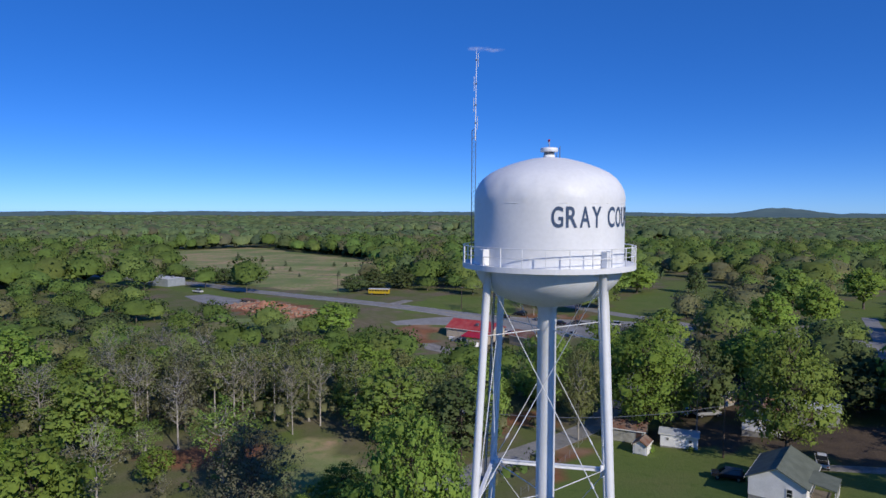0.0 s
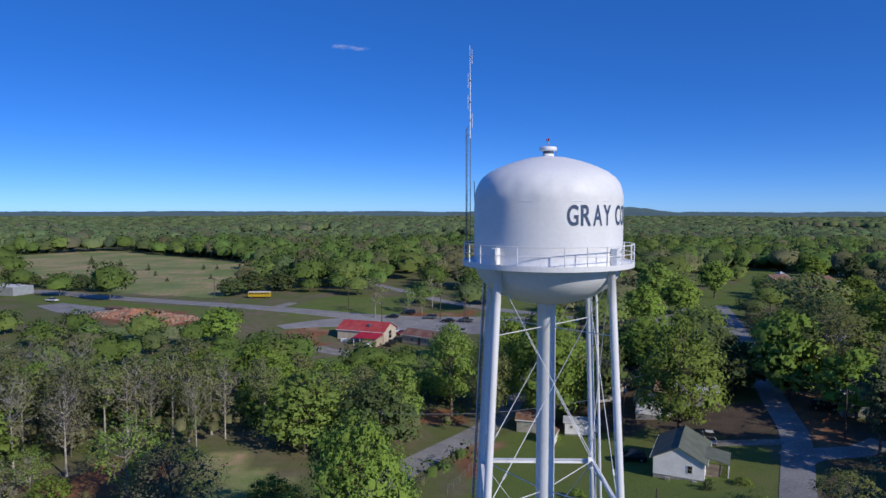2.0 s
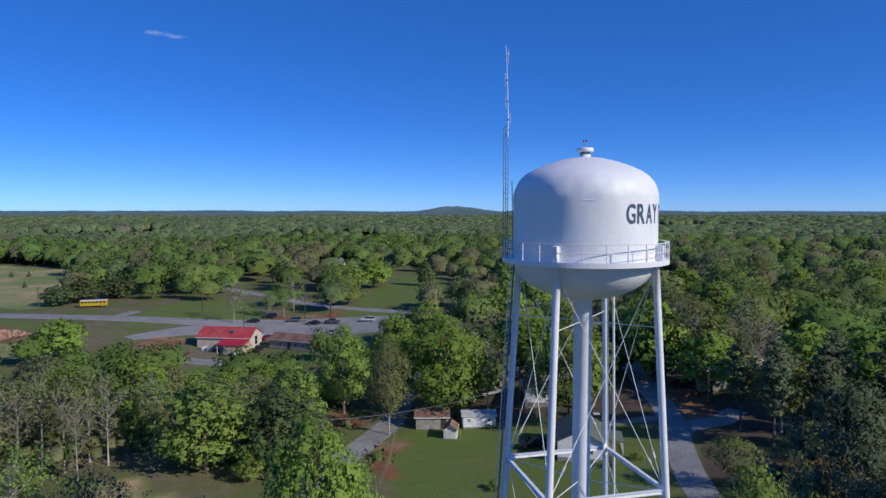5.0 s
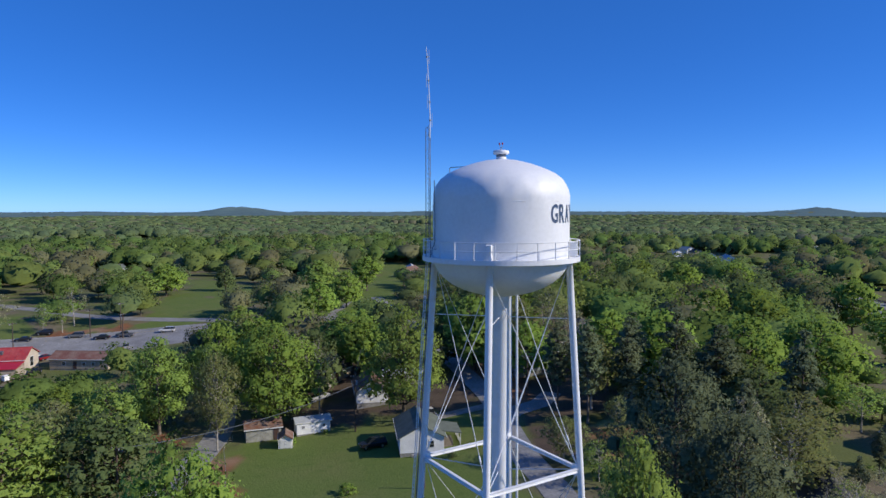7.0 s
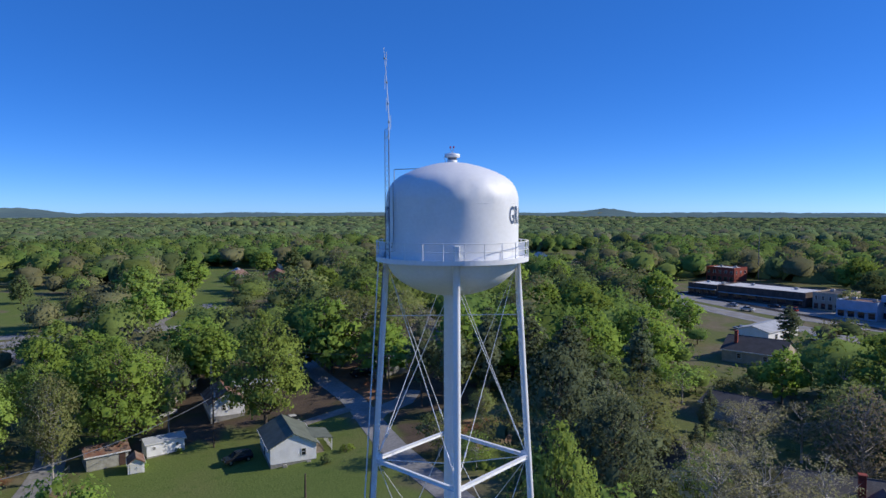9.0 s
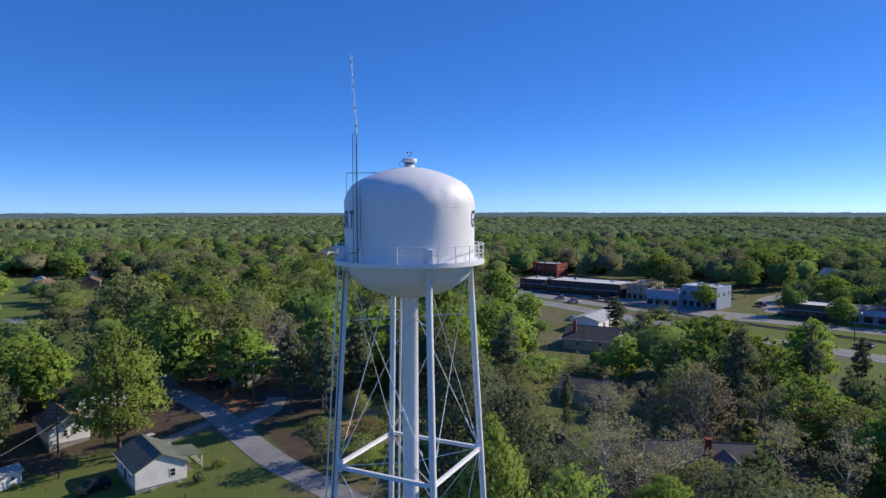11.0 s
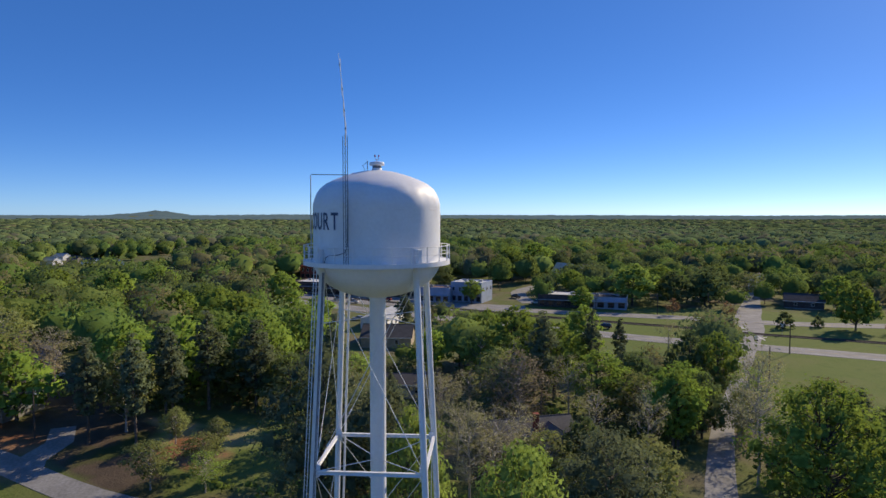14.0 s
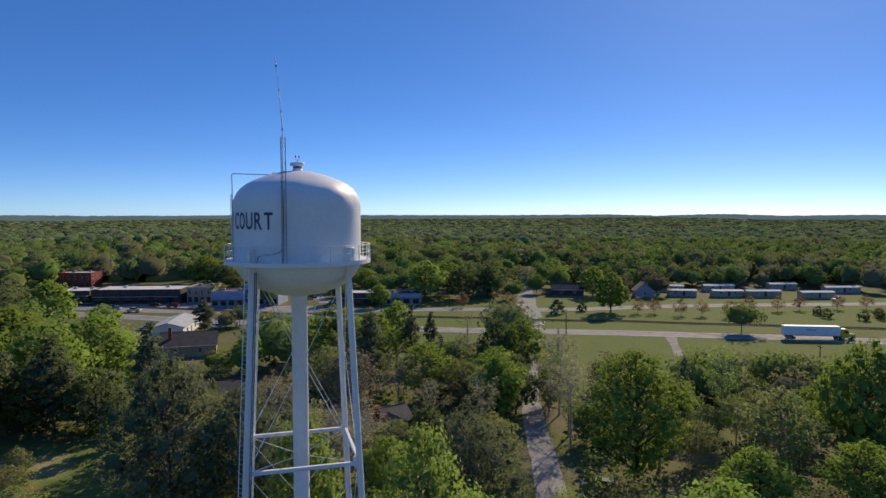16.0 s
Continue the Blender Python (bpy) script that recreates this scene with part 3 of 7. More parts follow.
DRY = [
    [(-31.1, 47.4), (-22.1, 46.3), (-18.1, 55.3), (-23.1, 67.4), (-30.2, 66.4)],
    [(-270, 520), (-154.1, 317.9), (-106.8, 280.1), (-55.4, 247.7), (-40.4, 302.1), (-60.2, 424.9), (-120.2, 499.9), (-200.3, 599.9)],
    [(-90.6, 181.2), (-50.3, 160.9), (-40.2, 175.9), (-66.4, 189.1)],
    [(57.6, 19.9), (65.6, 37.9), (79.6, 35.9), (71.7, 17.9)],
]
YARD = [
    [(61.8, 48), (78, 62.2), (91.7, 55.8), (87.6, 43.8), (65.6, 29.9), (51.5, 25.9), (45.4, 29.8)],
    [(60, 56), (54, 66), (44, 74), (34, 79), (40, 90), (60, 84), (72, 74), (68, 60)],
    [(28, 79.9), (48, 104), (77.9, 100.2), (79.9, 88.3), (66, 66.2), (52, 72)],
    [(83.6, 59.8), (95.9, 80.2), (117.6, 75.8), (109.6, 49.8)],
]

HILLS = [((1967, 4031), 105, 31), ((2125, 3963), 90, 17), ((3586, 1045), 110, 28), ((3562, 1121), 170, 9), ((-901.6, 4300), 500, 5)]

# the hollow north of the tower and the rises beside it: place, spread, height
DIPS = [((30, 70), 28, -4.2), ((9, 167), 30, -5.2), ((16, 116), 24, -3.2), ((86, 86), 20, 2.4), ((132, -118), 70, -1.0)]


def ease(a, b, v):
    t = np.clip((v - a) / (b - a), 0, 1)
    return t * t * (3 - 2 * t)


def waves(x, y, size, seed):
    """Smooth hilly noise, -1 to 1, for arrays."""
    rng = np.random.default_rng(seed)
    out = 0
    for k in range(6):
        a, p = rng.uniform(0, math.tau), rng.uniform(0, math.tau)
        f = math.tau / size * rng.uniform(0.6, 1.6)
        out = out + np.sin((x * math.cos(a) + y * math.sin(a)) * f + p)
    return out / 3.2


def land(x, y):
    """Height of the ground at places given as arrays."""
    d = np.hypot(x, y)
    h = ease(450, 1300, d) * 4.5 * waves(x, y, 900, 3) + ease(1500, 4700, d) * 9.5 + ease(2000, 4600, d) * 2.5 * waves(x, y, 1500, 8)
    for (hx, hy), s, top in HILLS:
        h = h + top * np.exp(-((x - hx) ** 2 + (y - hy) ** 2) / (2 * s * s))
    for (hx, hy), s, top in DIPS:
        h = h + top * np.exp(-((x - hx) ** 2 + (y - hy) ** 2) / (2 * s * s))
    return h


def ground_z(x, y):
    return float(land(np.array([x], float), np.array([y], float))[0])


def in_poly(x, y, poly):
    """inside() for arrays."""
    hit = np.zeros(x.shape, bool)
    for (x1, y1), (x2, y2) in zip(poly, poly[1:] + poly[:1]):
        if y1 != y2:
            hit ^= ((y1 > y) != (y2 > y)) & (x < (x2 - x1) * (y - y1) / (y2 - y1) + x1)
    return hit


def axis_steps(a, b, step, far):
    inner = np.arange(a, b + 0.1, step)
    grow = np.cumsum(step * 1.13 ** np.arange(1, 60))
    lo = [a - g for g in grow if a - g > -far] + [-far]
    hi = [b + g for g in grow if b + g < far] + [far]
    return np.array(sorted(lo) + list(inner) + hi)


def mesh_from(name, verts, faces, material, attrs=(), smooth=False, normals=None):
    """A mesh from arrays of places and of equally long faces."""
    me = bpy.data.meshes.new(name)
    nv, nf, k = len(verts), len(faces), faces.shape[1]
    me.vertices.add(nv)
    me.loops.add(nf * k)
    me.polygons.add(nf)
    me.vertices.foreach_set("co", np.ascontiguousarray(verts, np.float32).ravel())
    me.loops.foreach_set("vertex_index", np.ascontiguousarray(faces, np.int32).ravel())
    me.polygons.foreach_set("loop_start", np.arange(nf, dtype=np.int32) * k)
    me.polygons.foreach_set("loop_total", np.full(nf, k, np.int32))
    if smooth:
        me.polygons.foreach_set("use_smooth", np.ones(nf, bool))
    for key, values in attrs:
        me.attributes.new(key, "FLOAT", "POINT").data.foreach_set("value", np.ascontiguousarray(values, np.float32))
    if normals is not None:
        me.polygons.foreach_set("use_smooth", np.ones(nf, bool))
        me.attributes.new("custom_normal", "FLOAT_VECTOR", "POINT").data.foreach_set("vector", np.ascontiguousarray(normals, np.float32).ravel())
    me.update(calc_edges=True)
    me.materials.append(material)
    return me


gx, gy = axis_steps(-260, 350, 3.6, 4850), axis_steps(-330, 520, 3.6, 4850)
X, Y = np.meshgrid(gx, gy)
wx = X + 1.6 * waves(X, Y, 14, 31) + 1.0 * waves(X, Y, 6, 33)
wy = Y + 1.6 * waves(X, Y, 14, 32) + 1.0 * waves(X, Y, 6, 34)


def zone(polys):
    z = np.zeros(X.shape)
    for p in polys:
        z = np.maximum(z, in_poly(wx, wy, p))
    return z


idx = np.arange(X.size).reshape(X.shape)
quads = np.stack([idx[:-1, :-1], idx[:-1, 1:], idx[1:, 1:], idx[1:, :-1]], -1).reshape(-1, 4)


def ground_mat():
    m = bpy.data.materials.new("grass_and_earth")
    m.use_nodes = True
    n, l = m.node_tree.nodes, m.node_tree.links
    b = n["Principled BSDF"]
    b.inputs["Roughness"].default_value, b.inputs["Specular IOR Level"].default_value = 0.95, 0.1
    geo = n.new("ShaderNodeNewGeometry")

    def tex(scale, detail=5):
        t = n.new("ShaderNodeTexNoise")
        t.inputs["Scale"].default_value, t.inputs["Detail"].default_value = scale, detail
        l.new(geo.outputs["Position"], t.inputs["Vector"])
        return t.outputs["Fac"]

    def blend(a, b2, fac, lo=0.4, hi=0.62):
        r = n.new("ShaderNodeMapRange")
        r.inputs["From Min"].default_value, r.inputs["From Max"].default_value = lo, hi
        l.new(fac, r.inputs["Value"])
        x = n.new("ShaderNodeMix")
        x.data_type = "RGBA"
        for key, v in (("A", a), ("B", b2)):
            if isinstance(v, tuple):
                x.inputs[key].default_value = (*v, 1)
            else:
                l.new(v, x.inputs[key])
        l.new(r.outputs[0], x.inputs["Factor"])
        return x.outputs["Result"]

    def attr(key):
        a = n.new("ShaderNodeAttribute")
        a.attribute_name = key
        return a.outputs["Fac"]

    patches, mid, fine = tex(0.07), tex(0.45), tex(2.6)
    floor_c = blend(blend((0.160, 0.135, 0.085), (0.205, 0.168, 0.115), mid), (0.128, 0.150, 0.052), patches, 0.36, 0.56)
    lawn_c = blend(blend((0.118, 0.164, 0.042), (0.138, 0.184, 0.050), fine, 0.3, 0.7), (0.164, 0.180, 0.063), patches, 0.46, 0.75)
    lawn_c = blend(lawn_c, (0.102, 0.150, 0.036), mid, 0.55, 0.75)
    dirt_c = blend(blend((0.27, 0.125, 0.065), (0.20, 0.095, 0.055), mid), (0.30, 0.20, 0.13), patches, 0.5, 0.7)
    broad = tex(0.022)
    dry_c = blend(blend(blend((0.50, 0.33, 0.21), (0.30, 0.31, 0.13), patches, 0.42, 0.58), (0.20, 0.25, 0.08), mid, 0.45, 0.7), (0.19, 0.24, 0.085), broad, 0.42, 0.60)
    yard_c = blend(blend((0.12, 0.09, 0.065), (0.095, 0.072, 0.055), mid), (0.075, 0.09, 0.03), patches, 0.5, 0.62)
    c = blend(floor_c, yard_c, attr("yard"), 0.2, 0.8)
    c = blend(c, lawn_c, attr("lawn"), 0.2, 0.8)
    c = blend(c, dry_c, attr("dry"), 0.2, 0.8)
    c = blend(c, dirt_c, attr("dirt"), 0.2, 0.8)
    hsv = n.new("ShaderNodeHueSaturation")
    r = n.new("ShaderNodeMapRange")
    r.inputs["To Min"].default_value, r.inputs["To Max"].default_value = 0.80, 1.20
    r.inputs["From Min"].default_value, r.inputs["From Max"].default_value = 0.3, 0.7
    l.new(tex(7.0, 3), r.inputs["Value"])
    l.new(r.outputs[0], hsv.inputs["Value"])
    l.new(c, hsv.inputs["Color"])
    l.new(hsv.outputs[0], b.inputs["Base Color"])
    bn = n.new("ShaderNodeBump")
    bn.inputs["Strength"].default_value, bn.inputs["Distance"].default_value = 0.6, 0.15
    l.new(fine, bn.inputs["Height"])
    l.new(bn.outputs[0], b.inputs["Normal"])
    return m


ground_me = mesh_from("ground", np.stack([X, Y, land(X, Y)], -1).reshape(-1, 3), quads, ground_mat(),
                      [("lawn", zone(LAWN).ravel()), ("dirt", zone(DIRT).ravel()), ("dry", zone(DRY).ravel()), ("yard", zone(YARD).ravel())], True)
tagged(new("ground", ground_me), "gently rolling ground of grass, red clay and leaf litter", "ground", kind="structure")

# roads
STREET = [(139.9, 190.6), (113.9, 142.3), (93.6, 108.2), (76.7, 80.5), (67, 60.9), (58.3, 49.1), (49.2, 38), (41, 25.7), (32.6, 13.6), (25.2, -0), (21.4, -11.9)]
LANE_B = [(66, 162), (58, 147), (45, 128), (34, 110), (23.5, 91), (14.8, 79.5), (7.6, 71), (2.8, 65), (-5, 54), (-14, 40), (-27, 20), (-46, -8)]
HIGHWAY = [(-420.1, 419.7), (-300.2, 365.7), (-213.9, 325.9), (-138.1, 287.3), (-100.8, 259.7), (-46.3, 226.4), (-8.2, 208.5), (43.9, 188.5), (80, 168.5), (96, 158.5), (113.9, 142.3)]
ROAD_N = [(-20.2, 349.9), (9.9, 296.1), (25.9, 255.9), (37.9, 224.7), (53.9, 202.6), (66, 188), (76, 171)]
NEAR_HWY = [(330, 119), (262, 52), (205, -8), (172, -48), (149, -79), (141, -90), (131, -106), (122, -120), (108, -139), (95, -154.5), (80, -172.5), (63, -190), (20, -236), (-60, -320)]
RAIL = [(345, 90), (276, 36), (220, -24), (193, -57), (173, -87), (159.5, -108), (147, -123), (139.5, -134), (126.5, -153), (115, -165), (98, -185), (62, -226), (-20, -320)]
FAR_HWY = [(360, 105), (280, 48), (244, 14), (223, -12), (208, -38), (202, -62), (190.5, -88), (178, -117), (167.5, -134), (157, -158), (145, -194), (124, -237), (107.5, -270), (60, -365), (20, -440)]
CROSS = [(300, -222), (262, -200), (227, -177), (196, -156), (176, -142), (150, -127), (136, -117.5), (116.5, -103.5), (94.7, -87.5), (66, -66.5), (46.7, -54), (34.8, -47), (22, -39), (5, -27)]
SIDE = [(219.3, -71.8), (244.2, -73.4), (265.7, -81.3), (298.7, -110.3), (329, -130.6)]
ribbon("street", STREET, 4.6, 0.05, asphalt, "patched grey residential street under trees")
ribbon("lane", LANE_B, 4.8, 0.05, asphalt, "narrow grey lane along the tower lawn")
ribbon("highway", HIGHWAY, 8.5, 0.06, asphalt, "grey two-lane highway past the field")
ribbon("side_road", ROAD_N, 5.5, 0.05, asphalt, "grey side road behind the shop")
ribbon("main_road", NEAR_HWY, 9.6, 0.06, asphalt, "pale grey two-lane road beside the railway")
ribbon("far_road", FAR_HWY, 9.0, 0.06, asphalt, "pale grey road beyond the railway")
ribbon("cross_street", CROSS, [5, 5, 5.2, 6.0, 6.8, 9, 8.6, 5.6, 3.8, 3.3, 3.3, 4.0, 4.2, 4.2], 0.075, asphalt, "grey street crossing the railway")
ribbon("town_street", SIDE, 7.0, 0.07, asphalt, "grey town street")
ribbon("car_park", [(-26.2, 186.6), (-12.2, 194.5), (3.9, 196.5), (23.9, 188.5), (41.9, 177.4), (58, 166.5)], [5, 10, 14, 18, 18, 10], 0.09, asphalt, "broad grey asphalt car park", "car park")
ribbon("yard_drive", [(-13.4, 162.5), (-10.5, 156.5), (-5, 154.2), (1.5, 153.7)], [4.5, 8, 9, 7], 0.07, gravel, "pale gravel drive beside the shop", "drive")
ribbon("drive", [(-33.2, 215), (-28, 224), (-23.5, 231.5)], 4.5, 0.07, gravel, "pale gravel drive off the highway", "drive")
ribbon("works_yard", [(-116.9, 241.8), (-98.7, 223.6), (-80.6, 209.3)], [10, 16, 8], 0.07, asphalt, "dark asphalt works yard", "yard")
ribbon("gravel_path", [(100.1, -143.1), (89.2, -133.3), (78.2, -123.3)], [3.6, 2.2, 2.8], 0.05, gravel, "short pale gravel track in the grass", "track")
ribbon("field_track", [(97, 160), (103, 169), (112, 176), (125, 189)], [3.4, 2.6, 2.2, 2.4], 0.05, gravel, "pale gravel track into the grass", "track")
ribbon("house_drive", [(62.9, 58.1), (55.9, 61.1), (51.5, 63)], 2.4, 0.06, gravel, "pale gravel drive beside the white house", "drive")
ribbon("side_drive", [(59.3, 51.6), (63.7, 52), (70.3, 50.4), (76.7, 52.4)], [6.5, 5, 4.5, 4], 0.045, asphalt, "grey drive branching off the street", "drive")
ribbon("railway_bed", RAIL, 3.6, 0.16, mat("dark_ballast", (0.085, 0.075, 0.068), 0.95, var=0.2, scale=1.5, bump=0.5, bscale=5), "dark ballast bed of a railway line", "railway", thick=0.16)
ribbon("town_apron", [(274, 36), (246, 2), (228, -22), (212, -46), (206, -66)], [26, 26, 24, 22, 14], 0.045, asphalt, "wide grey town street with parking bays", "road")
steel_rail = mat("rusty_rail_steel", (0.12, 0.085, 0.065), 0.6, 0.5, var=0.15)
for off in (-0.75, 0.75):
    pts = smooth_line(RAIL)
    bm = bmesh.new()
    line = []
    for i, p in enumerate(pts):
        d = (pts[min(i + 1, len(pts) - 1)] - pts[max(i - 1, 0)]).normalized()
        line.append((p.x - d.y * off, p.y + d.x * off, 0.24 + ground_z(p.x, p.y)))
    tube(bm, line, 0.07, 4)
    tagged(part("rail_track", bm, steel_rail), "rusty steel rail of the railway line", "rail", "rails", "structure")

# ---- trees ----
def leaf_cards(points, normals, size, rng, long=1.0):
    """Small three-cornered leaf sprays at points, each turned by chance round its normal."""
    n = len(points)
    normals = normals / np.linalg.norm(normals, axis=1, keepdims=True)
    u = np.cross(normals, rng.normal(size=(n, 3)))
    u /= np.linalg.norm(u, axis=1, keepdims=True)
    v = np.cross(normals, u)
    s = size * rng.uniform(0.55, 1.45, (n, 1))
    corners = [points + s * (math.cos(q) * long * u + math.sin(q) * v) * rng.uniform(0.75, 1.25, (n, 1)) for q in (0.0, 2.1, 4.2)]
    return np.stack(corners, 1).reshape(-1, 3), np.arange(3 * n).reshape(-1, 3)


def ball(k):
    """Corners and triangles of a cube blown up to a ball, k by k on each side."""
    verts, faces, seen = [], [], {}
    for ax in range(3):
        for sg in (-1, 1):
            for i in range(k):
                for j in range(k):
                    q = []
                    for di, dj in ((0, 0), (1, 0), (1, 1), (0, 1)):
                        p = [0.0, 0.0, 0.0]
                        p[ax], p[(ax + 1) % 3], p[(ax + 2) % 3] = sg, -1 + 2 * (i + di) / k, -1 + 2 * (j + dj) / k
                        key = tuple(round(c, 4) for c in p)
                        if key not in seen:
                            seen[key] = len(verts)
                            verts.append(np.array(p) / np.linalg.norm(p))
                        q.append(seen[key])
                    q = q if sg > 0 else q[::-1]
                    faces += [q[:3], [q[0], q[2], q[3]]]
    return np.array(verts), np.array(faces)


UP = 0.75   # shading normals of leaves tilted up, which brightens the shaded sides of crowns
BALLS = {k: ball(k) for k in (1, 2, 3)}


def cores(rng, cl, k, scale, flat, mid, wide):
    """Uneven lumps inside the clumps: places, triangles, soft normals."""
    bv, bf = BALLS[k]
    vs, fs, ns = [], [], []
    for i, (c, s) in enumerate(cl):
        v = bv * rng.uniform(0.78, 1.16, (len(bv), 1)) * s * scale * np.array([1.1, 1.1, flat])
        vs.append(v + c)
        fs.append(bf + i * len(bv))
        ns.append(bv * 0.35 + (c - mid) / wide * 0.85 + rng.normal(size=bv.shape) * 0.15 + np.array([0, 0, UP]))
    n = np.concatenate(ns)
    return np.concatenate(vs), np.concatenate(fs), n / np.linalg.norm(n, axis=1, keepdims=True)


def clumps(rng, height, radius, base, count, shape):
    """Centres and sizes of the foliage clumps of a crown."""
    out = []
    tries = 0
    while len(out) < count and tries < 5000:
        tries += 1
        f = rng.uniform(0, 1)
        if shape == "round":
            reach = math.sin(math.pi * min(1, 0.16 + 0.80 * f) ** 0.85)
        elif shape == "cone":
            reach = 1.02 - f
        elif shape == "pine":
            reach = (0.35 + 0.75 * f) if f < 0.55 else 1.45 * (1.04 - f)
        else:
            reach = math.sin(math.pi * min(1, 0.1 + 0.88 * f) ** 1.25)
        a = rng.uniform(0, math.tau)
        r = radius * reach * math.sqrt(rng.uniform(0.12, 1)) * rng.uniform(0.82, 1.12)
        z = base + (height - base) * f
        size = radius * rng.uniform(0.19, 0.33) * (0.6 + 0.4 * reach)
        c = np.array([r * math.cos(a), r * math.sin(a), min(z, height - size * 0.6)])
        if all(np.linalg.norm(c - o[0]) > 0.62 * (size + o[1]) * (1 if tries < 2500 else 0.6) for o in out):
            out.append((c, size))
    return out


def crown_mesh(name, rng, cl, leaves, size, material, flat=0.8, long=1.0, core=0.0):
    """A crown of leaf cards in clumps."""
    total = sum(s * s for _, s in cl)
    pts, nrm, soft = [], [], []
    mid = np.mean([c for c, _ in cl], axis=0) - np.array([0, 0, 0.8])
    wide = max(np.linalg.norm(c - mid) for c, _ in cl)
    for c, s in cl:
        n = max(6, int(leaves * s * s / total))
        d = rng.normal(size=(n, 3))
        d /= np.linalg.norm(d, axis=1, keepdims=True)
        d[:, 2] = np.where(d[:, 2] < -0.75, -d[:, 2] * 0.6, d[:, 2])
        r = s * rng.uniform(0.62 if core else 0.3, 1.05, (n, 1)) ** 0.4 * (1 + 0.18 * rng.normal(size=(n, 1)))
        pts.append(c + d * r * np.array([1.12, 1.12, flat]))
        soft.append(d * 0.38 + (c - mid) / wide * 0.9 + rng.normal(size=(n, 3)) * 0.18 + np.array([0, 0, UP]))
        nrm.append(d * 1.0 + rng.normal(size=(n, 3)) * 0.33 + np.array([0, 0, 0.2]))
    v, f = leaf_cards(np.concatenate(pts), np.concatenate(nrm), size, rng, long)
    sn = np.concatenate(soft)
    sn /= np.linalg.norm(sn, axis=1, keepdims=True)
    sn = np.repeat(sn, 3, axis=0)
    if core:
        cv, cf, cn = cores(rng, cl, 1, core, flat, mid, wide)
        f = np.concatenate([f, cf + len(v)])
        v, sn = np.concatenate([v, cv]), np.concatenate([sn, cn])
    return mesh_from(name, v, f, material, normals=sn)


def branch(bm, rng, a, b, r0, r1, sides=5, bend=0.12):
    a, b = Vector(a), Vector(b)
    length = (b - a).length
    w = Vector(rng.normal(size=3)) * length * bend
    w2 = Vector(rng.normal(size=3)) * length * bend * 0.6
    tube(bm, [a, a.lerp(b, 0.35) + w * 0.6 - Vector((0, 0, length * 0.05)), a.lerp(b, 0.7) + w2, b], [r0, r0 * 0.72 + r1 * 0.28, r0 * 0.35 + r1 * 0.65, r1], sides)


def trunk_mesh(name, rng, height, base, cl, r0, material, twigs=0, pine=False):
    """A tapered trunk with limbs that reach into the clumps, and fine twigs for bare trees."""
    bm = bmesh.new()
    lean = rng.normal(size=2) * height * 0.02
    top = height * (0.95 if pine else 0.72)
    zs = [-0.2, height * 0.04, height * 0.2, height * 0.45, top]
    spine = [Vector((lean[0] * (z / top) ** 2 * (1 + 0.6 * math.sin(z)), lean[1] * (z / top) ** 2 * 1.0, z)) for z in zs]
    tube(bm, spine, [r0 * 1.5, r0 * 1.02, r0 * 0.85, r0 * 0.6, r0 * 0.14], 8)

    def at(z):
        for p, q in zip(spine, spine[1:]):
            if z <= q.z:
                return p.lerp(q, max(0, (z - p.z) / (q.z - p.z)))
        return spine[-1]

    for c, s in cl:
        reach = math.hypot(c[0], c[1])
        z0 = max(base * 0.7, min(top * 0.97, c[2] - (0.15 if pine else 0.75) * reach - 0.3))
        branch(bm, rng, at(z0), c, max(0.03, r0 * 0.36), 0.015, 3)
        for _ in range(twigs):
            d = Vector(rng.normal(size=3)) + Vector((c[0], c[1], abs(c[2]) * 0.5)).normalized() * 0.9
            e = Vector(c) + d.normalized() * s * rng.uniform(0.7, 1.5)
            a = Vector(c).lerp(at(z0), rng.uniform(0, 0.45))
            branch(bm, rng, a, e, 0.024, 0.007, 3, 0.1)
            for _ in range(2):
                e2 = a.lerp(e, rng.uniform(0.4, 0.9)) + Vector(rng.normal(size=3)) * s * 0.45
                tube(bm, [a.lerp(e, 0.5), e2], [0.012, 0.006], 3)
    me = bpy.data.meshes.new(name)
    bm.to_mesh(me)
    bm.free()
    me.polygons.foreach_set("use_smooth", [True] * len(me.polygons))
    me.materials.append(material)
    return me


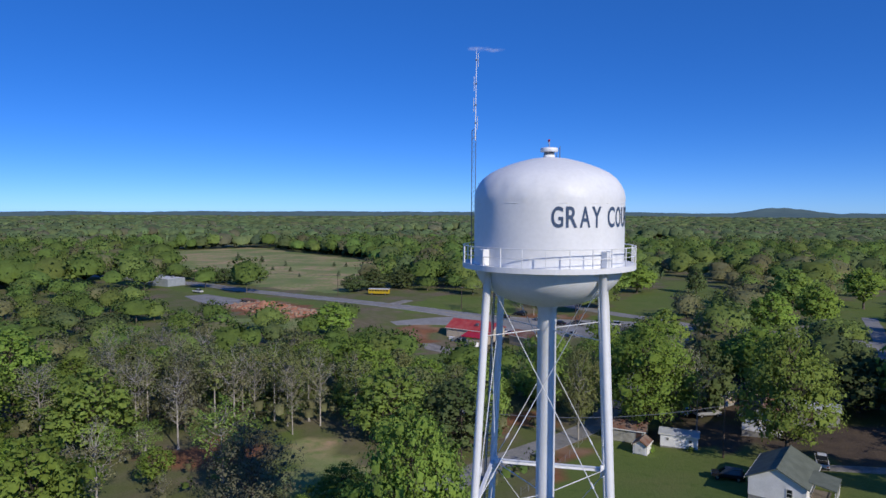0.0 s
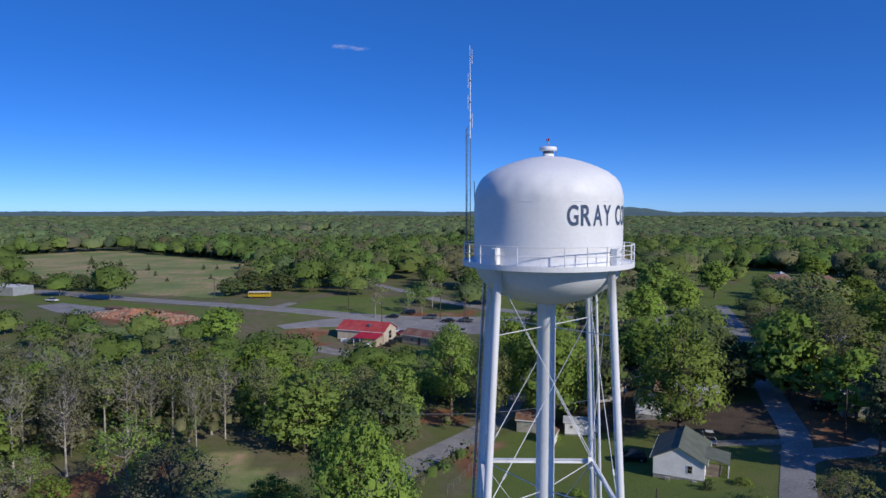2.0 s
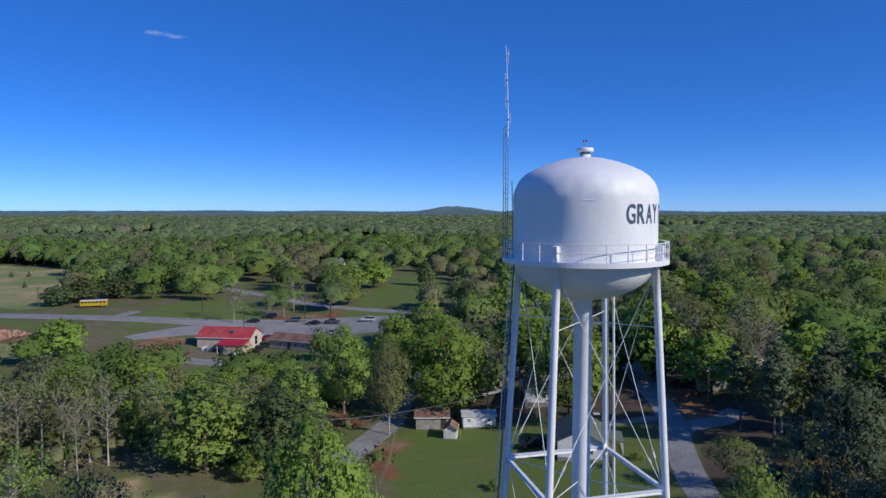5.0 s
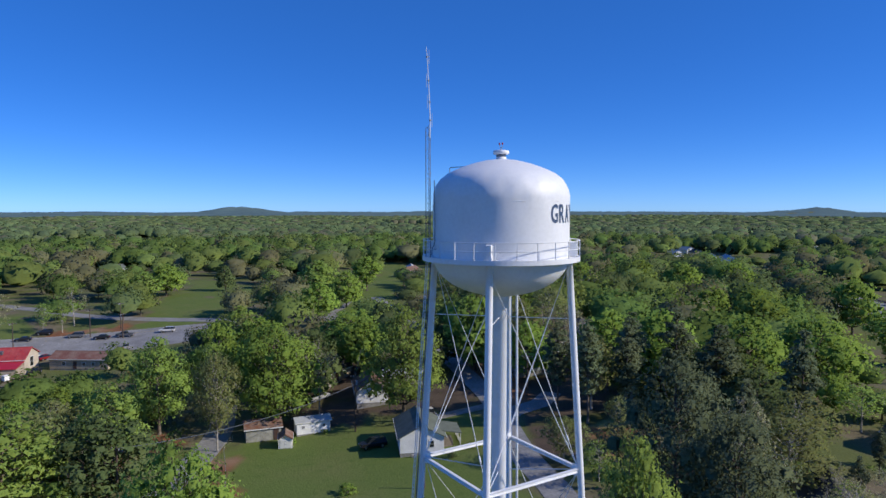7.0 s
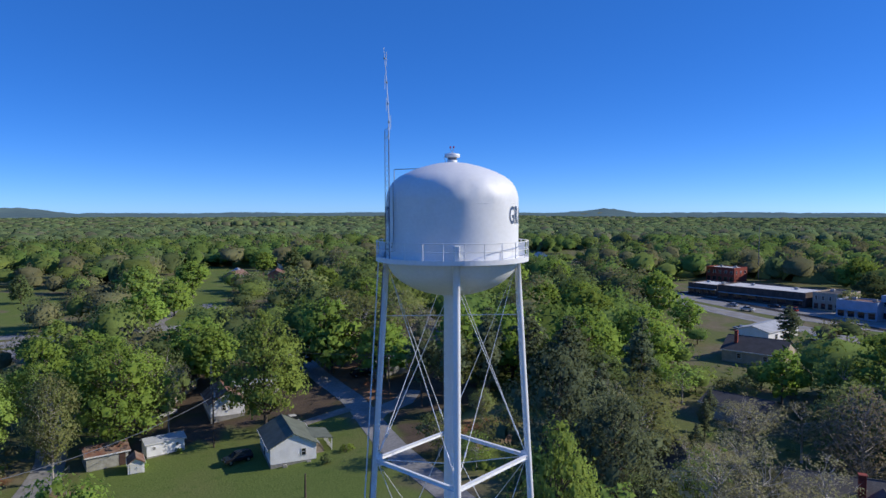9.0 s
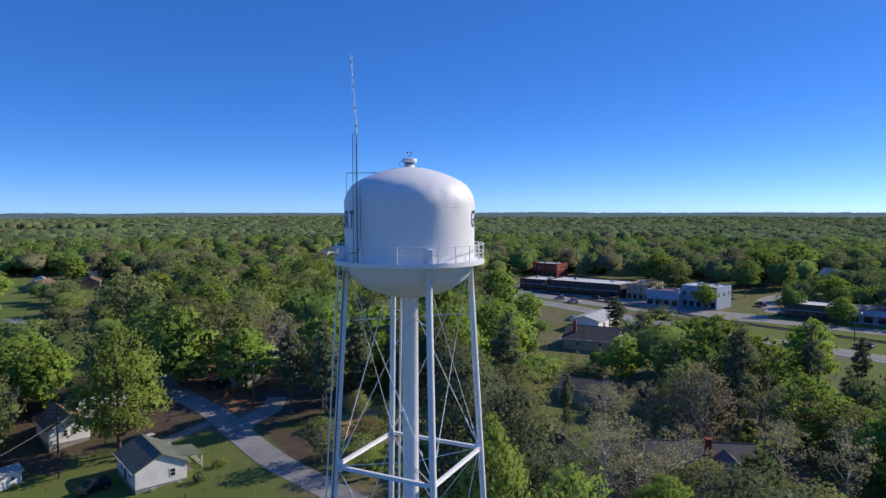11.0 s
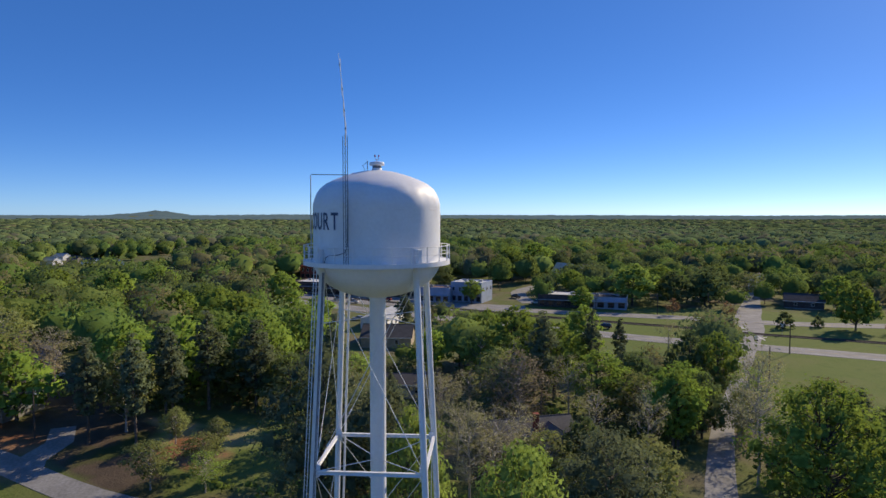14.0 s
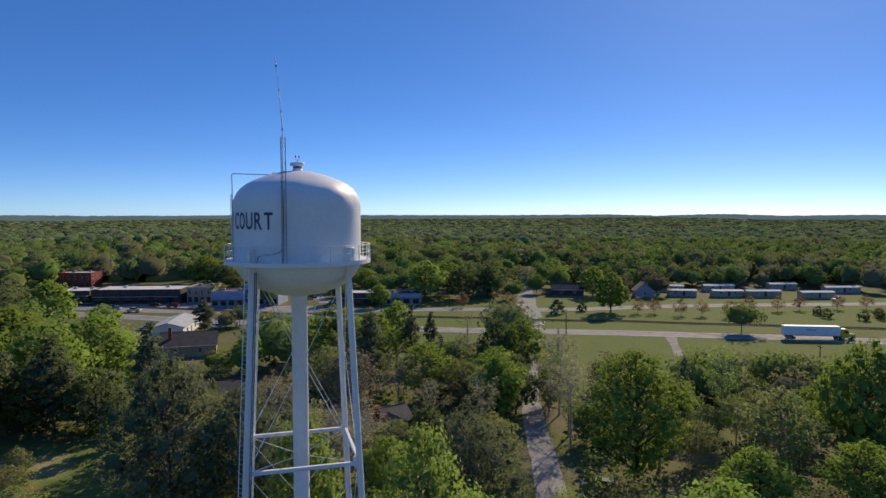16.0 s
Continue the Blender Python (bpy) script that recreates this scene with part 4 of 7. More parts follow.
# kind: label, height, radius, base of crown, clumps, leaves, leaf size, shape, leaf material, bark, twigs
KINDS = {
    "oak_spring": ("broad oak tree in bright spring-green leaf", 15, 6.4, 3.0, 52, 2700, 0.30, "round", leaf_spring, bark, 0, 0.64, 0.02),
    "oak_tall": ("tall leafy tree in fresh green", 17, 5.0, 3.6, 46, 2300, 0.29, "egg", leaf_spring, bark, 0, 0.62, 0.018),
    "yellow": ("leafy tree in pale yellow-green spring leaf", 14, 5.0, 3.0, 46, 2200, 0.28, "round", leaf_yellow, bark, 0, 0.6, 0.018),
    "olive": ("tree with thin olive-green young leaf", 14, 4.8, 3.0, 46, 2100, 0.23, "egg", leaf_olive, pale_bark, 0, 0.4, 0.013),
    "bare": ("bare grey tree with a few buds", 15, 3.6, 5.0, 26, 1000, 0.13, "egg", leaf_bud, pale_bark, 3, 0.0, 0.010),
    "budding": ("half-bare tree with yellowish buds", 15, 4.2, 4.0, 36, 1700, 0.19, "egg", leaf_yellow, pale_bark, 1, 0.0, 0.011),
    "slim": ("slender pale-stemmed tree in thin young leaf", 15, 2.9, 7.0, 24, 1300, 0.18, "egg", leaf_olive, pale_bark, 1, 0.0, 0.011),
    "twiggy": ("dark twiggy evergreen tree", 13, 5.4, 2.0, 46, 2200, 0.2, "round", leaf_twig, bark, 1, 0.3, 0.014),
    "dark_oak": ("dense dark green evergreen oak", 13, 5.4, 2.2, 48, 2200, 0.29, "round", leaf_dark, bark, 0, 0.64, 0.02),
    "pine": ("tall dark green pine tree", 19, 3.9, 5.5, 46, 2300, 0.25, "pine", needle_dark, bark, 0, 0.55, 0.014),
    "broad_pine": ("broad dark grey-green pine tree with a spreading crown", 18, 7.4, 3.0, 62, 3400, 0.25, "round", needle_dark, bark, 0, 0.6, 0.014),
    "brown": ("half-bare tree with grey-brown buds", 13, 5.0, 2.5, 50, 2600, 0.17, "round", leaf_brown, pale_bark, 1, 0.0, 0.012),
    "cedar": ("dark conical cedar tree", 9, 2.3, 0.6, 40, 1300, 0.2, "cone", needle_dark, bark, 0, 0.7, 0.014),
    "shrub": ("low rounded green shrub", 2.6, 1.9, 0.2, 18, 420, 0.15, "round", leaf_spring, bark, 0, 0.8, 0.02),
    "dark_shrub": ("low rounded dark shrub", 2.8, 1.9, 0.2, 18, 420, 0.15, "round", leaf_dark, bark, 0, 0.8, 0.02),
    "rust": ("small tree with reddish-brown young leaf", 6, 2.8, 1.6, 22, 900, 0.15, "round", leaf_rust, bark, 1, 0.3, 0.014),
    "blossom": ("small tree in white blossom", 6, 2.2, 1.6, 18, 600, 0.17, "round", leaf_white, bark, 1, 0.4, 0.014),
}
VARIANTS = 3
protos = {}
for ki, (kind, (label, h, r, base, nc, nl, ls, shape, lm, bk, tw, co, tr)) in enumerate(KINDS.items()):
    protos[kind] = []
    for v in range(VARIANTS if h > 8 and kind != "cedar" else 2):
        rng = np.random.default_rng(100 + 10 * ki + v)
        cl = clumps(rng, h, r, base, int(nc * (1.55 if lm not in (needle_dark, leaf_bud) else 1.2)), shape)
        flat = 0.6 if shape == "pine" else 0.95
        long = 1.5 if lm is needle_dark else 1.1
        pine = shape in ("pine", "cone")
        limbs = trunk_mesh("trunk", rng, h, base, cl, tr * h, bk, tw, pine)
        close = (limbs, crown_mesh("crown", np.random.default_rng(v), cl, int(nl * 3.5), ls * 0.56, lm, flat, long, co * 0.68))
        fine = (limbs, crown_mesh("crown", rng, cl, int(nl * 1.3), ls * 0.86, lm, flat, long, co * 0.78))
        plain = (trunk_mesh("trunk", rng, h, base, cl[::3], tr * h, bk, min(tw, 1), pine), crown_mesh("crown", rng, cl, int(nl * 0.6), ls * 1.3, lm, flat, long, co * 0.95))
        protos[kind].append((close, fine, plain))

tree_count = {}


def plant(kind, x, y, height=None, radius=None, turn=None):
    """One tree of a kind with its trunk and crown."""
    label, h, r = KINDS[kind][:3]
    i = tree_count.get(kind, 0)
    tree_count[kind] = i + 1
    sz = (height or h) / h
    sr = (radius / r) if radius else sz
    away = math.hypot(x + 20, y + 5)
    level = 0 if math.hypot(x, y - 8) < (90 if sz > 1.1 else 44) else 2 if away > (180 if sr > 1.25 else 112) else 1
    tm, cm = protos[kind][i % len(protos[kind])][level]
    small = h < 4
    ob = thing("shrub" if small else "pine_tree" if "pine" in kind else "cedar_tree" if kind == "cedar" else "tree", label, "shrub" if small else "tree", group="shrubs" if small else "trees")
    ob.matrix_basis = pose(x, y, ground_z(x, y) - 0.1, 0, 0, (i * 137.5) % 360 if turn is None else turn) @ Matrix.Diagonal((sr, sr, sz, 1))
    for nm, me in (("trunk", tm), ("crown", cm)):
        new(nm, me).parent = ob
    return ob


# trees that stand out one by one: kind, x, y, height, crown radius
NAMED_TREES = [
    ("oak_spring", -9.8, 28, 17.4, 5.7), ("yellow", 48.6, 66.3, 19.3, 7.0), ("oak_spring", 31.2, 84.3, 15.6, 8.6),
    ("yellow", 12, -3.3, 20.3, 3.9), ("yellow", 2.3, -10.7, 20.2, 5.0), ("oak_tall", 15.7, -47.3, 20.3, 6.6),
    ("bare", 51.9, -63.1, 14.8, 4.4), ("twiggy", -29.4, 38, 12.4, 5.2), ("yellow", -15.7, 68.3, 12.0, 6.6),
    ("oak_spring", 146, -160.5, 14.8, 6.3), ("dark_shrub", 154, -141, 4.6, 3.2), ("yellow", 209, -112, 17.0, 9.5),
    # along the cross street and the mown field
    ("cedar", 37.4, -79.6, 12, 2.6), ("budding", 34.2, -85.5, 14, 3.6), ("oak_spring", 10.9, -88.8, 19, 6.5), ("olive", 10.9, -68.4, 14, 5.0),
    ("dark_oak", 72.4, -62.7, 15, 4.5), ("oak_tall", 101.2, -51.5, 16, 5.0), ("yellow", 91.7, -39.1, 14, 4.6), 
    ("bare", 44.8, -67.3, 12, 3.2), ("oak_spring", 117.9, -32.3, 13, 6.0), ("oak_tall", 99.6, -15.5, 11.5, 4.2),
    ("budding", 82.5, -30, 13, 6.0), ("bare", 124.8, -85.1, 8, 3.5), ("pine", 99.7, -60.1, 13, 2.2), ("pine", 157.9, -14.5, 12, 4.2), ("oak_tall", 161.1, 11.8, 12, 4.5),
    # east and north-east of the tower
    ("oak_tall", 84.5, 44.3, 17, 6.0), ("pine", 83.8, 29.2, 19, 4.2), ("pine", 80.8, 19.9, 17.5, 4.4), ("oak_spring", 92.5, 36.5, 17, 7.6),
    ("olive", 110.3, 78.6, 17, 6.5), ("oak_spring", 130.9, 30.9, 17, 7.5), ("oak_spring", 190.4, 26.7, 17, 7.5), ("oak_tall", 145.7, 49.7, 16, 6.0), 
    ("oak_spring", 186.2, 119.8, 17, 8), ("oak_spring", 208.9, 88.8, 17, 8), ("oak_tall", 235, 79.7, 16, 7), ("oak_tall", 221.5, 113.9, 16, 7), ("dark_oak", 269.9, -39.7, 13, 7.5),
    ("oak_spring", 158.8, 146.5, 16, 8), ("oak_tall", 123.4, 98.9, 17, 6.5), ("olive", 135.8, 138.4, 18, 9), ("dark_oak", 144.4, 118, 16, 6), ("oak_spring", 91, 160.3, 13, 6.5), ("oak_tall", 150.9, 211.6, 16, 7),
    ("budding", 94.5, 1.5, 8, 4.0), ("bare", 67.6, -13.2, 9.5, 5.2), ("bare", 72, -19.4, 9, 4.6), ("blossom", 56.8, 3.9, 6.5, 2.4), ("olive", 66.6, 30.9, 5.5, 2.4), ("bare", 95.7, 61.8, 15, 6), ("olive", 99.8, 90, 17, 7.5),
    ("olive", 49.4, 29.9, 6, 3.4), ("olive", 54.5, 23.9, 5, 3.2), ("budding", 46.5, 21.9, 5, 3.0), ("bare", 38, 89.9, 13, 4.5),
    ("olive", 236.9, -30.7, 9, 4.0), ("oak_tall", 220.2, -47.1, 10, 4.4), ("oak_spring", 199.7, -86.9, 9, 4.2),
    ("dark_oak", 45, 91, 12, 4.8), ("oak_tall", 57, 90.1, 13, 4.8), ("bare", 40, 82.1, 12, 3.6),
    ("oak_tall", 89.9, 69.9, 14, 5.5), ("yellow", 76, 73.2, 12, 4.6), ("pine", 79.6, 35.9, 18, 4.0), ("pine", 72.6, 32.9, 17, 3.4),
    ("bare", 47.1, -13.2, 11, 4.2), ("bare", 46, -22.3, 10, 4.0), ("bare", 61.4, -12.2, 12, 4.4), ("bare", 48.9, -34.5, 11, 3.8), ("dark_oak", 42.1, -30.4, 9, 3.6), ("twiggy", 43.9, -17.2, 8, 3.4), ("olive", 39.9, -24.3, 8, 3.8), ("bare", 64, -35.7, 13, 4.2), ("budding", 45, -9.1, 9, 3.2),
    ("oak_tall", 25.9, 97, 15, 5.5), ("olive", 37.4, 107, 14, 5.0), ("olive", 17.5, 79.5, 13, 4.2), ("budding", 22.9, 92, 12, 4.0), ("oak_spring", 77, 75, 17.5, 7.0), ("olive", 84.5, 70.5, 17.5, 7.5), ("brown", 90, 64.5, 15, 5.5), ("pine", 69.1, 45.4, 17, 3.4), ("olive", 73.6, 40.9, 14, 5.5), ("pine", 66.9, 37.2, 18, 3.4), ("olive", 61.3, 23.3, 5.2, 2.0), ("oak_tall", 70.1, -66.9, 15, 4.6), ("bare", 62.8, -71.4, 14, 3.6), ("dark_oak", 56.1, -56.2, 11, 4.2), ("oak_tall", 50.8, -48.4, 12, 4.5),
    # east and south-east of the tower
    ("broad_pine", 36.5, 5.5, 21.0, 7.2), ("broad_pine", 33.5, -2, 17.0, 6.0), ("broad_pine", 20, -25, 14.8, 6.4), ("bare", 33.5, -12.5, 13.5, 4.8), ("bare", 37.5, -16.5, 12.5, 4.6), ("brown", 64, -26.6, 14, 5.6),
    ("pine", 81.4, -46.3, 18, 2.6), ("pine", 76, -50.5, 12.2, 2.2), ("oak_spring", 97, 21.6, 17, 8.2), ("oak_spring", 113, 14, 16.5, 8.6), ("oak_tall", 66, -42, 13, 5.6), ("oak_spring", 152, 40, 16, 8.0), ("oak_tall", 60, -54, 12, 5.0), ("bare", 84, -69, 11, 4.4), ("bare", 41.5, -57, 13, 4.2), ("olive", 68, -63.5, 9, 3.6), ("bare", 77, -70, 9, 3.6), ("olive", 52, -60.8, 9, 3.0), ("budding", 59, -66.5, 11, 3.6), ("oak_tall", 50.5, -49, 13, 4.2), ("olive", 28, -33, 11, 4.6), ("bare", 36.7, -53.6, 14, 4.2),
    # clearings to the north-east
    ("oak_spring", 114, 176, 14, 6.5), ("yellow", 121, 206, 16, 8.5), ("bare", 7, 203, 13, 5.5), ("bare", 30, 212, 12, 4.5), ("oak_spring", 78, 258, 14, 8), ("dark_oak", 104, 256, 12, 4.0),
    ("yellow", 66, 250, 12, 6), ("oak_tall", 232, 252, 14, 7), ("dark_oak", 250, 246, 15, 7),
    # woods west and north of the lawn
    ("yellow", -0.1, 78.1, 11, 5.0), ("yellow", 13.9, 96.1, 13.5, 6.0), ("yellow", 52, 138.2, 11, 6.0), ("oak_tall", -25.4, 91.5, 12, 5.4), ("olive", -53.3, 79, 13, 5.0), ("bare", -43.2, 72.4, 14, 4.4),
    ("olive", -39.2, 99.6, 12, 5.0), ("bare", -69.5, 60.6, 14, 4.6), ("bare", -74.2, 89.5, 14, 4.6), ("bare", -48.2, 61, 14, 4.0), ("bare", -56.3, 64.4, 14, 3.6), ("bare", -63.2, 70.4, 14.5, 3.6), ("budding", -37.1, 49.4, 12, 4.2),
    ("oak_spring", -49.6, 28.2, 14, 5.6), ("budding", -76.5, 134.8, 10, 4.6), ("bare", -47.6, 36.8, 13, 4.0), ("oak_spring", -42.3, 160.9, 9, 6.2), ("budding", 19.9, 206.5, 8, 3),
    ("budding", 24.9, 205.5, 8, 2.6),
    ("slim", -66.2, 73.4, 14, 3.0), ("slim", -61.8, 76.5, 15, 3.2), ("slim", -58.3, 72.5, 13.5, 2.8), ("bare", -54.3, 75.5, 14.5, 3.2), ("slim", -51.8, 72, 14, 3.0), ("twiggy", -50.3, 69, 13.5, 3.6),
    ("slim", -46.2, 71.4, 14.5, 3.2), ("slim", -42.7, 75.4, 15, 3.0), ("bare", -39.7, 72.4, 14, 3.0), ("slim", -37.2, 76, 14.5, 3.2), ("slim", -34.2, 73.4, 13.5, 2.8), ("slim", -31.2, 76.5, 14, 3.2), ("bare", -28.7, 74.4, 13, 3.0), ("slim", -22.6, 73.8, 13, 3.2),
    ("bare", -70.3, 92.5, 14, 3.4), ("bare", -66.4, 96.6, 14, 3.4), ("bare", -62.3, 93.6, 13.5, 3.2), ("bare", -58.3, 97.6, 13, 3.2),
]
NAMED_TREES += [("rust", x, y, 5.6, 2.6) for x, y in ((139.2, -167.8), (136.2, -173), (127.6, -177.9), (123, -183.7), (115.2, -188.8), (121.5, -208.1), (115.9, -216.7), (113.4, -226.4), (107.5, -240.6), (102.2, -250.3), (184.4, -117.1), (174.8, -133.2))]
NAMED_TREES += [("dark_shrub", x, y, 3.2, 2.0) for x, y in ((103.1, -221.4), (97, -217.5), (87.6, -223.1), (85.4, -229.8), (154.1, -153.4), (89.3, -234.7))]
NAMED_TREES += [("cedar", x, y, h, 0.4 * h) for x, y, h in ((-163.2, 438.9, 6), (-121.2, 327.9, 3), (-105.9, 301.2, 4), (-115.2, 387.9, 4), (-83.2, 387.8, 3.5), (-75.2, 386.9, 3), (-116.2, 360.9, 3), (-103.1, 351.9, 3), (-140.2, 419.9, 5), (-90.1, 319.8, 2.5), (-70.2, 329.9, 3))]
NAMED_TREES += [("dark_oak", x, y, h, r) for x, y, h, r in ((-134.1, 299.4, 7, 6), (-121, 289.2, 7.5, 6), (-108.9, 282.1, 7, 5.5), (-148.1, 303.9, 7, 6), (-160.1, 317.9, 8, 6), (-42.3, 263.8, 10, 7), (-50.4, 256.7, 8, 6), (-30.3, 269.6, 9, 6))]
NAMED_TREES += [  # round trees of the town and beyond the railway
    ("dark_oak", 205, -128, 14, 7.5), ("dark_oak", 206, -142, 14.5, 7), ("olive", 222, -171, 12, 7), ("oak_spring", 312, -86, 19, 10), ("oak_tall", 330, -106, 20, 10),
    ("oak_spring", 315, -37, 16, 9), ("oak_tall", 238, -96, 12, 6), ("dark_oak", 216, -150, 15, 7.5), ("oak_tall", 222, -130, 15, 7), ("oak_spring", 186, -186, 13, 6.5),
]
NAMED_TREES += [("shrub", 21.5, 47, -1.4, 1.5), ("shrub", 46.8, 46, -1.2, 1.2), ("dark_shrub", 41.3, 45.9, -1.0, 1.0), ("shrub", 29, 74.2, -3.4, 0.8), ("shrub", 36, 74.1, -3.6, 0.8)]

# ---- woods ----
ROADS = [(STREET, 4.5), (LANE_B, 5.0), (HIGHWAY, 9), (ROAD_N, 5), (NEAR_HWY, 8), (RAIL, 5), (FAR_HWY, 7), (CROSS, 4.5), (SIDE, 6)]
CLEAR = LAWN + DIRT + DRY + YARD[:2] + [
    [(-8, 31), (6, 31), (9, 46), (-6, 46)],
    [(-28.2, 217), (19.9, 212.6), (59.9, 190.6), (62, 164.5), (35.9, 148.3), (7.9, 148.4), (-24.2, 142.7)],          # shop and car park
    [(-120.9, 246.8), (-78.5, 223.5), (-52.3, 187), (-90.6, 181.2), (-110.8, 206.6)],     # works yard
    [(300.1, 59.5), (344.3, 9.5), (293.2, -60.9), (240.6, -81.6), (205.7, -65.9), (199.7, -30.8), (227.4, 9.7)],   # town centre
    [(-33.3, 44.3), (-14.3, 40.2), (-8.1, 50.3), (-14.1, 60.2), (-22.1, 70.3), (-31.2, 70.4)], [(-56.2, 57.4), (-42.2, 56.4), (-37.2, 62.4), (-40.2, 68.4), (-54.3, 66.5)],   # clearing in the woods
    [(-182.2, 273.8), (-132.9, 248), (-98.7, 216.5), (-108.8, 199.5), (-150.5, 222.9), (-197.6, 256)], [(-112.9, 294.3), (-60.4, 263.8), (-40.3, 241.5), (-60.4, 233.5), (-100.8, 263.8)],   # verges of the highway
    [(17.9, 86), (34, 87.9), (58, 88.1), (64, 68.1), (45.8, 46), (31.7, 50)],                 # house plots
    [(43.9, -8.1), (62.2, -8.2), (67.3, -40.8), (50.6, -40.7)],
    [(129, 5.8), (151.4, 5.8), (153.6, -24.8), (131.2, -24.7)], [(156.1, 9.8), (191.7, 3.7), (193.2, -20.6), (163.1, -16.6)],
    [(80.3, -0.2), (96.7, -0.2), (97.8, -18.5), (81.2, -18.4)],
    [(81.7, 57.9), (99.7, 57.7), (99.8, 80), (82, 80.2)],
    [(168.5, -146.9), (191.4, -170.7), (170.2, -211.1), (110.9, -301.6), (149.8, -309.4), (204.4, -194.6), (202.6, -155)],
    [(311, -112.6), (333, -112.6), (333, -140.6), (311, -140.5)], [(240.2, -106.3), (255.4, -106), (255.5, -126.3), (240.4, -126.7)],
    [(-180, 300), (-140.1, 301.9), (-141.1, 282.4), (-180, 285)], [(-52.3, 223.4), (-52.4, 255.7), (-8.2, 263), (-8.2, 230.7)], [(-62.4, 201.2), (-20.2, 185.5), (-20.2, 215.7), (-60.4, 226.5)],
]
# gaps in the woods through which clearings show, far off
GLADES = [((91.6, 371.9), 14), ((274, 274), 13), ((224, 240), 16), ((320, 280), 12), ((340, 241), 12), ((574.3, 143.7), 22), ((441.6, 175.7), 16), ((122.4, 76.7), 8), ((317.8, -242.3), 14), ((489.7, 215.5), 26), ((609.1, 59), 18), ((639.2, -61.1), 18), ((243.5, -191.1), 12), ((299.2, -119.6), 16), ((193.8, -177.5), 12), ((329.3, 17.5), 16), ((50, 92.1), 8), ((100.7, 71.7), 8), ((110.1, 300.9), 26), ((149.5, 360), 22), ((420, 298.9), 60), ((519.3, 118.9), 45), ((-330.1, 700), 120), ((199.3, 700), 90), ((639.2, -21.2), 60), ((700.3, 418.4), 70), ((-60.6, 899.9), 120), ((898.3, 901.3), 150), ((478.6, -330.5), 60)]

PINES = [(58.3, -12.2), (55.6, 17.9), (79.8, 19.9), (83.7, 51.9), (103.7, 59.7), (120.3, 19.9), (113.7, -10.3), (86.5, -2.2)]
YARDS = [(32, 79.8), (23.9, 100.1), (40, 140.3), (119.9, 150.5), (129.5, 69.8), (83.7, 55.9), (59.9, 56.1)]


def free(x, y, margin=0.0):
    """Which places carry trees (arrays)."""
    ok = np.ones(x.shape, bool)
    for p in CLEAR:
        ok &= ~in_poly(x, y, p)
    for (cx, cy), r in GLADES:
        ok &= np.hypot(x - cx, y - cy) > r * (1 + 0.35 * waves(x, y, 60, 77))
    for line, w in ROADS:
        d = np.full(x.shape, 1e9)
        for (x1, y1), (x2, y2) in zip(line, line[1:]):
            dx, dy = x2 - x1, y2 - y1
            t = np.clip(((x - x1) * dx + (y - y1) * dy) / (dx * dx + dy * dy), 0, 1)
            d = np.minimum(d, np.hypot(x - x1 - t * dx, y - y1 - t * dy))
        ok &= d > w * 0.5 + 2.2 + margin
    return ok


# lower or thinner growth: area, height factor, share kept
LOW = [
    ([(60, 112), (100, 104), (150, 150), (210, 190), (252, 226), (256, 322), (200, 300), (110, 200), (74, 150)], 0.62, 0.7),
    ([(300, 140), (330, 95), (420, 120), (500, 140), (500, 220), (400, 220)], 0.5, 0.6),
    ([(40, 175), (66, 170), (130, 290), (110, 400), (80, 380)], 0.5, 0.6),
    ([(6, 0), (36.1, 3.8), (51.9, 1.9), (52.5, -36.6), (21.8, -42.3), (5.3, -23.9)], 0.55, 1.0),
    ([(-230, 96), (-230.1, 261.7), (-115.8, 216.7), (62, 160.5), (48, 112.1), (30, 96)], 0.56, 1.0),
    ([(-115, 76), (-117.1, 98.1), (30, 96), (30, 75.8)], 0.78, 1.0),
    ([(-5.6, -45.1), (67.9, -61.6), (77, -80.7), (41.2, -127.6), (-10, -130)], 0.60, 0.8),
    ([(118.3, 19.9), (124.8, -84), (196.4, -77.6), (218.8, -41), (251.3, 19.6), (262.1, 49.5), (200.2, 29.7)], 0.45, 0.45),
    ([(-70.5, 58.6), (-36.2, 58.4), (-24, 50), (-16, 62), (-4, 66), (3, 60), (-6, 40), (-18, 18), (-70, 20)], 0.46, 0.55),
    ([(192.3, -93.5), (244, -61.2), (329, -140.6), (248.8, -240.1), (149.9, -329.4), (110.9, -301.6), (180.6, -185.8)], 0.8, 0.75),
    ([(29.9, 215.6), (139.9, 180.7), (149.5, 330), (39.7, 339.9)], 0.75, 0.6),
    ([(70, -45), (125, -20), (178, -45), (146, -92), (104, -86)], 0.42, 0.3),
    ([(58, -22), (58, 0), (135, 15), (152, -24)], 0.5, 0.55),
    ([(-45.3, 216.2), (29.9, 212.6), (39.9, 261), (-40.3, 263.8)], 0.6, 0.4),
]


def growth(x, y):
    f, k = np.ones(x.shape), np.ones(x.shape)
    for poly, hf, kf in LOW:
        m = in_poly(x, y, poly)
        f, k = np.where(m, hf, f), np.where(m, kf, k)
    return f, k


def in_sector(x, y, far):
    """The half of the land that lies ahead of the camera's way, with some margin."""
    a = np.degrees(np.arctan2(x + 20, y + 15))
    return (a > -46) & (a < (170 if far < 200 else 156))


